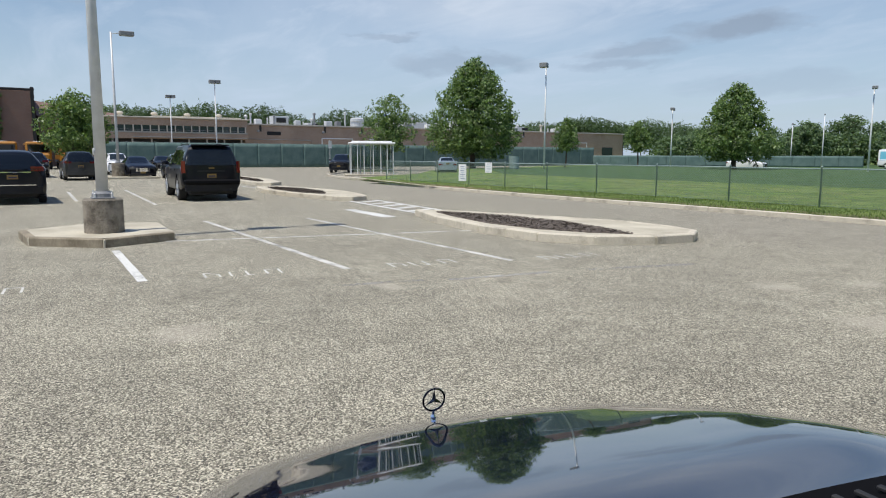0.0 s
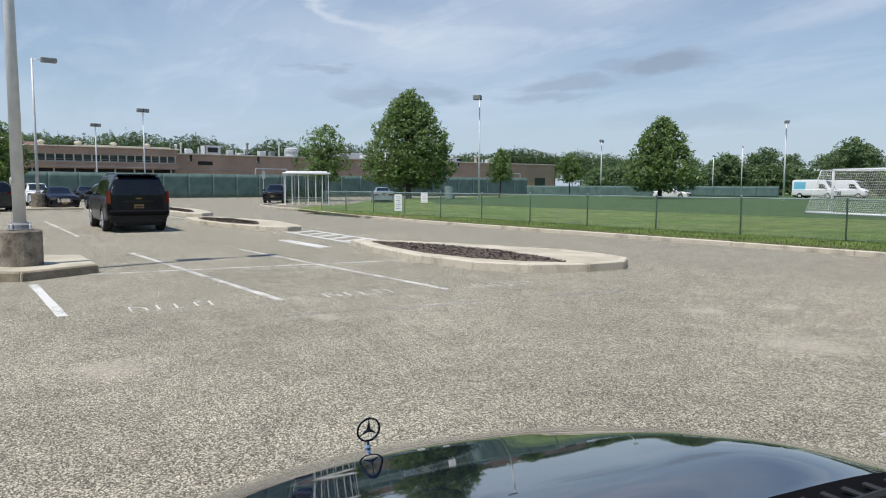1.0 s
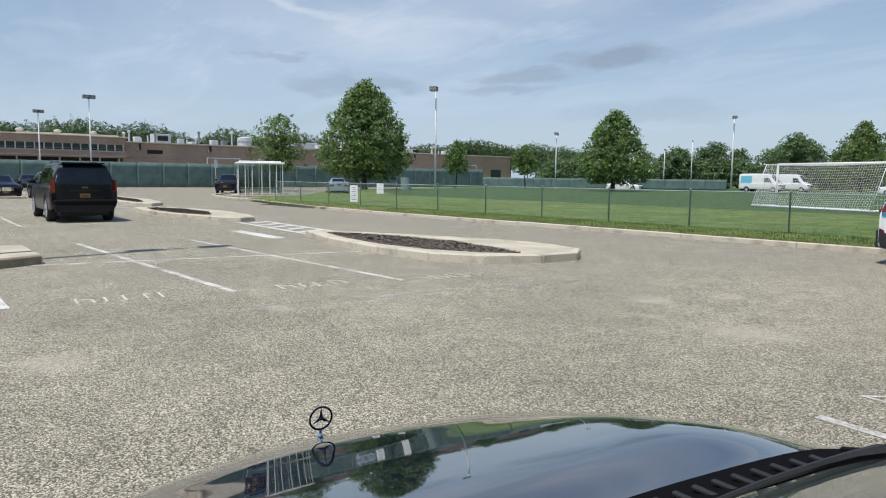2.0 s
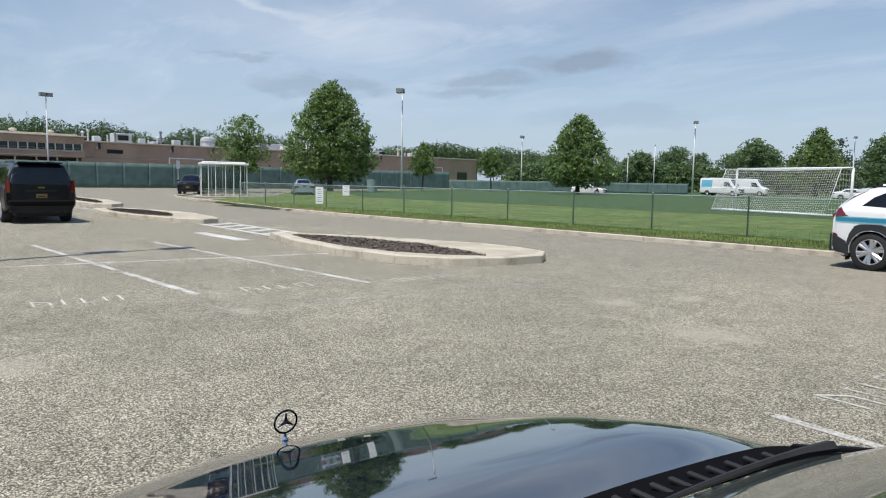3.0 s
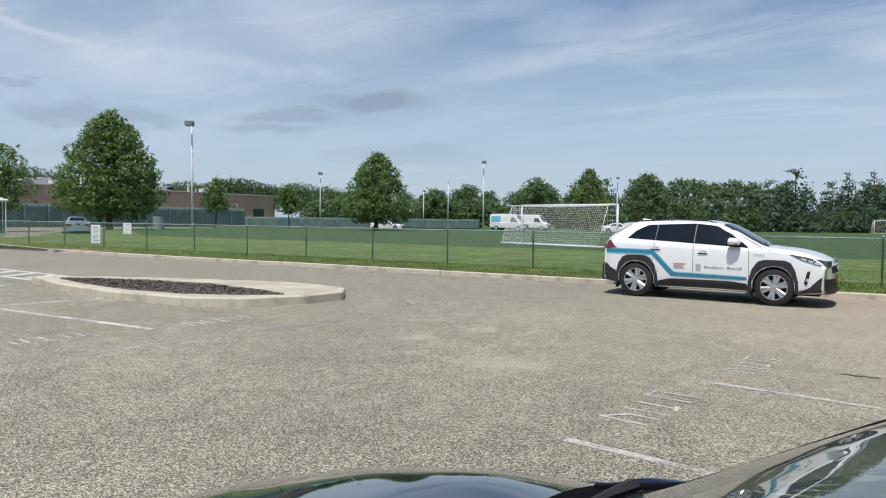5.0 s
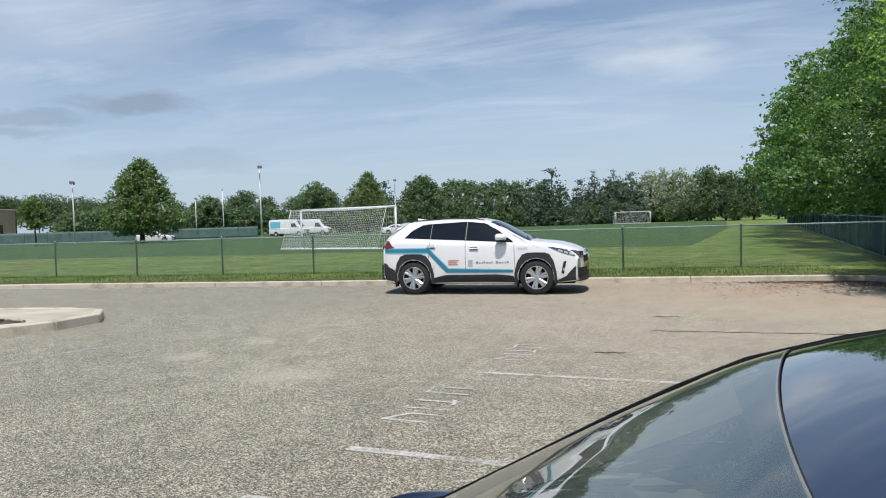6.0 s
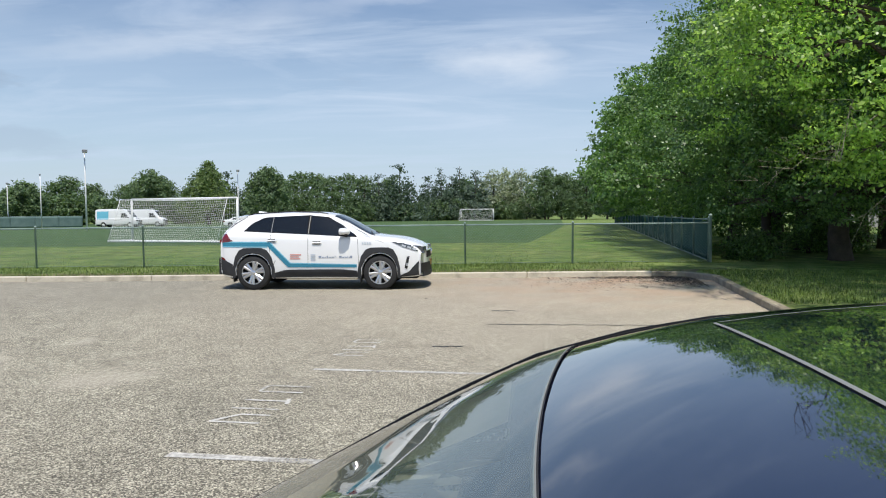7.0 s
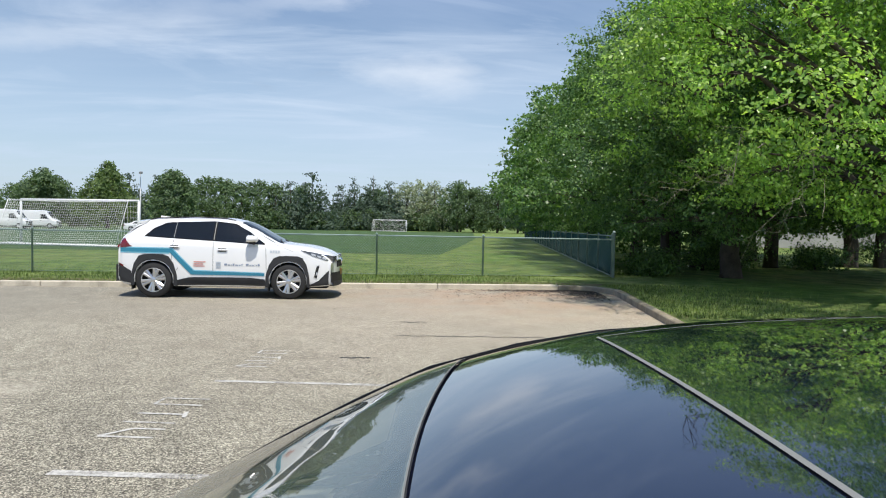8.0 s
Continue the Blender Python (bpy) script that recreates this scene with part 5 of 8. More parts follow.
class Skin:
    """The outer skin of a car: sections along its length, smoothly joined."""

    def __init__(self, stations, nose=0.22, tail=0.10, across=0.55):
        st = sorted(stations)
        self.x = np.array([s[0] for s in st], float)
        rows = []
        for X, w, zs, zb, zt, wt, crown in st:
            mid = zs + (zb - zs) * across
            rows.append([(w * 0.80, zs), (w * 0.95, zs + 0.01), (w * 0.99, zs + (mid - zs) * 0.4), (w, mid), (w * 0.985, zb - (zb - mid) * 0.22), (w * 0.95, zb),
                         ((w * 0.95 + wt) / 2 + 0.015, (zb + zt - 0.05) / 2), (wt, zt - (0.072 if wt > 0.77 else 0.055)), (wt * 0.93, zt - (0.044 if wt > 0.77 else 0.018)), (wt * 0.72, zt + crown * 0.42 - (0.004 if wt > 0.77 else 0.0)), (wt * 0.38, zt + crown * 0.85), (0.0, zt + crown)])
        self.s = np.array(rows)
        self.flat = self.s.reshape(len(st), -1)
        self.m = slopes(self.x, self.flat)
        self.kept = {}
        self.x0, self.x1, self.nose, self.tail = self.x[0], self.x[-1], nose, tail

    def ring(self, X, n=34):
        """The half section at X, from sill to roof."""
        key = (round(X, 3), n)
        if key not in self.kept:
            self.kept[key] = self._ring(*key)
        return self.kept[key]

    def _ring(self, X, n):
        X = min(max(X, self.x0), self.x1)
        i = min(max(int(np.searchsorted(self.x, X)) - 1, 0), len(self.x) - 2)
        h = self.x[i + 1] - self.x[i]
        t = (X - self.x[i]) / h
        a, b, c, d = (1 + 2 * t) * (1 - t) ** 2, t * (1 - t) ** 2, t * t * (3 - 2 * t), t * t * (t - 1)
        p = (a * self.flat[i] + b * h * self.m[i] + c * self.flat[i + 1] + d * h * self.m[i + 1]).reshape(-1, 2)
        k = len(p)
        q = np.vstack([2 * p[0] - p[1], p, (-p[-2][0], p[-2][1])])
        out = []
        for v in np.linspace(0, k - 1, n):
            j = min(int(v), k - 2)
            f = v - j
            p0, p1, p2, p3 = q[j], q[j + 1], q[j + 2], q[j + 3]
            out.append(0.5 * (2 * p1 + (p2 - p0) * f + (2 * p0 - 5 * p1 + 4 * p2 - p3) * f * f + (3 * p1 - p0 - 3 * p2 + p3) * f ** 3))
        return np.array(out)

    def bow(self, X, y):
        """How far the ends curve back at a distance y from the middle."""
        w = 0.92
        k = (min(abs(y) / w, 1.0)) ** 2.6
        f = max(0.0, (X - (self.x1 - 0.9)) / 0.9) ** 1.5 * self.nose - max(0.0, ((self.x0 + 0.6) - X) / 0.6) ** 1.5 * self.tail
        return X - f * k

    def side(self, X, z):
        """The half width at X and height z, on the flank."""
        r = self.ring(X, 60)
        top = int(np.argmax(r[:, 1] >= r[:, 1].max() - 0.03))
        r = r[: max(top, 8)]
        return float(np.interp(z, np.maximum.accumulate(r[:, 1]), r[:, 0]))

    def top(self, X, y):
        """The height at X and distance y from the middle, on bonnet, glass and roof."""
        r = self.ring(X, 60)
        start = int(np.argmax(r[:, 0])) + 4
        r = r[start:][::-1]
        return float(np.interp(abs(y), r[:, 0], r[:, 1]))

    def body(self, holes=(), openings=(), n_x=72, n_v=34):
        """The painted shell; holes: wheel arches (X, z, radius); openings: tests of (X, y, z) for glazing."""
        s = Shape()
        xs = np.linspace(self.x0, self.x1, n_x)
        for X in xs:
            half = self.ring(X, n_v)
            full = [(y, z) for y, z in half] + [(-y, z) for y, z in half[-2::-1]]
            s.v += [(self.bow(X, y), y, z) for y, z in full]
        k = 2 * n_v - 1
        for i in range(n_x - 1):
            for j in range(k - 1):
                f = (i * k + j, (i + 1) * k + j, (i + 1) * k + j + 1, i * k + j + 1)
                cx, cy, cz = (sum(s.v[q][a] for q in f) / 4 for a in range(3))
                if any((cx - hx) ** 2 + (cz - hz) ** 2 < r * r and abs(cy) > 0.55 for hx, hz, r in holes):
                    continue
                if any(test(cx, cy, cz) for test in openings):
                    continue
                s.f.append(f)
        for base, X, flip in ((0, self.x0, 1), ((n_x - 1) * k, self.x1, 0)):
            rows = []
            for j in range(n_v):
                y, z = s.v[base + j][1], s.v[base + j][2]
                row = [base + j]
                for c in range(1, 10):
                    yy = y * (1 - 2 * c / 10)
                    s.v.append((self.bow(X, yy), yy, z))
                    row.append(len(s.v) - 1)
                row.append(base + k - 1 - j)
                rows.append(row)
            for a, b in zip(rows, rows[1:]):
                for c in range(10):
                    f = (a[c], a[c + 1], b[c + 1], b[c])
                    if len(set(f)) == 4:
                        s.f.append(f if flip else f[::-1])
        return s

    def flank(self, low, high, sign, off=0.006, nx=10, nz=6, thick=True):
        """A panel on the flank between a lower and an upper line of (X, z) points."""
        s = Shape()
        lo, hi = np.array(low, float), np.array(high, float)
        tl, th = np.linspace(0, 1, len(lo)), np.linspace(0, 1, len(hi))
        for i in range(nx + 1):
            f = i / nx
            a = [np.interp(f, tl, lo[:, c]) for c in (0, 1)]
            b = [np.interp(f, th, hi[:, c]) for c in (0, 1)]
            for j in range(nz + 1):
                g = j / nz
                X, z = a[0] + (b[0] - a[0]) * g, a[1] + (b[1] - a[1]) * g
                y = self.side(X, z) + off
                s.v.append((self.bow(X, y), sign * y, z))
        for i in range(nx):
            for j in range(nz):
                q = (i * (nz + 1) + j, (i + 1) * (nz + 1) + j, (i + 1) * (nz + 1) + j + 1, i * (nz + 1) + j + 1)
                s.f.append(q if sign < 0 else q[::-1])
        return s

    def cover(self, xa, xb, ya, yb, off=0.004, nx=12, ny=14):
        """A panel on bonnet, windscreen or roof; ya, yb: half widths at the two ends (X may bend with y)."""
        s = Shape()
        for i in range(nx + 1):
            f = i / nx
            for j in range(ny + 1):
                g = 2 * j / ny - 1
                y = g * (ya + (yb - ya) * f)
                X = xa(y) + (xb(y) - xa(y)) * f
                s.v.append((self.bow(X, y), y, self.top(X, y) + off))
        for i in range(nx):
            for j in range(ny):
                q = (i * (ny + 1) + j, (i + 1) * (ny + 1) + j, (i + 1) * (ny + 1) + j + 1, i * (ny + 1) + j + 1)
                s.f.append(q if xa(0) < xb(0) else q[::-1])
        return s

    def end(self, y0, y1, z0, z1, front=True, off=0.012, n=8, lift=0.0):
        """A panel on the nose or the tail."""
        s = Shape()
        X = self.x1 if front else self.x0
        for i in range(n + 1):
            y = y0 + (y1 - y0) * i / n
            bx = self.bow(X, y) + (off if front else -off)
            s.v += [(bx, y, z0), (bx, y, z1 + lift * abs(y)), (bx - (0.1 if front else -0.1), y, z1 + lift * abs(y)), (bx - (0.1 if front else -0.1), y, z0)]
        for i in range(n):
            a = 4 * i
            s.f += [(a, a + 4, a + 5, a + 1), (a + 1, a + 5, a + 6, a + 2), (a + 2, a + 6, a + 7, a + 3), (a + 3, a + 7, a + 4, a)]
        s.f += [(0, 1, 2, 3), (4 * n + 3, 4 * n + 2, 4 * n + 1, 4 * n)]
        return s


def wheel(car, X, y, r, width, spokes=5, rim_r=0.66, mat="alloy"):
    sgn = 1 if y > 0 else -1
    tyre = Shape().turned([(r * rim_r, -width / 2), (r * 0.93, -width / 2), (r * 0.985, -width * 0.42), (r, -width * 0.25), (r, width * 0.25), (r * 0.985, width * 0.42), (r * 0.93, width / 2), (r * rim_r, width / 2)], sides=32, axis="y")
    tyre.f = tyre.f[:-2]
    w = part("wheel", tyre, M["rubber"], car, smooth=True, m=pose(X, y, r))
    rim = Shape()
    rr = r * rim_r
    o = sgn * width * 0.36
    rim.tube([(rr * 0.97 * math.cos(a), sgn * width * 0.47, rr * 0.97 * math.sin(a)) for a in np.linspace(0, 2 * math.pi, 33)], rr * 0.045, 6, caps=False)
    for i in range(spokes):
        a0 = 2 * math.pi * i / spokes + 0.3
        for da in (-0.17, 0.17):
            a, b = a0 + da, a0 + da * 0.6
            p = Vector((math.cos(b) * rr * 0.2, o, math.sin(b) * rr * 0.2))
            q = Vector((math.cos(a) * rr * 0.95, o + sgn * 0.018, math.sin(a) * rr * 0.95))
            rim.tube([p, q], [rr * 0.13, rr * 0.135], 6)
    rim.turned([(rr * 0.24, o - sgn * 0.03), (rr * 0.22, o + sgn * 0.03), (rr * 0.08, o + sgn * 0.04)], sides=14, axis="y")
    part("rim", rim, M[mat], w)
    part("barrel", Shape().turned([(rr, -width * 0.4), (rr * 0.99, o - sgn * 0.06), (0.02, o - sgn * 0.07)] if sgn > 0 else [(rr, width * 0.4), (rr * 0.99, o - sgn * 0.06), (0.02, o - sgn * 0.07)], sides=24, axis="y"), M["rubber"], w)
    part("brake_disc", Shape().turned([(rr * 0.55, o - sgn * 0.045), (rr * 0.55, o - sgn * 0.05)], sides=20, axis="y"), M["steel"], w)
    return w


def arch_ring(skin, X, zc, r0, r1, sign, off, a0=-8, a1=188, n=22):
    """The trim round a wheel opening, hugging the flank."""
    s = Shape()
    for i in range(n + 1):
        a = radians(a0 + (a1 - a0) * i / n)
        for r in (r0, r1):
            xx, zz = X + r * math.cos(a), zc + r * math.sin(a)
            s.v.append((skin.bow(xx, 0.9), sign * (skin.side(xx, max(zz, 0.3)) + off), zz))
        xx, zz = X + r0 * math.cos(a), zc + r0 * math.sin(a)
        s.v.append((skin.bow(xx, 0.9), sign * (skin.side(xx, max(zz, 0.3)) - 0.16), zz))
    for i in range(n):
        a = 3 * i
        for q in ((a, a + 3, a + 4, a + 1), (a + 2, a + 5, a + 3, a)):
            s.f.append(q if sign > 0 else q[::-1])
    return s


def vehicle(name, m, stations, paint, label, category, axles, wheel_r, windows, screen, rear_screen, lamps, plate="plate_gold", seams=(), handles=(), mirror=None, cladding=None, rails=False, group="parked cars", spokes=5, nose=0.22, front_grille=True, grille="black_plastic", tail_lamps=None, bumper=True, wheel_w=0.22):
    skin = Skin(stations, nose)
    car = thing(name, m, label, category, group)
    r = wheel_r
    holes = [(X, r * 1.02, r * 1.16) for X in axles]
    part("body", skin.body(holes), M[paint], car, smooth=True)
    w = max(s[1] for s in stations)
    L0, L1 = skin.x0, skin.x1
    part("underbody", Shape().box(((L0 + L1) / 2, 0, 0.36), (L1 - L0 - 0.35, w * 1.45, 0.3), 0.05), M["rubber"], car)
    part("wheel_well", Shape().box((axles[1], 0, 0.5), (r * 2.3, w * 1.5, 0.5), 0.1), M["rubber"], car)
    part("wheel_well", Shape().box((axles[0], 0, 0.5), (r * 2.3, w * 1.5, 0.5), 0.1), M["rubber"], car)
    for X in axles:
        for sgn in (1, -1):
            wheel(car, X, sgn * (w - wheel_w / 2 - 0.012), r, wheel_w, spokes, 0.68)
            part("wheel_arch", arch_ring(skin, X, r * 1.02, r * 1.08, r * (1.30 if cladding else 1.17), sgn, 0.012 if cladding else 0.004), M[cladding or paint], car)
    for sgn in (1, -1):
        for lo, hi in windows:
            part("side_window", skin.flank(lo, hi, sgn, 0.005), M["car_glass"], car)
        for lo, hi in seams:
            (xa, za), (xb, zb) = lo, hi
            part("door_seam", skin.flank([(xa - 0.004, za), (xa + 0.004, za)], [(xb - 0.004, zb), (xb + 0.004, zb)], sgn, 0.003, 1, 10), M["rubber"], car)
        for X, z in handles:
            y = skin.side(X, z)
            part("door_handle", Shape().box((X, sgn * (y + 0.018), z), (0.2, 0.03, 0.03), 0.01), M[paint], car)
            part("handle_recess", skin.flank([(X - 0.09, z - 0.035), (X + 0.07, z - 0.035)], [(X - 0.09, z + 0.03), (X + 0.07, z + 0.03)], sgn, 0.003, 3, 2), M["rubber"], car)
        if mirror:
            X, z = mirror
            y = skin.side(X, z - 0.08)
            mm = part("mirror", Shape().turned([(0.03, 0.13), (0.08, 0.1), (0.095, 0.0), (0.085, -0.07), (0.05, -0.08)], (0, 0, 0), 14, "x"), M[paint], car, smooth=True, m=pose(X, sgn * (y + 0.16), z) @ Matrix.Diagonal((1, 1.35, 0.85, 1)))
            part("mirror_foot", Shape().tube([(0.02, -sgn * 0.12, -0.07), (0.02, 0, -0.03)], 0.03, 6), M["black_plastic"], mm)
        if cladding:
            part("sill_cladding", skin.flank([(axles[0] + r * 1.2, 0.27), (axles[1] - r * 1.2, 0.27)], [(axles[0] + r * 1.26, 0.44), (axles[1] - r * 1.26, 0.44)], sgn, 0.012, 12, 3), M[cladding], car)
        if rails:
            part("roof_rail", Shape().tube([(X, sgn * 0.56, skin.top(X, 0.56) + h) for X, h in ((-1.75, 0.0), (-1.55, 0.035), (-0.6, 0.045), (0.15, 0.035), (0.35, 0.0))], 0.017, 6), M["black_plastic"], car, smooth=True)
    (xa, ya, ba), (xb, yb, bb) = screen
    part("windscreen", skin.cover(lambda y: xa - ba * y * y, lambda y: xb - bb * y * y, ya, yb), M["car_glass"], car, smooth=True)
    (xa, ya, ba), (xb, yb, bb) = rear_screen
    part("rear_window", skin.cover(lambda y: xa + ba * y * y, lambda y: xb + bb * y * y, ya, yb), M["car_glass"], car, smooth=True)
    fy0, fy1, fz0, fz1 = lamps
    for sgn in (1, -1):
        part("headlight", skin.end(sgn * fy0, sgn * fy1, fz0, fz1, True, 0.014, 6, 0.03), M["lamp_smoke"], car)
        if tail_lamps:
            ty0, ty1, tz0, tz1, wrap = tail_lamps
            part("tail_light", skin.end(sgn * ty0, sgn * ty1, tz0, tz1, False, 0.014, 6), M["taillight"], car)
            part("tail_light", skin.flank([(skin.x0 + 0.05, tz0), (skin.x0 + wrap, tz0 + 0.03)], [(skin.x0 + 0.05, tz1), (skin.x0 + wrap * 0.8, tz1)], sgn, 0.010, 4, 4), M["taillight"], car)
    if front_grille:
        part("grille", skin.end(-fy0 * 0.85, fy0 * 0.85, fz0 - 0.16, fz1 - 0.03, True, 0.010), M[grille], car)
        part("lower_grille", skin.end(-fy1 * 0.75, fy1 * 0.75, fz0 - 0.40, fz0 - 0.24, True, 0.010), M["black_plastic"], car)
    if plate:
        part("number_plate", skin.end(-0.16, 0.16, fz0 - 0.30, fz0 - 0.16, True, 0.022, 2), M[plate], car)
        rp = part("number_plate", skin.end(-0.15, 0.15, 0.80, 0.93, False, 0.022, 2), M[plate], car)
        part("plate_bar", skin.end(-0.11, 0.11, 0.835, 0.875, False, 0.028, 2), M["plate_bar"], rp)
    if bumper:
        part("rear_bumper", skin.end(-w * 0.86, w * 0.86, 0.34, 0.56, False, 0.03, 10), M[cladding or paint], car)
        part("front_bumper", skin.end(-w * 0.80, w * 0.80, 0.24, 0.34, True, 0.03, 10), M[cladding or "black_plastic"], car)
    return car, skin


SUV_TAIL = [(-2.28, 0.82, 0.4, 0.95, 1.06, 0.76, 0.0), (-2.21, 0.9, 0.3, 1.1, 1.2, 0.74, 0.01), (-2.12, 0.915, 0.27, 1.16, 1.36, 0.67, 0.015), (-2.0, 0.92, 0.26, 1.18, 1.53, 0.61, 0.02),
            (-1.88, 0.92, 0.25, 1.18, 1.615, 0.585, 0.03), (-1.6, 0.925, 0.25, 1.17, 1.652, 0.585, 0.03)]
SUV_CABIN = [(-1.2, 0.925, 0.24, 1.12, 1.672, 0.59, 0.03), (-0.4, 0.92, 0.24, 1.09, 1.685, 0.6, 0.03), (0.15, 0.92, 0.24, 1.07, 1.665, 0.595, 0.03), (0.5, 0.92, 0.24, 1.065, 1.585, 0.6, 0.03)]
SUV_NOSE = [(1.0, 0.925, 0.24, 1.06, 1.31, 0.65, 0.03), (1.35, 0.925, 0.25, 1.05, 1.135, 0.72, 0.025), (1.7, 0.92, 0.26, 1.01, 1.1, 0.75, 0.02), (2.05, 0.915, 0.26, 0.97, 1.05, 0.75, 0.015),
            (2.22, 0.9, 0.25, 0.91, 1.0, 0.73, 0.01), (2.31, 0.86, 0.25, 0.8, 0.91, 0.68, 0.0)]
SUV = SUV_TAIL + SUV_CABIN + SUV_NOSE
SUV_WINDOWS = [([(-1.50, 1.29), (-0.95, 1.235)], [(-1.22, 1.565), (-0.95, 1.595)]), ([(-0.935, 1.235), (-0.17, 1.18)], [(-0.935, 1.595), (-0.17, 1.61)]), ([(-0.13, 1.178), (0.94, 1.11)], [(-0.13, 1.61), (0.25, 1.575), (0.55, 1.45), (0.90, 1.16)])]
SUV_ARGS = dict(axles=(-1.345, 1.345), wheel_r=0.36, windows=SUV_WINDOWS, screen=((1.30, 0.70, 0.16), (0.44, 0.55, 0.10)), rear_screen=((-2.17, 0.66, 0.0), (-1.93, 0.53, 0.0)),
                lamps=(0.54, 0.82, 0.84, 0.93), seams=(((-0.15, 0.45), (-0.15, 1.10)), ((0.93, 0.45), (0.90, 1.04)), ((-1.02, 0.62), (-0.95, 1.14))), handles=((-1.0, 1.02), (0.0, 0.98)), mirror=(0.68, 1.16), tail_lamps=(0.50, 0.86, 1.04, 1.19, 0.44))
SEDAN_TAIL = [(-2.42, 0.78, 0.36, 0.8, 0.92, 0.7, 0.0), (-2.32, 0.87, 0.28, 0.9, 1.02, 0.7, 0.01), (-1.95, 0.91, 0.22, 0.95, 1.06, 0.68, 0.015), (-1.6, 0.92, 0.2, 0.96, 1.12, 0.6, 0.02),
              (-1.1, 0.925, 0.19, 0.95, 1.36, 0.55, 0.025), (-0.6, 0.925, 0.19, 0.94, 1.44, 0.55, 0.03), (0.0, 0.92, 0.19, 0.93, 1.44, 0.56, 0.03)]
SEDAN_NOSE = [(0.35, 0.92, 0.19, 0.92, 1.37, 0.57, 0.03), (0.8, 0.92, 0.19, 0.91, 1.15, 0.61, 0.03), (1.15, 0.92, 0.2, 0.9, 1.0, 0.68, 0.025), (1.6, 0.915, 0.2, 0.86, 0.95, 0.72, 0.02),
              (2.1, 0.9, 0.2, 0.79, 0.87, 0.72, 0.015), (2.35, 0.86, 0.2, 0.7, 0.78, 0.66, 0.01), (2.45, 0.8, 0.22, 0.58, 0.68, 0.58, 0.0)]
SEDAN = SEDAN_TAIL + SEDAN_NOSE
SEDAN_ARGS = dict(axles=(-1.42, 1.42), wheel_r=0.335, windows=[([(-1.32, 0.99), (-0.30, 0.97)], [(-1.0, 1.28), (-0.30, 1.34)]), ([(-0.22, 0.97), (0.82, 0.95)], [(-0.22, 1.34), (0.20, 1.31), (0.76, 0.98)])], screen=((1.10, 0.66, 0.15), (0.34, 0.50, 0.1)), rear_screen=((-1.62, 0.56, 0.05), (-1.02, 0.48, 0.05)),
                  lamps=(0.50, 0.82, 0.62, 0.73), seams=(((-0.26, 0.4), (-0.26, 0.95)), ((0.86, 0.4), (0.86, 0.90))), handles=((-0.9, 0.84), (0.05, 0.82)), mirror=(0.62, 1.0), tail_lamps=(0.45, 0.82, 0.74, 0.88, 0.25))
BIG_TAIL = [(-2.84, 0.96, 0.56, 1.1, 1.3, 0.88, 0.0), (-2.8, 1.0, 0.52, 1.14, 1.5, 0.83, 0.01), (-2.72, 1.01, 0.5, 1.16, 1.78, 0.74, 0.02), (-2.58, 1.01, 0.46, 1.17, 1.87, 0.7, 0.03),
            (-2.3, 1.015, 0.38, 1.18, 1.9, 0.7, 0.03), (-1.2, 1.02, 0.34, 1.17, 1.91, 0.71, 0.03)]
BIG_NOSE = [(0.3, 1.02, 0.34, 1.16, 1.89, 0.71, 0.03), (0.75, 1.01, 0.34, 1.16, 1.81, 0.71, 0.02), (1.15, 1.01, 0.32, 1.16, 1.52, 0.74, 0.03), (1.45, 1.01, 0.33, 1.15, 1.27, 0.82, 0.025),
            (2.0, 1.0, 0.33, 1.12, 1.21, 0.84, 0.02), (2.6, 0.98, 0.33, 1.06, 1.15, 0.82, 0.015), (2.76, 0.94, 0.33, 0.9, 1.0, 0.78, 0.0)]
BIG = BIG_TAIL + BIG_NOSE
BIG_ARGS = dict(axles=(-1.62, 1.66), wheel_r=0.41, windows=[([(-2.55, 1.24), (-1.35, 1.23)], [(-2.5, 1.70), (-1.35, 1.74)]), ([(-1.27, 1.23), (-0.25, 1.22)], [(-1.27, 1.74), (-0.25, 1.74)]), ([(-0.17, 1.22), (1.05, 1.21)], [(-0.17, 1.74), (0.55, 1.70), (0.98, 1.30)])], screen=((1.42, 0.80, 0.12), (0.70, 0.66, 0.1)), rear_screen=((-2.80, 0.70, 0.0), (-2.73, 0.64, 0.0)),
                lamps=(0.62, 0.92, 0.92, 1.06), seams=(((-0.21, 0.45), (-0.21, 1.2)), ((1.08, 0.45), (1.08, 1.16)), ((-1.31, 0.8), (-1.31, 1.2))), handles=((-1.05, 1.05), (0.05, 1.05)), mirror=(0.95, 1.28), tail_lamps=(0.84, 0.96, 0.96, 1.36, 0.12), rails=True, wheel_w=0.27)


def tail_glass(car, skin, z0, z1, w0, w1, X0, X1):
    """The window of an upright tailgate."""
    s = Shape()
    for i in range(5):
        f = i / 4
        z, w, X = z0 + (z1 - z0) * f, w0 + (w1 - w0) * f, X0 + (X1 - X0) * f
        for j in range(9):
            y = w * (2 * j / 8 - 1)
            s.v.append((X + 0.05 * (abs(y) / w) ** 3, y, z))
    s.f = [(i * 9 + j + 1, i * 9 + j, (i + 1) * 9 + j, (i + 1) * 9 + j + 1) for i in range(4) for j in range(8)]
    part("rear_window", s, M["car_glass"], car, smooth=True)


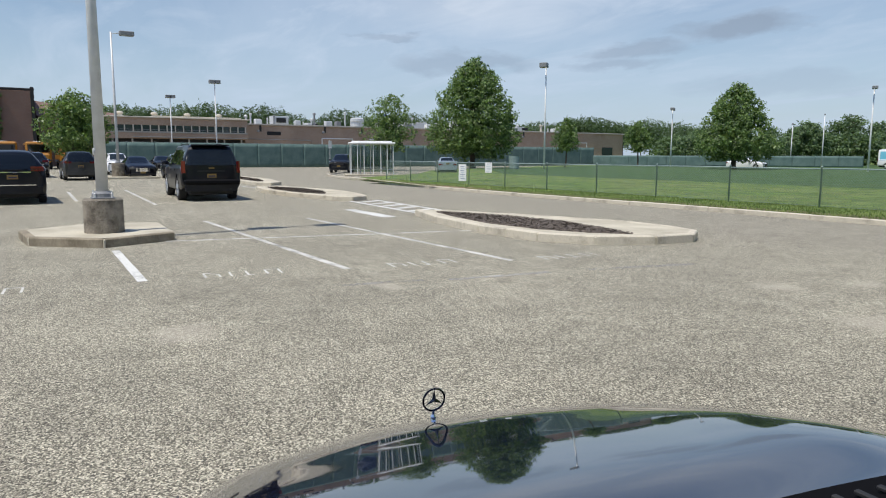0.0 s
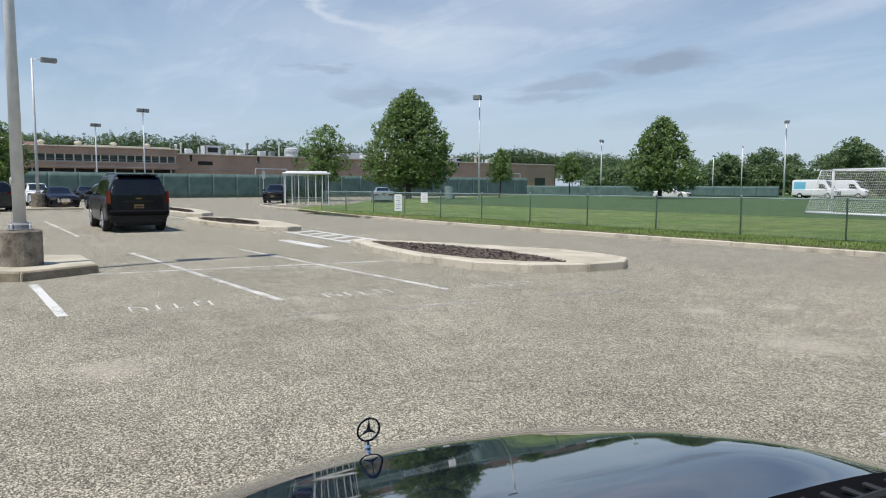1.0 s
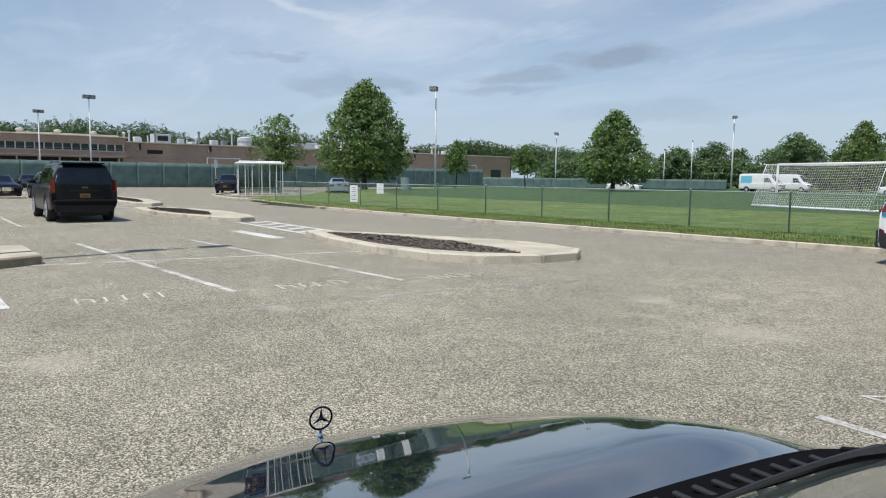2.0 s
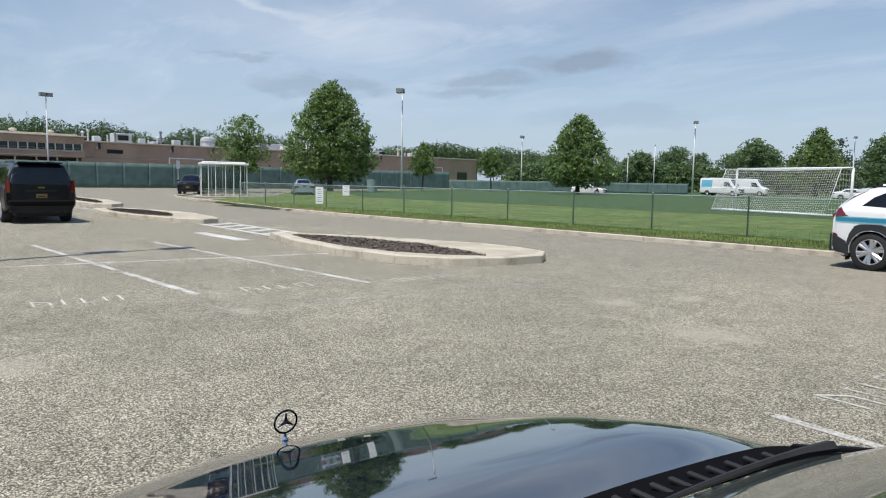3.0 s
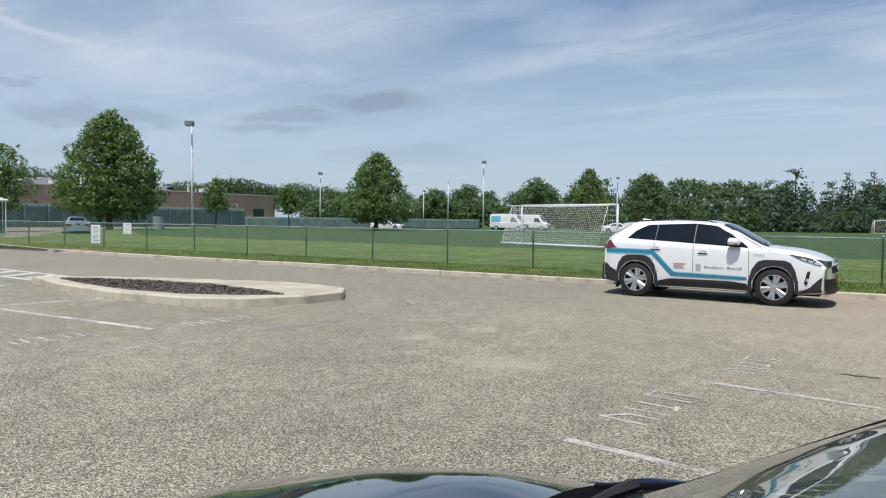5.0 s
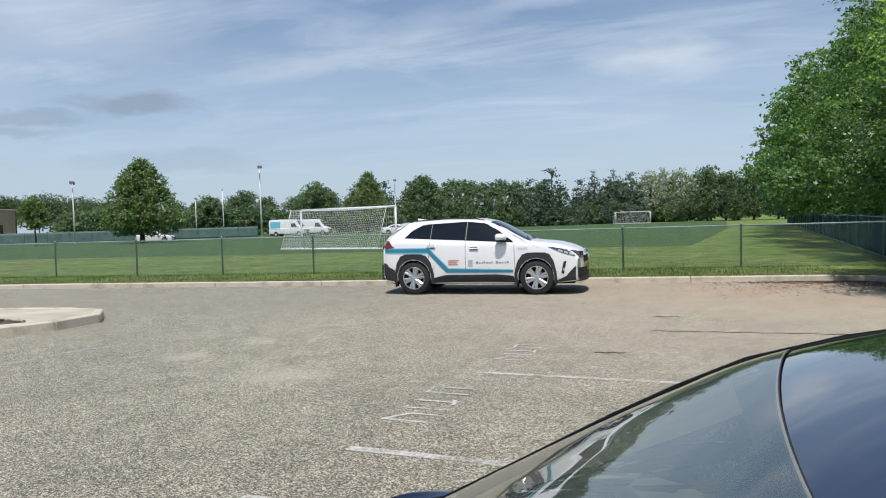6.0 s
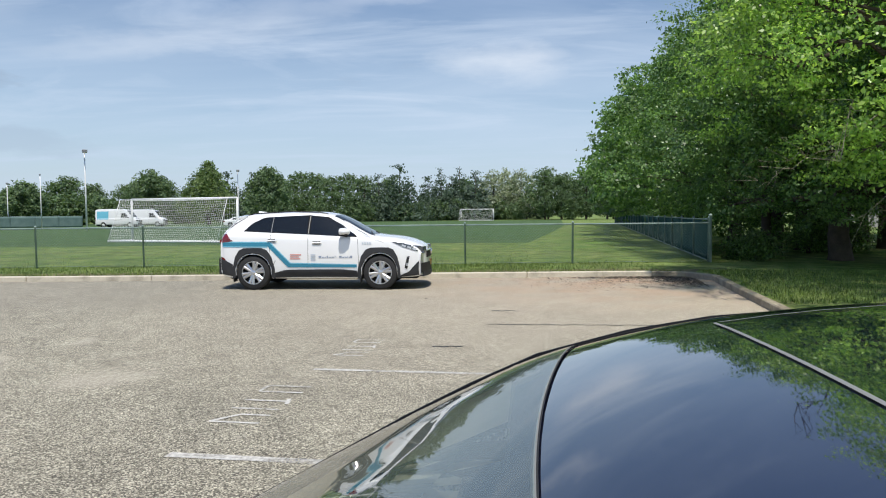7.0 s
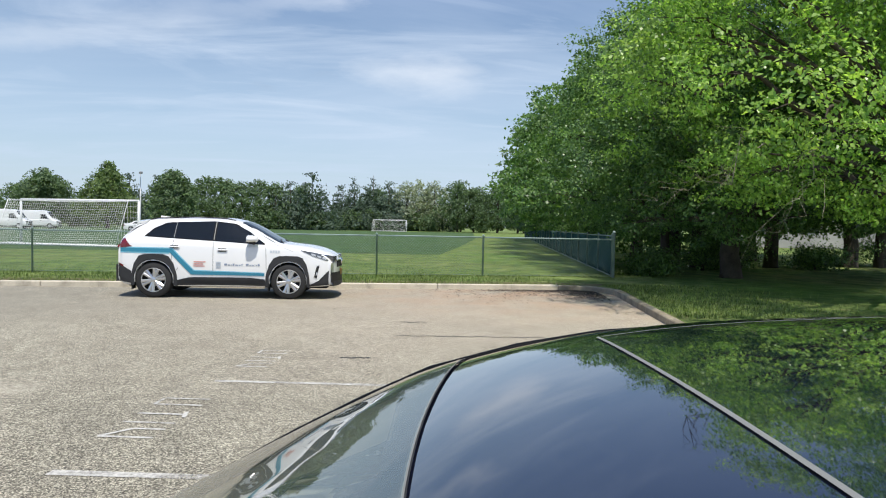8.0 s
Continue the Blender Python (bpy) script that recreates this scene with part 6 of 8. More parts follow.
# the white patrol car on the driving lane
RAV_TAIL = [(-2.14, 0.84, 0.36, 0.99, 1.06, 0.78, 0.0), (-2.09, 0.885, 0.32, 1.10, 1.19, 0.74, 0.005), (-2.00, 0.905, 0.28, 1.14, 1.285, 0.70, 0.01), (-1.88, 0.915, 0.26, 1.16, 1.39, 0.655, 0.015),
            (-1.75, 0.92, 0.25, 1.17, 1.495, 0.615, 0.02), (-1.62, 0.925, 0.25, 1.17, 1.555, 0.59, 0.025), (-1.36, 0.925, 0.24, 1.165, 1.592, 0.585, 0.03), (-1.00, 0.925, 0.24, 1.15, 1.612, 0.59, 0.03)]
RAV_CABIN = [(-0.40, 0.92, 0.24, 1.12, 1.618, 0.595, 0.03), (0.05, 0.92, 0.24, 1.105, 1.60, 0.595, 0.03), (0.30, 0.92, 0.24, 1.10, 1.555, 0.595, 0.03), (0.55, 0.92, 0.24, 1.095, 1.45, 0.61, 0.03), (0.90, 0.925, 0.24, 1.085, 1.255, 0.65, 0.03)]
RAV_NOSE = [(1.15, 0.925, 0.24, 1.075, 1.135, 0.72, 0.03), (1.30, 0.925, 0.24, 1.065, 1.108, 0.76, 0.03), (1.60, 0.925, 0.25, 1.035, 1.078, 0.765, 0.028), (1.90, 0.92, 0.26, 0.985, 1.026, 0.765, 0.022),
            (2.12, 0.905, 0.27, 0.915, 0.955, 0.75, 0.015), (2.24, 0.87, 0.28, 0.85, 0.89, 0.72, 0.01), (2.31, 0.83, 0.30, 0.75, 0.81, 0.68, 0.0)]


def angular_arch(skin, X, zc, r0, sign):
    """Wheel arch trim with the flattened, faceted outline of a crossover."""
    outer = [(0.475, -0.13), (0.465, 0.10), (0.40, 0.33), (0.30, 0.475), (0.19, 0.515), (0.0, 0.52), (-0.19, 0.515), (-0.30, 0.475), (-0.40, 0.33), (-0.465, 0.10), (-0.475, -0.13)]
    s = Shape()
    for k, (ox, oz) in enumerate(outer):
        a = math.atan2(oz, ox)
        ix, iz = r0 * math.cos(a), r0 * math.sin(a)
        for px, pz, off in ((ox, oz, -0.004), (ox * 0.985, oz * 0.985, 0.020), (ix * 1.03, iz * 1.03, 0.022), (ix, iz, 0.006), (ix, iz, -0.18)):
            xx, zz = X + px, max(zc + pz, 0.22)
            s.v.append((skin.bow(xx, 0.9), sign * (skin.side(xx, max(zz, 0.3)) + off), zz))
    for k in range(len(outer) - 1):
        for j in range(4):
            a = 5 * k + j
            q = (a, a + 1, a + 6, a + 5)
            s.f.append(q if sign > 0 else q[::-1])
    return s


def patrol_suv():
    car, skin = vehicle("suv", pose(-2.41, 15.56, 0, 0, 0, -4) @ Matrix.Scale(0.99, 4), RAV_TAIL + RAV_CABIN + RAV_NOSE, "white_paint", "white compact SUV with blue side stripe and dark cladding", "car", axles=(-1.345, 1.345), wheel_r=0.36,
                        windows=[([(-1.49, 1.245), (-0.97, 1.215)], [(-1.42, 1.345), (-1.24, 1.47), (-0.97, 1.525)]), ([(-0.945, 1.213), (-0.20, 1.172)], [(-0.945, 1.53), (-0.20, 1.545)]), ([(-0.14, 1.168), (0.80, 1.115)], [(-0.14, 1.545), (0.20, 1.505), (0.50, 1.375), (0.77, 1.16)])],
                        screen=((1.22, 0.70, 0.16), (0.36, 0.55, 0.10)), rear_screen=((-2.06, 0.62, 0.0), (-1.80, 0.53, 0.0)), lamps=(0.56, 0.76, 0.80, 0.87), seams=(((-0.17, 0.46), (-0.17, 1.13)), ((0.90, 0.46), (0.88, 1.06)), ((-1.00, 0.66), (-0.96, 1.17)), ((-0.95, 0.45), (-0.86, 0.62)), ((1.42, 0.98), (1.20, 1.06))),
                        handles=((-0.93, 1.035), (0.02, 0.985)), mirror=None, group="moving car", spokes=6, nose=0.17, front_grille=False, tail_lamps=(0.44, 0.84, 1.00, 1.06, 0.36), bumper=False, wheel_w=0.24, plate=None)
    for sgn in (1, -1):
        side = lambda lo, hi, off=0.008, nx=8, nz=3: skin.flank(lo, hi, sgn, off, nx, nz)
        # glazing surround with its bright lower moulding
        part("window_surround", side([(-1.56, 1.232), (-0.9, 1.197), (0.0, 1.150), (0.86, 1.098)], [(-1.40, 1.40), (-1.16, 1.522), (-0.2, 1.562), (0.24, 1.518), (0.84, 1.13)], 0.0035, 26, 8), M["trim_black"], car)
        # thin grey lines paint in the reflections along the door frames
        part("pillar_strip", side([(-0.178, 1.175), (-0.162, 1.174)], [(-0.178, 1.545), (-0.162, 1.545)], 0.0085, 1, 6), M["joint_grey"], car)
        part("pillar_strip", side([(-0.965, 1.22), (-0.953, 1.22)], [(-0.965, 1.525), (-0.953, 1.525)], 0.0085, 1, 6), M["lamp_head"], car)
        part("quarter_fin", side([(-1.97, 1.27), (-1.80, 1.41)], [(-1.92, 1.30), (-1.56, 1.52)], 0.006, 6, 2), M["trim_black"], car)
        # faceted arches, sill and bumpers in dark plastic
        for X in (-1.345, 1.345):
            part("arch_cladding", angular_arch(skin, X, 0.367, 0.405, sgn), M["cladding"], car, "dark grey wheel arch cladding")
        part("sill_cladding", side([(-0.92, 0.225), (0.90, 0.225)], [(-0.89, 0.36), (-0.62, 0.43), (0.55, 0.435), (0.87, 0.40)], 0.020, 14, 4), M["cladding"], car)
        part("sill_ridge", side([(-0.86, 0.345), (0.86, 0.345)], [(-0.80, 0.385), (0.80, 0.385)], 0.030, 10, 2), M["black_plastic"], car)
        part("bumper_corner", side([(-2.13, 0.34), (-1.80, 0.29)], [(-2.13, 0.70), (-1.98, 0.62), (-1.80, 0.54)], 0.016, 8, 4), M["cladding"], car)
        part("bumper_corner", side([(1.80, 0.265), (2.27, 0.30)], [(1.82, 0.30), (2.06, 0.39), (2.29, 0.60)], 0.014, 8, 4), M["cladding"], car)
        part("bumper_vent", side([(1.93, 0.46), (2.00, 0.43)], [(2.00, 0.69), (2.07, 0.70)], 0.010, 3, 4), M["black_plastic"], car)
        part("fog_lamp", side([(1.975, 0.50), (2.02, 0.50)], [(1.985, 0.56), (2.03, 0.56)], 0.014, 2, 2), M["headlight"], car)
        hl = part("swept_headlight", side([(1.63, 0.988), (1.88, 0.895), (2.25, 0.795)], [(1.60, 1.003), (1.90, 0.968), (2.29, 0.885)], 0.010, 12, 4), M["lamp_smoke"], car, "slim smoked headlight")
        for a, b in ((1.86, 1.97), (2.01, 2.11), (2.14, 2.22)):
            part("lamp_reflector", side([(a, 0.975 - 0.26 * (a - 1.60)), (b, 0.975 - 0.26 * (b - 1.60))], [(a, 1.015 - 0.26 * (a - 1.60)), (b, 1.015 - 0.26 * (b - 1.60))], 0.015, 3, 2), M["headlight"], hl)
        part("tail_light", side([(-2.12, 1.045), (-1.84, 1.05)], [(-2.075, 1.175), (-1.97, 1.19), (-1.86, 1.07)], 0.013, 6, 4), M["taillight"], car, "dark red wrap-around tail light")
        part("mud_flap", Shape().box((-1.77, sgn * 0.80, 0.27), (0.02, 0.2, 0.2), 0.006), M["rubber"], car)
        part("mud_flap", Shape().box((0.93, sgn * 0.80, 0.25), (0.02, 0.2, 0.2), 0.006), M["rubber"], car)
        part("tail_reflector", side([(-2.10, 0.66), (-2.00, 0.62)], [(-2.10, 0.70), (-2.00, 0.66)], 0.018, 2, 1), M["taillight"], car)
        # mirror: white shell over a black foot
        y = skin.side(0.62, 1.14)
        mm = part("mirror", Shape().turned([(0.02, 0.135), (0.07, 0.115), (0.098, 0.03), (0.10, -0.05), (0.085, -0.075)], (0, 0, 0), 16, "x"), M["white_paint"], car, smooth=True, m=pose(0.60, sgn * (y + 0.14), 1.215) @ Matrix.Diagonal((1.05, 1.3, 0.78, 1)))
        part("mirror_foot", Shape().tube([(0.03, -sgn * 0.13, -0.13), (0.02, -sgn * 0.05, -0.09), (0.0, 0, -0.03)], [0.035, 0.04, 0.05], 8), M["black_plastic"], mm)
        part("mirror_base", Shape().box((0.0, 0, -0.075), (0.19, 0.13, 0.05), 0.02), M["black_plastic"], mm)
        # roof rail and door rubbing line
        part("roof_rail", Shape().tube([(X, sgn * 0.50, skin.top(X, 0.50) + h) for X, h in ((-1.55, 0.0), (-1.42, 0.022), (-0.6, 0.028), (0.0, 0.022), (0.18, 0.0))], 0.012, 6), M["black_plastic"], car, smooth=True)
        # the vinyl stripe: along the tail, slanting down, and along the doors
        for lo, hi, n in (([(-2.08, 0.925), (-1.02, 0.915)], [(-2.08, 1.0), (-0.985, 0.995)], 12), ([(-1.02, 0.915), (-0.60, 0.478)], [(-0.985, 0.995), (-0.55, 0.555)], 8), ([(-0.60, 0.478), (0.86, 0.470)], [(-0.55, 0.555), (0.86, 0.525)], 12)):
            part("stripe", side(lo, hi, 0.0075, n, 2), M["stripe_blue"], car, "blue side stripe")
        part("stripe_edge", side([(-2.08, 1.002), (-0.985, 0.997), (-0.55, 0.557), (0.86, 0.527)], [(-2.08, 1.020), (-0.975, 1.014), (-0.54, 0.574), (0.86, 0.538)], 0.0075, 18, 1), M["stripe_pale"], car, "pale blue stripe edge")
        part("stripe_edge", side([(-2.08, 0.905), (-1.03, 0.895)], [(-2.08, 0.923), (-1.02, 0.913)], 0.0075, 10, 1), M["stripe_pale"], car, "pale blue stripe edge")
        for i, (a, b) in enumerate(((0.06, 0.115), (0.13, 0.17), (0.185, 0.21), (0.225, 0.26), (0.275, 0.33), (0.345, 0.38), (0.395, 0.405), (0.42, 0.43), (0.49, 0.545), (0.56, 0.60), (0.615, 0.65), (0.665, 0.675), (0.69, 0.71), (0.725, 0.765))):
            up = 0.018 * (i in (0, 3, 6, 7, 8, 11, 13))
            part("text_bar", side([(a, 0.672), (b, 0.672)], [(a, 0.694 + up), (b, 0.694 + up)], 0.0075, 1, 1), M["mark_navy"], car)
        for i, b in enumerate((-0.33, -0.36, -0.31)):
            part("text_bar", side([(-0.55, 0.645 + 0.042 * i), (b, 0.645 + 0.042 * i)], [(-0.55, 0.665 + 0.042 * i), (b, 0.665 + 0.042 * i)], 0.0075, 2, 1), M["mark_red"], car)
        for i in range(4):
            part("logo_bar", side([(-0.11, 0.615 + 0.036 * i), (-0.01, 0.615 + 0.036 * i)], [(-0.11, 0.637 + 0.036 * i), (-0.01, 0.637 + 0.036 * i)], 0.0075, 2, 1), M["mark_grey"], car)
            part("text_bar", side([(0.97 + 0.052 * i, 0.945), (1.005 + 0.052 * i, 0.945)], [(0.97 + 0.052 * i, 0.99), (1.005 + 0.052 * i, 0.99)], 0.0075, 1, 1), M["mark_grey"], car)
    # nose: dark upper grille in a white frame, lower intake, skid plate and plate
    part("grille", skin.end(-0.50, 0.50, 0.655, 0.80, True, 0.014, 10, -0.04), M["black_plastic"], car)
    part("grille_bar", skin.end(-0.54, 0.54, 0.795, 0.825, True, 0.024, 10, -0.04), M["chrome"], car)
    part("lower_grille", skin.end(-0.80, 0.80, 0.35, 0.55, True, 0.012, 12), M["black_plastic"], car)
    part("skid_plate", skin.end(-0.74, 0.74, 0.27, 0.36, True, 0.024, 12), M["cladding"], car)
    part("badge", Shape().turned([(0.062, 0.0), (0.058, 0.022), (0.03, 0.026)], (2.325, 0, 0.765), 18, "x"), M["chrome"], car)
    part("number_plate", skin.end(-0.15, 0.15, 0.47, 0.60, True, 0.026, 2), M["plate_gold"], car)
    part("rear_bumper", skin.end(-0.78, 0.78, 0.32, 0.66, False, 0.05, 12), M["cladding"], car)
    rp = part("number_plate", skin.end(-0.15, 0.15, 0.84, 0.97, False, 0.02, 2), M["plate_gold"], car)
    part("plate_bar", skin.end(-0.11, 0.11, 0.885, 0.925, False, 0.026, 2), M["plate_bar"], rp)
    part("tailgate_bar", skin.end(-0.44, 0.44, 1.06, 1.10, False, 0.016, 8), M["chrome"], car)
    # spoiler lip over the tail glass, shark fin
    sp = Shape()
    for i in range(13):
        y = 0.60 * (2 * i / 12 - 1)
        k = 0.05 * (abs(y) / 0.6) ** 3
        z = 1.588 - 0.045 * (abs(y) / 0.6) ** 2
        sp.v += [(-1.55, y, z + 0.016), (-1.82 + k, y, z - 0.022), (-1.825 + k, y, z - 0.042), (-1.60, y, z - 0.05)]
    sp.f = [(4 * i + j, 4 * i + 4 + j, 4 * i + 4 + (j + 1) % 4, 4 * i + (j + 1) % 4) for i in range(12) for j in range(4)] + [(0, 1, 2, 3), (51, 50, 49, 48)]
    part("roof_spoiler", sp, M["white_paint"], car)
    part("roof_fin", Shape().add([(-1.50, 0.03, 1.61), (-1.50, -0.03, 1.61), (-1.26, 0, 1.63), (-1.50, 0, 1.662)], [(0, 1, 3), (1, 2, 3), (2, 0, 3), (0, 2, 1)]), M["white_paint"], car)
    for y in (-0.66, -0.05):
        part("wiper", Shape().tube([(1.20, y, skin.top(1.20, y) + 0.012), (1.10, y + 0.25, skin.top(1.10, y + 0.25) + 0.014), (1.06, y + 0.5, skin.top(1.06, y + 0.5) + 0.014)], 0.008, 5), M["rubber"], car)
    return car


patrol_suv()


def parked(name, x, y, turn, stations, args, paint, label, scale=(1, 1, 1), category="car", **more):
    st = [(s[0] * scale[0], s[1] * scale[1], s[2], s[3] * scale[2], s[4] * scale[2], s[5] * scale[1], s[6]) for s in stations]
    a = dict(args)
    a.update(more)
    for key in ("windows", "seams"):
        a[key] = [tuple([(px * scale[0], pz * scale[2]) for px, pz in line] for line in w) if key == "windows" else tuple((px * scale[0], pz * scale[2]) for px, pz in w) for w in a[key]]
    return vehicle(name, pose(x, y, 0, 0, 0, turn), st, paint, label, category, **a)


sub, sub_skin = parked("suv", -27.1, 6.1, 175.5, BIG, BIG_ARGS, "navy_paint", "large black SUV parked with its tail to the aisle", (0.97, 0.98, 1.0))
tail_glass(sub, sub_skin, 1.22, 1.74, 0.84, 0.70, -2.80, -2.69)
part("roof_spoiler", Shape().box((-2.58, 0, 1.90), (0.30, 1.25, 0.045), 0.02), M["navy_paint"], sub)
part("tailgate_badge", sub_skin.end(-0.09, 0.09, 1.10, 1.15, False, 0.024), M["plate_gold"], sub)
part("step_bumper", Shape().box((-2.80, 0, 0.66), (0.20, 1.84, 0.17), 0.05), M["trim_black"], sub)
part("exhaust", Shape().tube([(-2.3, -0.55, 0.40), (-2.78, -0.62, 0.40)], 0.04, 8), M["rubber"], sub)
part("tailgate_trim", sub_skin.end(-0.45, 0.45, 1.0, 1.05, False, 0.02), M["black_plastic"], sub)
rog, rog_skin = parked("suv", -27.6, 0.1, 180, SUV, SUV_ARGS, "navy_paint", "dark blue compact SUV with a chrome tailgate strip", rails=True)
tail_glass(rog, rog_skin, 1.10, 1.54, 0.74, 0.60, -2.30, -2.08)
part("tailgate_strip", rog_skin.end(-0.62, 0.62, 0.60, 0.63, False, 0.035), M["chrome"], rog)
part("tailgate_strip", rog_skin.end(-0.5, 0.5, 1.0, 1.03, False, 0.02), M["chrome"], rog)
parked("suv", -56.5, 1.6, 180, SUV, SUV_ARGS, "black_paint", "black SUV in the far parking row", (1.0, 1.0, 1.02))
s3, s3_skin = parked("suv", -49.9, 3.85, 180, SUV, SUV_ARGS, "grey_paint", "dark grey SUV in the far parking row", (1.02, 1.02, 1.04))
tail_glass(s3, s3_skin, 1.14, 1.58, 0.76, 0.64, -2.35, -2.12)
parked("sedan", -52.4, 7.7, 0, SEDAN, SEDAN_ARGS, "navy_paint", "dark blue sedan facing the aisle with chrome grille", (1.02, 1.02, 1.0), grille="chrome")
parked("suv", -62.0, 7.6, 0, SUV, SUV_ARGS, "white_paint", "white SUV parked in the far row")
parked("sedan", -75.0, 13.4, 0, SEDAN, SEDAN_ARGS, "navy_paint", "dark sedan parked near the green fence")
parked("suv", -49.0, 9.9, 180, SUV, SUV_ARGS, "black_paint", "black SUV beside the dark sedan", (1.0, 1.0, 0.98))
parked("suv", -61.0, 26.9, -32, SUV, SUV_ARGS, "navy_paint", "dark blue SUV standing by the bus shelter")
# vehicles behind the field
parked("sedan", -54.6, 34.4, 152, SEDAN, SEDAN_ARGS, "silver_paint", "pale blue grey car parked under the large tree")
VAN = [(-2.9, 0.92, 0.45, 1.2, 2.35, 0.80, 0.01), (-2.8, 0.98, 0.42, 1.25, 2.45, 0.82, 0.03), (-1.0, 1.0, 0.40, 1.28, 2.5, 0.84, 0.04), (1.0, 1.0, 0.40, 1.28, 2.48, 0.83, 0.04), (1.5, 1.0, 0.40, 1.27, 2.25, 0.80, 0.03), (2.0, 1.0, 0.40, 1.25, 1.65, 0.80, 0.03), (2.3, 0.98, 0.4, 1.18, 1.30, 0.80, 0.02), (2.8, 0.94, 0.4, 1.0, 1.10, 0.76, 0.01), (2.95, 0.88, 0.4, 0.8, 0.95, 0.7, 0.0)]
VAN_ARGS = dict(axles=(-1.7, 1.9), wheel_r=0.36, windows=[([(0.7, 1.35), (1.75, 1.33)], [(0.7, 1.95), (1.3, 1.95), (1.7, 1.4)])], screen=((2.2, 0.78, 0.1), (1.5, 0.72, 0.08)), rear_screen=((-2.88, 0.6, 0.0), (-2.84, 0.6, 0.0)), lamps=(0.6, 0.88, 0.85, 1.0), seams=(((0.6, 0.5), (0.6, 2.2)),), handles=((0.75, 1.1),), mirror=(1.7, 1.5), tail_lamps=(0.75, 0.92, 0.9, 1.3, 0.1))
van, van_skin = vehicle("van", pose(-44.0, 96.0, 0.1, 0, 0, 0), VAN, "white_paint", "white high-roofed van with pale blue markings", "van", **VAN_ARGS)
part("side_marking", van_skin.flank([(-2.6, 1.1), (-1.0, 1.1)], [(-2.6, 2.2), (-1.0, 2.2)], -1, 0.008), M["stripe_pale"], van)
van2, van2_skin = vehicle("van", pose(-43.2, 103.0, 0.1, 0, 0, 2), VAN, "white_paint", "white van parked behind another van", "van", **VAN_ARGS)
for x, y, turn, paint, stations, args, label in ((-56.5, 82.0, 15, "white_paint", SEDAN, SEDAN_ARGS, "white car parked under a conical tree"), (-27.6, 97.5, 5, "white_paint", SEDAN, SEDAN_ARGS, "white sedan parked behind the football goal")):
    parked("sedan" if stations is SEDAN else "suv", x, y, turn, stations, args, paint, label)

# ---- the dark saloon beside which the camera stands ----
MERC_TAIL = [(-2.86, 0.78, 0.34, 0.82, 0.9, 0.62, 0), (-2.72, 0.86, 0.28, 0.92, 1, 0.66, 0.01), (-2.35, 0.89, 0.22, 0.96, 1.06, 0.66, 0.02), (-2.1, 0.9, 0.2, 0.96, 1.157, 0.63, 0.025),
             (-1.7, 0.905, 0.2, 0.955, 1.347, 0.63, 0.03), (-1.3, 0.905, 0.2, 0.95, 1.423, 0.65, 0.028), (-0.9, 0.905, 0.2, 0.945, 1.431, 0.66, 0.025)]
MERC_SCREEN = [(-0.6, 0.905, 0.2, 0.94, 1.419, 0.66, 0.025), (-0.45, 0.905, 0.2, 0.94, 1.403, 0.66, 0.026), (-0.33, 0.905, 0.2, 0.935, 1.379, 0.66, 0.028), (-0.2, 0.905, 0.2, 0.935, 1.341, 0.66, 0.03),
               (-0.1, 0.905, 0.2, 0.93, 1.294, 0.66, 0.034), (0, 0.905, 0.2, 0.98, 1.241, 0.662, 0.038), (0.16, 0.905, 0.2, 0.985, 1.151, 0.668, 0.04), (0.3, 0.905, 0.2, 0.985, 1.071, 0.68, 0.04),
               (0.45, 0.905, 0.2, 0.968, 1.006, 0.765, 0.022)]
MERC_BONNET = [(0.56, 0.905, 0.2, 0.918, 0.990, 0.868, 0.002), (0.78, 0.905, 0.2, 0.845, 0.969, 0.865, 0.001), (1.04, 0.9, 0.2, 0.795, 0.922, 0.852, 0.003), (1.3, 0.885, 0.2, 0.75, 0.861, 0.826, 0.008),
               (1.5, 0.865, 0.2, 0.7, 0.802, 0.785, 0.026), (1.62, 0.85, 0.2, 0.66, 0.739, 0.74, 0.055), (1.7, 0.835, 0.2, 0.62, 0.696, 0.69, 0.068), (1.78, 0.81, 0.2, 0.575, 0.65, 0.64, 0.065),
               (1.86, 0.78, 0.2, 0.56, 0.59, 0.55, 0.04), (1.92, 0.72, 0.24, 0.48, 0.52, 0.48, 0.02)]
MERC = MERC_TAIL + MERC_SCREEN + MERC_BONNET


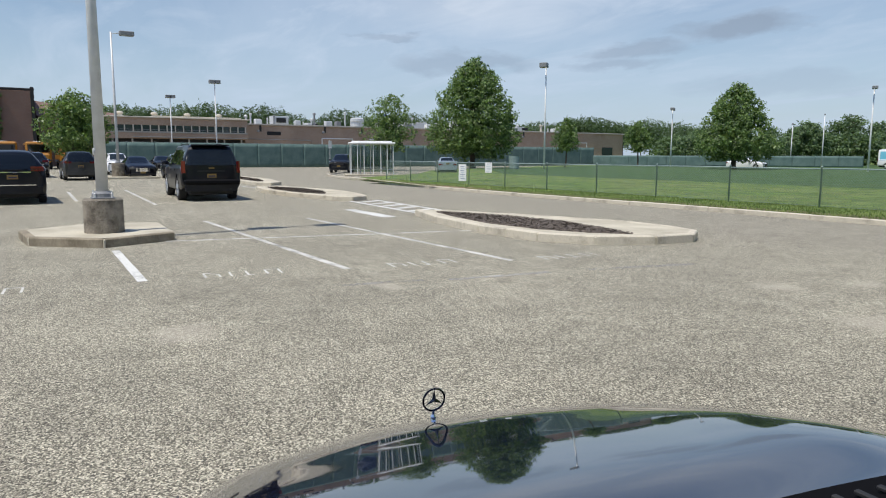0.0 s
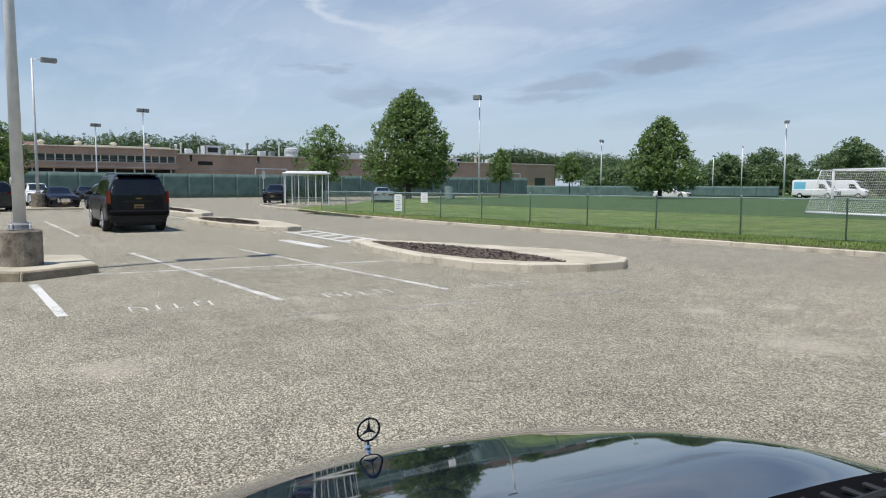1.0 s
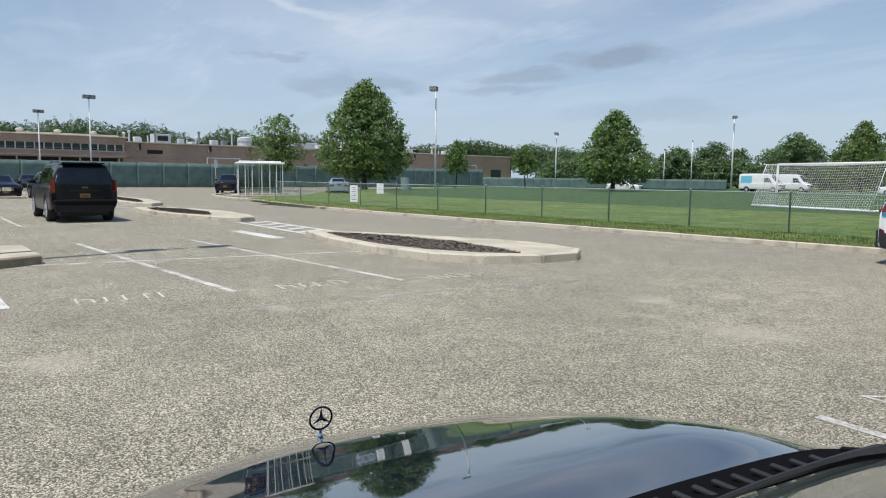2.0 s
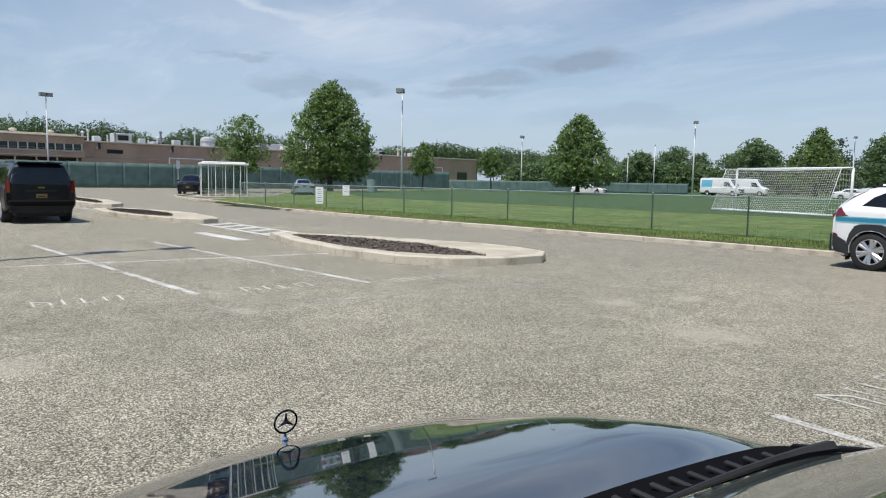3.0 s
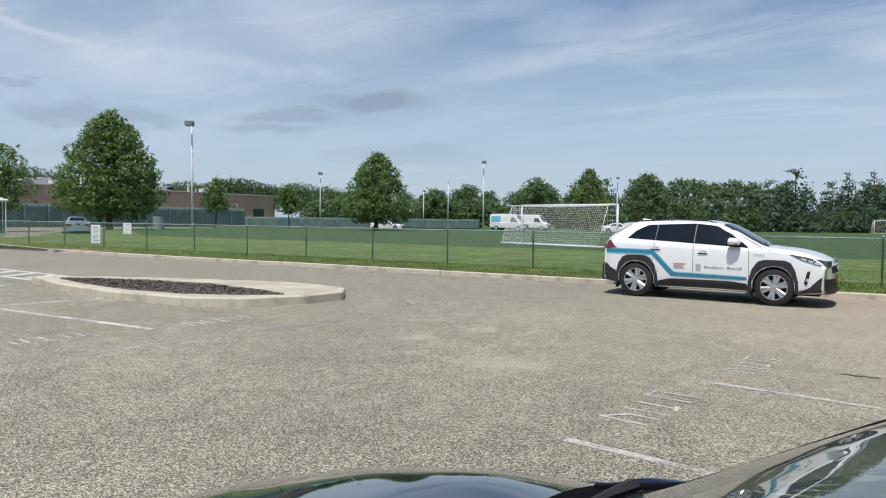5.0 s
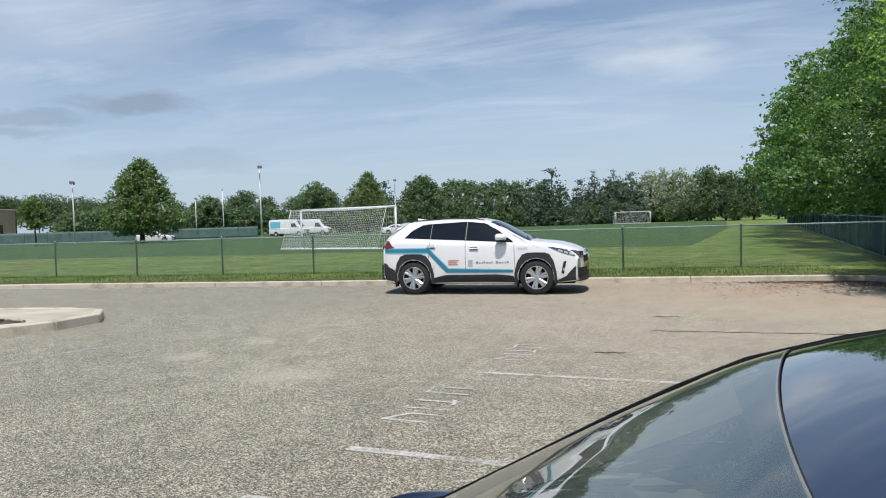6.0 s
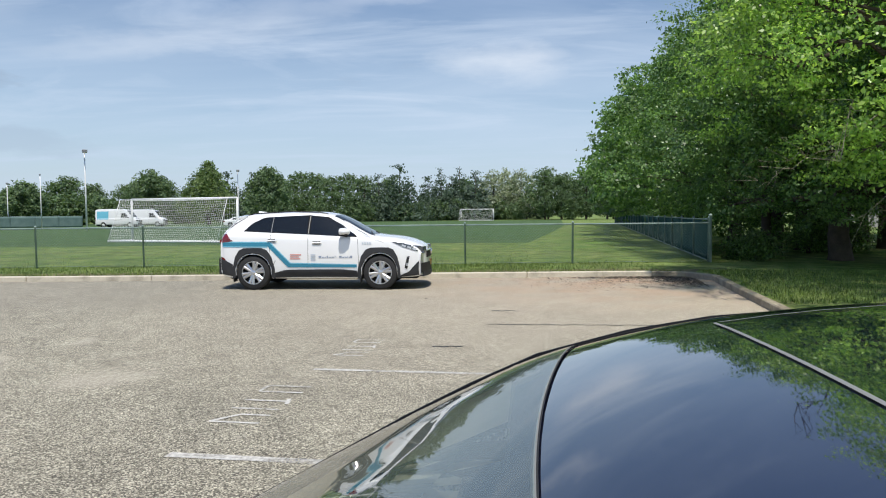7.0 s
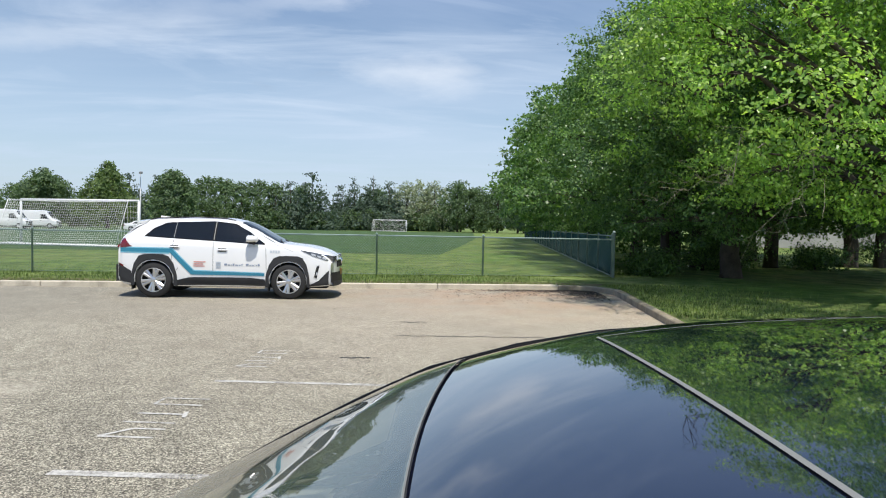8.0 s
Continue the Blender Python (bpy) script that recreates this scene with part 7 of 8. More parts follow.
def saloon():
    skin = Skin(MERC, 0.30, 0.15)
    car = thing("saloon_car", pose(-0.015, 0.74, 0, 0, 0, 173), "glossy black saloon with upright bonnet ornament, reflecting the sky", "car")
    top_of = lambda y: -0.187 - 0.20 * y * y
    base_of = lambda y: 0.465 - 0.28 * y * y

    def glazed(X, y, z):
        return top_of(y) + 0.04 < X < base_of(y) and z > skin.top(X, 0) - 0.16 and abs(y) < 0.56

    def side_glazed(X, y, z):
        return abs(y) > 0.5 and -0.56 < X < 0.26 and 0.995 < z < np.interp(X, (-0.58, -0.35, 0.24), (1.315, 1.295, 1.005))

    part("body", skin.body([(1.22, 0.35, 0.40), (-1.63, 0.35, 0.40)], (glazed, side_glazed), 150, 60), M["obsidian"], car, smooth=True)
    part("underbody", Shape().box((-0.45, 0, 0.34), (4.3, 1.3, 0.3), 0.05), M["rubber"], car)
    for X in (1.22, -1.63):
        for y in (0.78, -0.78):
            wheel(car, X, y, 0.33, 0.22)
            part("wheel_arch", arch_ring(skin, X, 0.35, 0.37, 0.41, 1 if y > 0 else -1, 0.004), M["obsidian"], car)
    part("windscreen", skin.cover(base_of, top_of, 0.590, 0.560, 0.003, 40, 40), M["screen_glass"], car, "green tinted glass", smooth=True).visible_shadow = False
    # black seal round the glass, along the top and up the pillars
    for d0, d1, lift, mat in ((-0.0027, 0.0027, 0.0022, "rubber"), (-0.0012, 0.0010, 0.0027, "joint_grey")):
        part("top_seal", skin.cover(lambda y: top_of(y) + d0, lambda y: top_of(y) + d1, 0.585, 0.585, lift, 2, 30), M[mat], car, smooth=True)
    for sgn in (1, -1):
        line = [(0.50, 0.675), (0.3, 0.640), (0.16, 0.632), (0.0, 0.628), (-0.1, 0.626), (-0.2, 0.625), (-0.33, 0.622), (-0.45, 0.62), (-0.6, 0.62), (-0.9, 0.62), (-1.3, 0.61), (-1.6, 0.595), (-1.85, 0.59)]
        part("roof_trim", Shape().tube([(X, sgn * y, skin.top(X, y) + 0.001 + 0.004 * min(1.0, max(0.0, (0.25 - X) / 0.25)) * min(1.0, max(0.45, (X + 1.0) / 0.6))) for X, y in line], [0.011, 0.011, 0.011, 0.011, 0.010, 0.009, 0.007, 0.005, 0.003, 0.003, 0.003, 0.003, 0.003], 8), M["trim_black"], car, smooth=True)
        part("side_window", skin.flank([(-1.75, 0.985), (-0.65, 0.97)], [(-1.45, 1.24), (-0.65, 1.31)], sgn, 0.005), M["car_glass"], car)
        part("side_window", skin.flank([(-0.58, 0.98), (0.32, 0.96)], [(-0.58, 1.34), (-0.35, 1.32), (0.24, 1.01)], sgn, 0.005), M["screen_glass"], car).visible_shadow = False
        part("pillar_trim", skin.flank([(-0.60, 1.325), (-0.35, 1.305), (0.27, 1.01)], [(-0.60, 1.40), (-0.33, 1.375), (0.0, 1.215), (0.29, 1.04)], sgn, -0.022, 16, 4), M["trim_tan"], car, "pale pillar lining")
        part("door_trim", skin.flank([(-0.62, 0.60), (0.45, 0.60)], [(-0.62, 1.0), (0.33, 0.985)], sgn, -0.035, 12, 4), M["trim_tan"], car, "pale door lining")
    # glass roof: a straight joint across, and its side joints
    for a, b in (((-0.405, -0.43), (-0.405, 0.43)), ((-0.41, 0.43), (-1.3, 0.42)), ((-0.41, -0.43), (-1.3, -0.42)), ((-1.3, -0.42), (-1.3, 0.42))):
        pts = [(a[0] + (b[0] - a[0]) * f, a[1] + (b[1] - a[1]) * f) for f in np.linspace(0, 1, 16)]
        s = Shape()
        for i, (X, y) in enumerate(pts):
            wx, wy = (0.0021, 0) if a[0] == b[0] else (0, 0.0021)
            s.v += [(X - wx, y - wy, skin.top(X - wx, y - wy) + 0.0013), (X + wx, y + wy, skin.top(X + wx, y + wy) + 0.0013)]
        s.f = [(2 * i, 2 * i + 1, 2 * i + 3, 2 * i + 2) for i in range(15)]
        part("roof_joint", s, M["joint_grey"], car)
    part("rear_window", skin.cover(lambda y: -1.68 + 0.1 * y * y, lambda y: -2.2 + 0.1 * y * y, 0.52, 0.58), M["car_glass"], car, smooth=True)
    # cowl with louvres and wiper arms under the glass
    # the cowl lies flush; its near-black colour stands in for recess shade
    part("cowl", skin.cover(lambda y: 0.598 - 0.17 * y * y, lambda y: 0.455 - 0.28 * y * y, 0.73, 0.70, 0.004, 6, 30), M["cowl_black_shaded"], car, smooth=True)
    for i in range(22):
        y = -0.5 + i * 0.047
        X = 0.515 - 0.27 * y * y
        part("louvre", Shape().box((X, y, skin.top(X, y) + 0.006), (0.06, 0.012, 0.008), 0.002), M["black_plastic"], car)
    for y0, y1 in ((-0.60, -0.08), (0.02, 0.56)):
        pts = [(0.485 - 0.26 * y * y - 0.010 * k, y, skin.top(0.485 - 0.26 * y * y - 0.010 * k, y) + 0.014) for k, y in enumerate(np.linspace(y0, y1, 7))]
        wa = part("wiper_arm", Shape().tube(pts, [0.016, 0.010, 0.008, 0.007, 0.006, 0.005, 0.004], 6), M["black_plastic"], car)
        part("wiper_blade", Shape().tube([(p[0] - 0.02, p[1], p[2] - 0.006) for p in pts], 0.004, 5), M["rubber"], wa)
    # shut line of the bonnet
    for sgn in (1, -1):
        s = Shape()
        for X in np.linspace(0.66, 1.60, 16):
            y = 0.755 - 0.03 * (X - 0.6)
            s.v += [(X, sgn * (y - 0.003), skin.top(X, y - 0.003) + 0.002), (X, sgn * (y + 0.003), skin.top(X, y + 0.003) + 0.002)]
        s.f = [(2 * i, 2 * i + 1, 2 * i + 3, 2 * i + 2) for i in range(15)]
        part("bonnet_joint", s, M["rubber"], car)
        part("headlight", skin.end(sgn * 0.42, sgn * 0.66, 0.42, 0.54, True, 0.014), M["headlight"], car)
        part("tail_light", skin.end(sgn * 0.42, sgn * 0.74, 0.66, 0.82, False, 0.014), M["taillight"], car)
    part("grille", skin.end(-0.34, 0.34, 0.36, 0.54, True, 0.016), M["chrome"], car)
    part("front_bumper", skin.end(-0.68, 0.68, 0.25, 0.36, True, 0.03), M["obsidian"], car)
    # upright ornament: a ring with three spokes on a short stalk
    o = Shape()
    ring = [(0.0, 0.0345 * math.cos(a), 0.0345 * math.sin(a)) for a in np.linspace(0, 2 * math.pi, 41)]
    o.tube(ring, 0.0032, 8, caps=False)
    for k in range(3):
        a = radians(90 + 120 * k)
        tip = Vector((0, math.cos(a) * 0.0345, math.sin(a) * 0.0345))
        side = Vector((0, -math.sin(a), math.cos(a))) * 0.0068
        b = Vector((0.0045, 0, 0))
        o.add([tip, side, -side, b, -b], [(0, 1, 3), (0, 3, 2), (0, 4, 1), (0, 2, 4), (1, 4, 2), (1, 2, 3)])
    base_z = skin.top(1.64, 0)
    orn = part("bonnet_ornament", o, M["dark_metal"], car, "small chrome ring with three spokes", m=pose(1.64, 0, base_z + 0.059, 0, -6, 0))
    part("stalk", Shape().turned([(0.010, -0.061), (0.009, -0.053), (0.0045, -0.046), (0.004, -0.034)], sides=10), M["chrome"], orn)
    # what shows through the windscreen
    d = Shape()
    for i in range(9):
        X = 0.46 - 0.07 * i
        for j in range(13):
            y = -0.62 + 1.24 * j / 12
            d.v.append((X - 0.25 * y * y, y, 0.87 + 0.035 * math.sin(i / 8 * 3.0) + (0.035 if -0.55 < y < -0.15 and i > 5 else 0)))
    d.f = [(i * 13 + j, (i + 1) * 13 + j, (i + 1) * 13 + j + 1, i * 13 + j + 1) for i in range(8) for j in range(12)]
    part("dashboard", d, M["trim_tan"], car, "pale dashboard top", smooth=True)
    part("dash_front", Shape().box((-0.12, 0, 0.74), (0.12, 1.3, 0.32), 0.05), M["trim_dark"], car)
    for y in (0.37, -0.37):
        seat = part("front_seat", Shape().box((-0.75, y, 0.62), (0.5, 0.5, 0.16), 0.05), M["trim_tan"], car)
        part("backrest", Shape().box((-1.02, y, 0.90), (0.16, 0.48, 0.58), 0.06), M["trim_tan"], seat)
        part("headrest", Shape().box((-1.06, y, 1.22), (0.10, 0.26, 0.16), 0.04), M["trim_tan"], seat)
    sw = Shape().tube([(-0.28 - 0.10 * math.sin(a), 0.37 + 0.19 * math.cos(a), 0.93 + 0.155 * math.sin(a)) for a in np.linspace(0, 2 * math.pi, 33)], 0.014, 8, caps=False)
    sw.tube([(-0.28, 0.2, 0.93), (-0.28, 0.54, 0.93)], 0.014, 6)
    sw.tube([(-0.10, 0.37, 0.80), (-0.28, 0.37, 0.93)], [0.035, 0.05], 10)
    part("steering_wheel", sw, M["trim_dark"], car)
    part("cabin_floor", Shape().box((-0.6, 0, 0.5), (2.6, 1.3, 0.03)), M["trim_dark"], car)
    part("rear_view_mirror", Shape().box((0.02, 0, 1.17), (0.03, 0.22, 0.065), 0.015), M["trim_dark"], car)
    return car


saloon()

# ---- buildings, shelter, goals ----


def brick_material(name, a, b, mortar):
    m, nt, p = material(name, 0.9, spec=0.2)
    co = coords(nt)
    sep = wire(nt, "ShaderNodeSeparateXYZ", i_0=co)
    along = wire(nt, "ShaderNodeMath", mode="ADD", i_0=sep.outputs[0], i_1=sep.outputs[1]).outputs[0]
    uv = wire(nt, "ShaderNodeCombineXYZ", i_0=along, i_1=sep.outputs[2]).outputs[0]
    br = wire(nt, "ShaderNodeTexBrick", i_Vector=uv, i_Color1=(*a, 1), i_Color2=(*b, 1), i_Mortar=(*mortar, 1), i_Scale=1.0)
    br.inputs["Brick Width"].default_value, br.inputs["Row Height"].default_value, br.inputs["Mortar Size"].default_value = 0.21, 0.075, 0.008
    big = ramp(nt, noise_at(nt, co, 0.25, 5), ((0.3, 0.82), (0.7, 1.12)))
    nt.links.new(mixed(nt, 1.0, br.outputs[0], big, "MULTIPLY"), p.inputs["Base Color"])
    return m


M["brick"] = brick_material("tan red brick", (0.37, 0.240, 0.172), (0.44, 0.305, 0.220), (0.45, 0.38, 0.31))
M["brick_red"] = brick_material("dark red brick", (0.155, 0.085, 0.066), (0.20, 0.11, 0.085), (0.26, 0.23, 0.20))
M["concrete_band"] = two_tone("pale concrete band", (0.34, 0.31, 0.27), (0.46, 0.43, 0.38), 0.6, 12, 0.85, 0.2, 0.005)
M["roofing"] = two_tone("pale gravel roof", (0.30, 0.29, 0.27), (0.42, 0.41, 0.38), 0.5, 10, 0.9, 0.3, 0.01)
M["roof_edge"] = two_tone("cream roof edge", (0.52, 0.47, 0.38), (0.66, 0.61, 0.51), 0.6, 12, 0.8, 0.1, 0.003)
M["pane"] = glass_material("window glass", (0.05, 0.065, 0.06), 0.0)


def school():
    """The long low brick building behind the screened fence; its front stands at x = -106."""
    b = thing("school_building", pose(-106, 0, 0), "long low tan brick school with flat roof", "building")
    part("wall", Shape().box((-9, 71, 3.05), (18, 80, 6.1), 0.02), M["brick"], b)
    part("cornice", Shape().box((-9, 71, 6.18), (18.5, 80.5, 0.2), 0.03), M["concrete_band"], b)
    part("roof", Shape().box((-9, 71, 6.30), (17.6, 79.6, 0.06)), M["roofing"], b)
    # two-storey wing: set-back ground floor behind posts, window band, pale roof slabs
    # ground floor wall is coloured near-black to stand in for the overhang's shade
    part("wing_ground_floor", Shape().box((-9.2, 21.5, 1.93), (16.6, 18.6, 3.86), 0.02), M["trim_dark"], b, "recess under the upper floor, shade put into its dark wall colour")
    part("wing_wall", Shape().box((-8, 21.5, 4.22), (19, 19, 0.76), 0.02), M["brick"], b)
    part("wing_band", Shape().box((-7.96, 21.5, 4.72), (19.08, 19.08, 0.22), 0.02), M["concrete_band"], b, "pale sill course")
    part("window_backing", Shape().box((-8.2, 21.5, 5.25), (18.6, 18.6, 0.86)), M["trim_dark"], b)
    part("wing_upper_wall", Shape().box((-8, 21.5, 6.15), (19, 19, 0.98), 0.02), M["brick"], b)
    part("wing_roof", Shape().box((-8, 21.5, 6.73), (19.5, 19.5, 0.16), 0.03), M["roof_edge"], b, "pale roof edge")
    part("roof_screen", Shape().box((-8, 24.8, 6.98), (12, 12.6, 0.36), 0.03), M["roof_edge"], b)
    for i in range(17):
        y = 12.5 + 1.1 * i
        w = part("window", Shape().box((1.42, y, 5.25), (0.06, 0.80, 0.84), 0.01), M["pane"], b)
        part("window_frame", Shape().box((1.50, y + 0.55, 5.25), (0.12, 0.17, 0.86), 0.01), M["roof_edge"], w)
        part("window_frame", Shape().box((1.47, y, 5.05), (0.07, 0.82, 0.06)), M["lamp_head"], w)
    for i in range(8):
        part("canopy_post", Shape().box((1.2, 12.6 + 2.5 * i, 1.93), (0.2, 0.2, 3.84), 0.01), M["concrete_band"], b)
    part("gutter_pipe", Shape().tube([(1.62, 15.2, 4.05), (1.62, 30.9, 4.0)], 0.06, 6), M["lamp_head"], b)
    # bricked doors with white frames, wall lamps, downpipes and dark vents
    for y in (46, 54.5, 72, 98):
        d = part("loading_door", Shape().box((0.03, y, 2.1), (0.1, 5.2, 4.2), 0.01), M["brick"], b)
        part("door_frame", Shape().box((0.06, y, 4.25), (0.14, 5.4, 0.14), 0.01), M["white_tube"], d)
        for s in (-2.65, 2.65):
            part("door_frame", Shape().box((0.06, y + s, 2.1), (0.14, 0.14, 4.2), 0.01), M["white_tube"], d)
    for y in (33, 43.5, 50, 59.5, 68, 84, 92):
        part("wall_lamp", Shape().box((0.25, y, 5.2), (0.5, 0.28, 0.34), 0.05), M["lamp_head"], b)
        part("soot_streak", Shape().box((0.012, y + 0.4, 5.7), (0.03, 0.35, 1.1), 0.01), M["tar"], b)
    part("wall_vent", Shape().box((0.04, 35.5, 4.9), (0.1, 2.2, 0.55), 0.02), M["rubber"], b)
    part("conduit", Shape().tube([(0.1, 31.5, 4.0), (0.1, 41.5, 3.9), (0.1, 41.5, 0.3)], 0.05, 6), M["lamp_head"], b)
    part("end_window", Shape().box((0.03, 106.5, 2.6), (0.1, 3.0, 1.6), 0.01), M["pane"], b)
    # plant on the roof
    rng = random.Random(9)
    for y, w, h, d in ((38.2, 2.6, 1.5, 1.8), (41.2, 0.9, 0.9, 0.9), (34.6, 0.8, 0.7, 0.8), (44, 1.6, 0.6, 1.6), (63, 3.5, 1.1, 2.2), (77, 9.0, 1.7, 5.0), (88, 2.4, 1.0, 2.0), (96, 1.6, 0.8, 1.4)):
        u = part("roof_unit", Shape().box((-4 - rng.uniform(0, 3), y, 6.33 + h / 2), (d, w, h), 0.06), M["steel"] if w < 9 else M["white_tube"], b)
        part("unit_vent", Shape().box((-4 + d / 2 - 1.2, y, 6.33 + h * 0.55), (0.1, w * 0.6, h * 0.5), 0.02), M["rubber"], u)
    part("roof_tank", Shape().turned([(1.05, 6.33), (1.05, 7.2), (1.2, 7.3), (1.2, 7.75), (0.9, 7.9)], (-4, 51.5, 0), 20), M["steel"], b)
    part("roof_duct", Shape().tube([(-4, 55.2, 6.3), (-4, 55.4, 7.7), (-4, 56.4, 8.4), (-4, 57.6, 8.0), (-4, 58.8, 6.9), (-4, 59.2, 6.3)], 0.42, 12), M["chrome"], b, "bright metal roof duct", smooth=True)
    part("roof_pipe", Shape().tube([(-5, 59.5, 7.0), (-5, 70.5, 7.0)], 0.14, 8), M["white_tube"], b)
    for i in range(16):
        y = 32 + 4.6 * i + rng.uniform(-1.5, 1.5)
        part("roof_vent", Shape().turned([(0.16, 6.33), (0.16, 6.9 + rng.uniform(0, 0.6)), (0.28, 7.6), (0.1, 7.8)] if i % 3 == 0 else [(0.12, 6.33), (0.12, 6.9 + rng.uniform(0, 0.9))], (-3 - rng.uniform(0, 5), y, 0), 8), M["steel"], b)
    for i in range(4):
        part("roof_fan", Shape().turned([(0.35, 6.8), (0.35, 7.2), (0.5, 7.3), (0.45, 7.5), (0.1, 7.6)], (-1.2, 14 + 4.5 * i, 0), 12), M["roof_edge"], b)
    for y, h, r, mat in ((32.6, 1.7, 0.13, "steel"), (36.3, 1.5, 0.10, "lamp_head"), (43.0, 2.1, 0.15, "lamp_head"), (48.4, 2.4, 0.12, "steel"), (61.2, 1.9, 0.14, "steel"), (66.5, 1.2, 0.3, "steel"), (82.0, 1.6, 0.12, "steel"), (90.5, 1.4, 0.25, "roof_edge")):
        part("roof_stack", Shape().turned([(r, 6.3), (r, 6.3 + h * 0.8), (r * 1.6, 6.3 + h * 0.82), (r * 1.6, 6.3 + h * 0.94), (r * 0.6, 6.3 + h)], (-2.2, y, 0), 10), M[mat], b)
    for y, w, mat in ((33.6, 0.9, "white_tube"), (45.3, 1.1, "steel"), (47.0, 0.8, "lamp_head"), (60.2, 1.2, "lamp_head"), (64.3, 1.0, "white_tube")):
        part("roof_unit", Shape().box((-2.0, y, 6.7), (1.0, w, 0.8), 0.06), M[mat], b)
    return b


school()


def annex():
    b = thing("brick_annex", pose(-112, 0.6, 0), "tall tan brick block with dark panels and ivy", "building")
    part("wall", Shape().box((0, -8, 4.8), (16, 22, 9.6), 0.02), M["brick"], b)
    part("dark_panel", Shape().box((8.1, 0.9, 5.0), (0.3, 3.6, 9.0), 0.02), M["brick_red"], b)
    part("post", Shape().box((8.3, 2.9, 5.0), (0.3, 0.4, 10.0), 0.02), M["rubber"], b)
    part("parapet", Shape().box((0, -8, 9.7), (16.3, 22.3, 0.3), 0.03), M["rubber"], b)
    part("low_wing", Shape().box((-2, 9.5, 3.3), (14, 12, 6.6), 0.02), M["brick_red"], b)
    part("sloped_roof", Shape().add([(5.2, 3.4, 6.6), (5.2, 15.6, 6.6), (-9, 15.6, 6.6), (-9, 3.4, 6.6), (-2, 3.4, 9.0), (-2, 13.5, 7.6)], [(0, 1, 5, 4), (2, 3, 4, 5), (1, 2, 5), (0, 4, 3), (0, 3, 2, 1)]), M["brick_red"], b)
    rng = np.random.default_rng(77)
    part("ivy", leaf_mesh("ivy", leaf_cloud(rng, [(8.5, -1.6, z, 0.35, 1.0, 1.2) for z in (1.2, 2.8, 4.4, 6.0, 7.6, 9.2)], 3600, 0.32, 8, 0.25, 0.2), M["leaf_oak"]), None, b)
    return b


annex()


def school_bus(x, y, turn):
    b = thing("school_bus", pose(x, y, 0, 0, 0, turn), "yellow school bus parked by the brick annex", "bus", "school buses")
    part("body", Shape().box((0, 0, 1.75), (8.6, 2.4, 2.3), 0.18), M["bus_yellow"], b)
    part("bonnet", Shape().box((4.9, 0, 1.15), (1.6, 2.0, 1.1), 0.2), M["bus_yellow"], b)
    part("windscreen", Shape().box((4.31, 0, 2.2), (0.06, 2.0, 0.8), 0.02), M["car_glass"], b)
    for s in (1, -1):
        for i in range(9):
            part("window", Shape().box((-3.6 + 0.88 * i, s * 1.205, 2.25), (0.7, 0.03, 0.62), 0.01), M["car_glass"], b)
        part("stripe", Shape().box((0, s * 1.207, 1.6), (8.4, 0.02, 0.1)), M["rubber"], b)
        for X in (-2.6, 4.6):
            part("tyre", Shape().turned([(0.3, -0.14), (0.48, -0.14), (0.5, 0), (0.48, 0.14), (0.3, 0.14)], (X, s * 1.0, 0.5), 20, "y"), M["rubber"], b)
    part("roof_hatch", Shape().box((0, 0, 2.95), (0.7, 0.7, 0.12), 0.03), M["white_tube"], b)
    part("rear_lamps", Shape().box((-4.32, 0, 2.7), (0.05, 1.8, 0.15), 0.01), M["taillight"], b)


for i in range(3):
    school_bus(-89 - 0.5 * i, 6.2 - 3.1 * i, 0)


def shelter():
    s = thing("bus_shelter", pose(-50.1, 24.6, 0.1, 0, 0, 68), "white framed glass bus shelter with a flat pale roof", "bus shelter")
    part("pad", Shape().box((0, 0, -0.04), (5.0, 2.6, 0.1), 0.02), M["concrete"], s)
    part("roof", Shape().box((0, 0, 2.42), (4.3, 2.0, 0.14), 0.05), M["white_tube"], s)
    part("roof_dome", Shape().box((0, 0, 2.53), (3.7, 1.6, 0.12), 0.05), M["white_tube"], s)
    for x in (-1.95, -0.98, 0, 0.98, 1.95):
        for y in ((0.85, -0.85) if abs(x) > 1.2 else (0.85,)):
            part("post", Shape().box((x, y, 1.17), (0.07, 0.07, 2.36), 0.008), M["white_tube"], s)
    for x in (-1.47, -0.49, 0.49, 1.47):
        part("pane", Shape().box((x, 0.85, 1.2), (0.88, 0.012, 2.1)), M["shelter_glass"], s)
        part("rail", Shape().box((x, 0.85, 0.35), (0.9, 0.05, 0.05), 0.006), M["white_tube"], s)
    for x in (-1.95, 1.95):
        part("pane", Shape().box((x, 0.0, 1.2), (0.012, 1.6, 2.1)), M["shelter_glass"], s)
    for x in (-1.35, -0.75, 0.1, 0.8, 1.4):
        part("post", Shape().box((x, -0.85, 1.17), (0.07, 0.07, 2.36), 0.008), M["white_tube"], s)
    part("bench", Shape().box((0, 0.5, 0.48), (3.2, 0.35, 0.06), 0.01), M["lamp_head"], s)
    return s


M["shelter_glass"] = glass_material("shelter glass", (0.10, 0.12, 0.12), 0.75)
shelter().scale = (0.84, 1, 1)
sign = thing("road_sign", pose(-66, 27.8, 0), "grey back of a road sign on a slim post", "road sign")
part("post", Shape().tube([(0, 0, 0), (0, 0, 3.1)], 0.035, 8), M["steel"], sign)
part("plate", Shape().box((0.05, 0, 2.65), (0.012, 0.34, 0.75), 0.004), M["steel"], sign)
bin_ = thing("litter_bin", pose(-62.5, 48.5, 0.1), "dark green litter bin beside the field light", "litter bin")
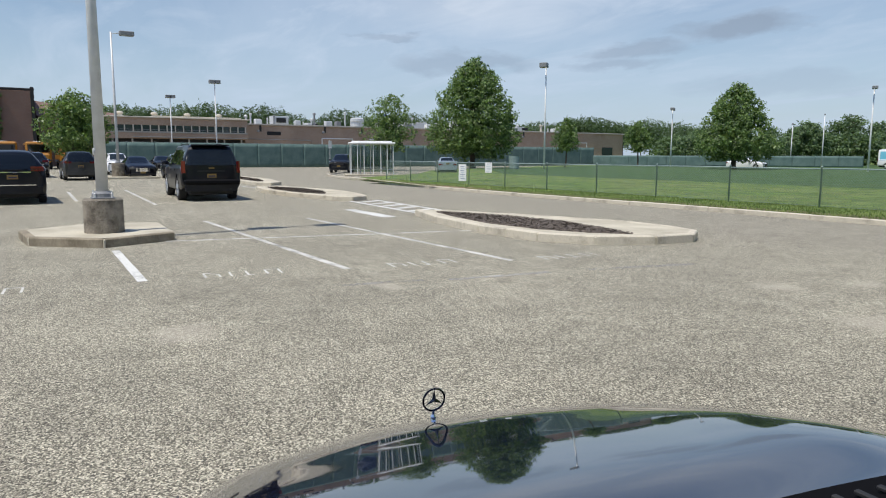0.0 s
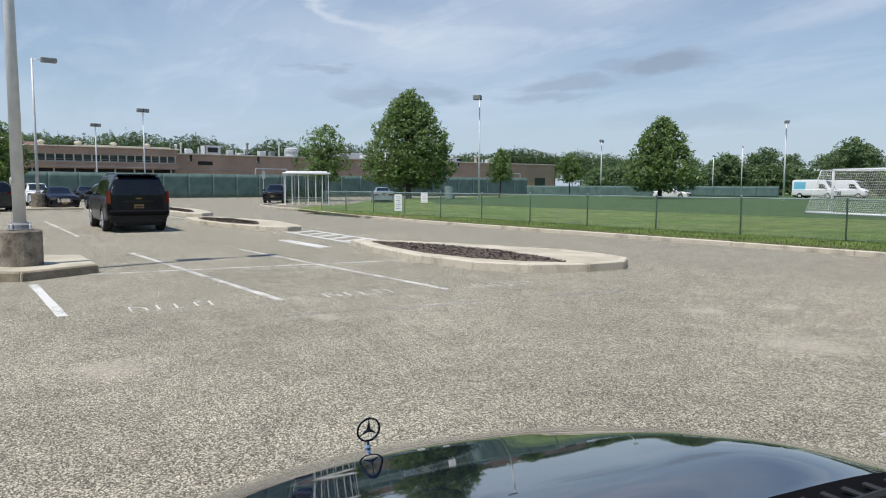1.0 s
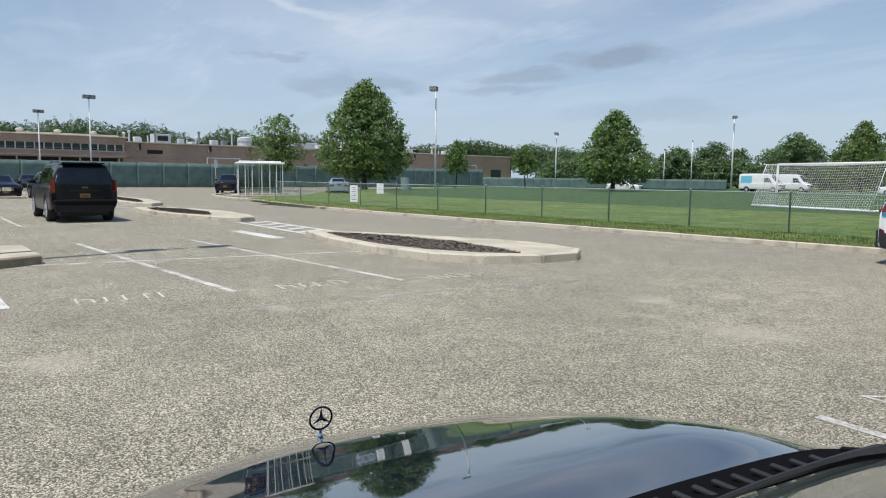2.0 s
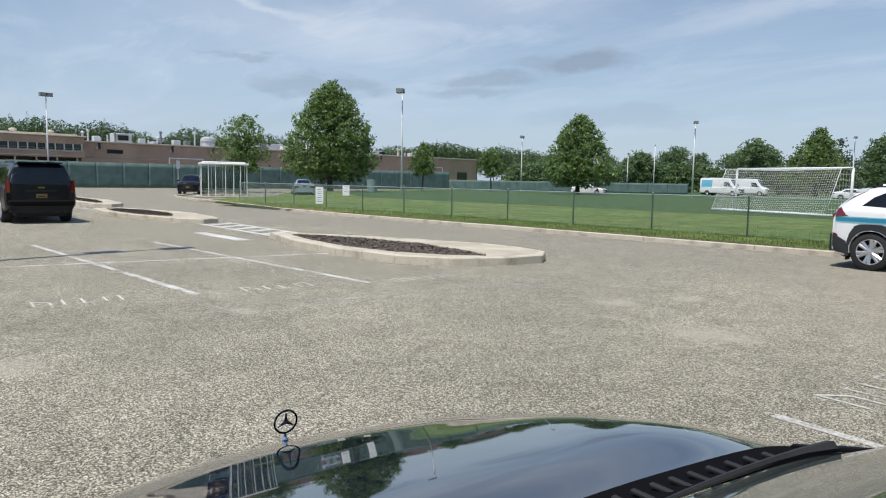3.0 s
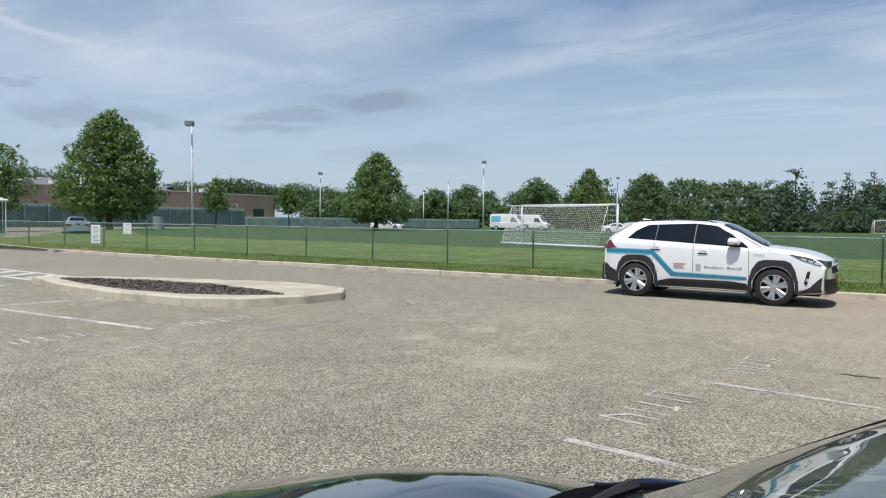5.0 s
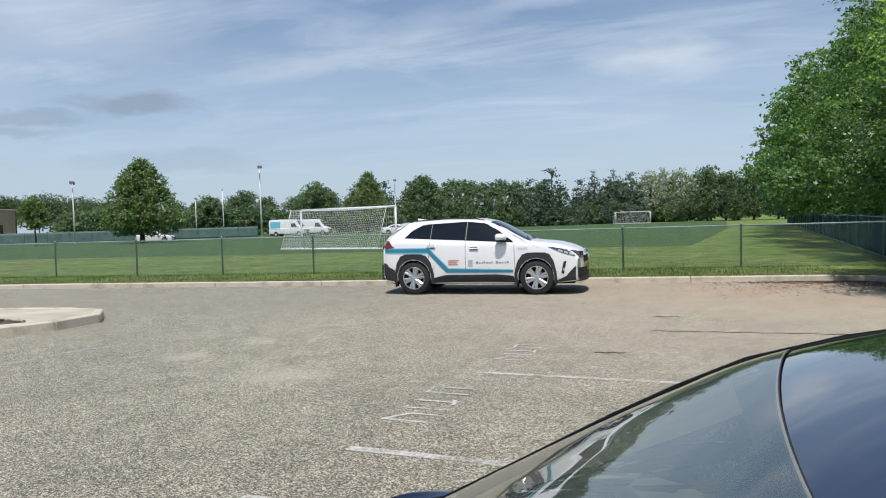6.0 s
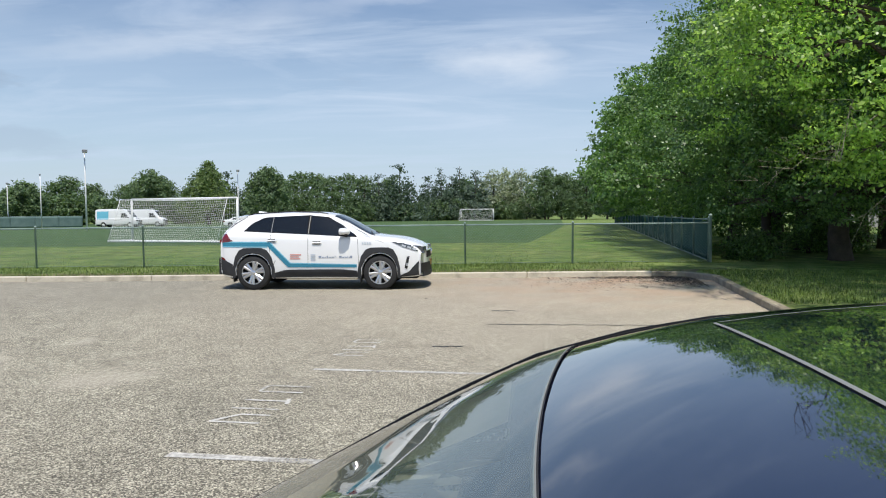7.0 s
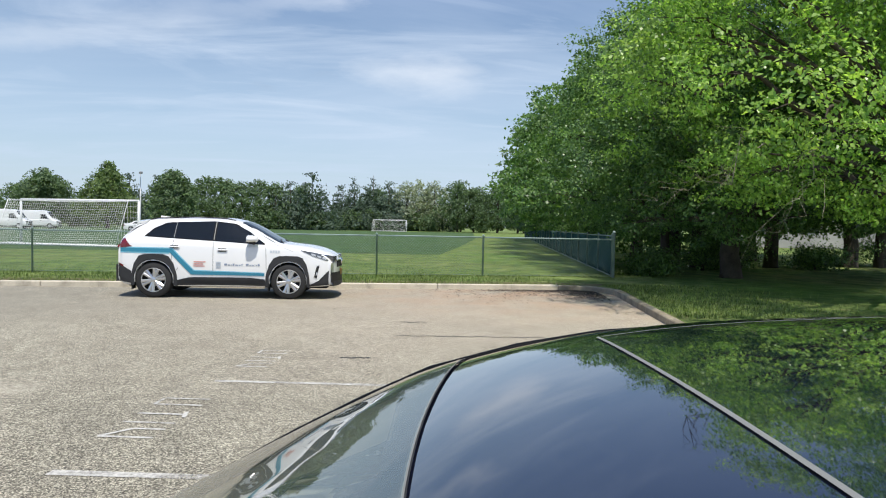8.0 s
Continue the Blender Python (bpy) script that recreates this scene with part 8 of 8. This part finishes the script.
part("drum", Shape().turned([(0.5, 0), (0.55, 0.1), (0.6, 1.4), (0.62, 1.5)], sides=18), M["fence_steel"], bin_)


def goal(name, left, right, depth, label, cells, cord=0.006):
    """A full-size football goal: posts, bar, ground frame and a hanging net behind."""
    lx, ly = left
    rx, ry = right
    w = math.hypot(rx - lx, ry - ly)
    g = thing(name, pose((lx + rx) / 2, (ly + ry) / 2, 0.11, 0, 0, math.degrees(math.atan2(ry - ly, rx - lx))), label, "football goal", "football goals")
    h, r, top = 2.44, 0.068, 0.9
    for s in (-1, 1):
        x = s * w / 2
        part("post", Shape().tube([(x, 0, 0), (x, 0, h)], r, 12), M["white_tube"], g, smooth=True)
        part("ground_bar", Shape().tube([(x, 0, 0.05), (x, -depth, 0.05)], 0.055, 8), M["white_tube"], g, smooth=True)
        part("net_stay", Shape().tube([(x, 0, h), (x, -top, h - 0.02), (x, -depth, 0.05)], 0.022, 8), M["white_tube"], g, smooth=True)
    part("crossbar", Shape().tube([(-w / 2, 0, h), (w / 2, 0, h)], r, 12), M["white_tube"], g, smooth=True)
    part("ground_bar", Shape().tube([(-w / 2, -depth, 0.06), (w / 2, -depth, 0.06)], 0.07, 8), M["white_tube"], g, smooth=True)

    def sheet_at(u, v):
        """A point of the back net: u across, v from the bar over the top and down the back."""
        x = (u - 0.5) * w
        sag = math.sin(math.pi * u)
        if v < 0.25:
            return (x, -top * v / 0.25, h - 0.02 - 0.10 * sag * math.sin(math.pi * v / 0.25))
        f = (v - 0.25) / 0.75
        return (x, -top - (depth - top) * f, (h - 0.02) * (1 - f) + 0.05 * f - 0.16 * sag * math.sin(math.pi * f))

    n, k = cells
    net = Shape()
    for i in range(n + 1):
        net.tube([sheet_at(i / n, j / k) for j in range(k + 1)], cord, 3, False)
    for j in range(k + 1):
        net.tube([sheet_at(i / n, j / k) for i in range(0, n + 1, 2)], cord, 3, False)
    for s in (0.0, 1.0):
        for q in range(9):
            f = q / 8
            a = sheet_at(s, 0.25 + 0.75 * f)
            net.tube([(a[0], 0, a[2]), a], cord, 3, False)
            yy = -depth * f
            top_z = h if -yy < top else (h - 0.02) * (1 - (-yy - top) / (depth - top))
            net.tube([(a[0], yy, 0.03), (a[0], yy, max(0.05, top_z))], cord, 3, False)
    part("net", net, M["net"], g, "white cord net")
    return g


goal("football_goal", (-18.2, 41.7), (-11.28, 39.38), 1.9, "white tube football goal with hanging net", (56, 26), 0.007)
goal("football_goal", (4.5, 152.0), (11.4, 149.8), 1.9, "distant white football goal on the far field", (28, 14), 0.008)
# a pale house glimpsed between the trunks
house = thing("pale_house", pose(44, 62, 0.1, 0, 0, -15), "pale house glimpsed between the tree trunks", "house")
part("wall", Shape().box((0, 0, 2.0), (16, 8, 4.0), 0.02), M["roofing"], house)
part("roof", Shape().add([(-8.4, -4.4, 4.0), (8.4, -4.4, 4.0), (8.4, 4.4, 4.0), (-8.4, 4.4, 4.0), (-8.4, 0, 6.4), (8.4, 0, 6.4)], [(0, 1, 5, 4), (2, 3, 4, 5), (1, 2, 5), (3, 0, 4), (0, 3, 2, 1)]), M["lamp_head"], house)
for i in range(4):
    part("window", Shape().box((-5.5 + 3.6 * i, -4.02, 2.1), (1.3, 0.06, 1.4), 0.01), M["pane"], house)
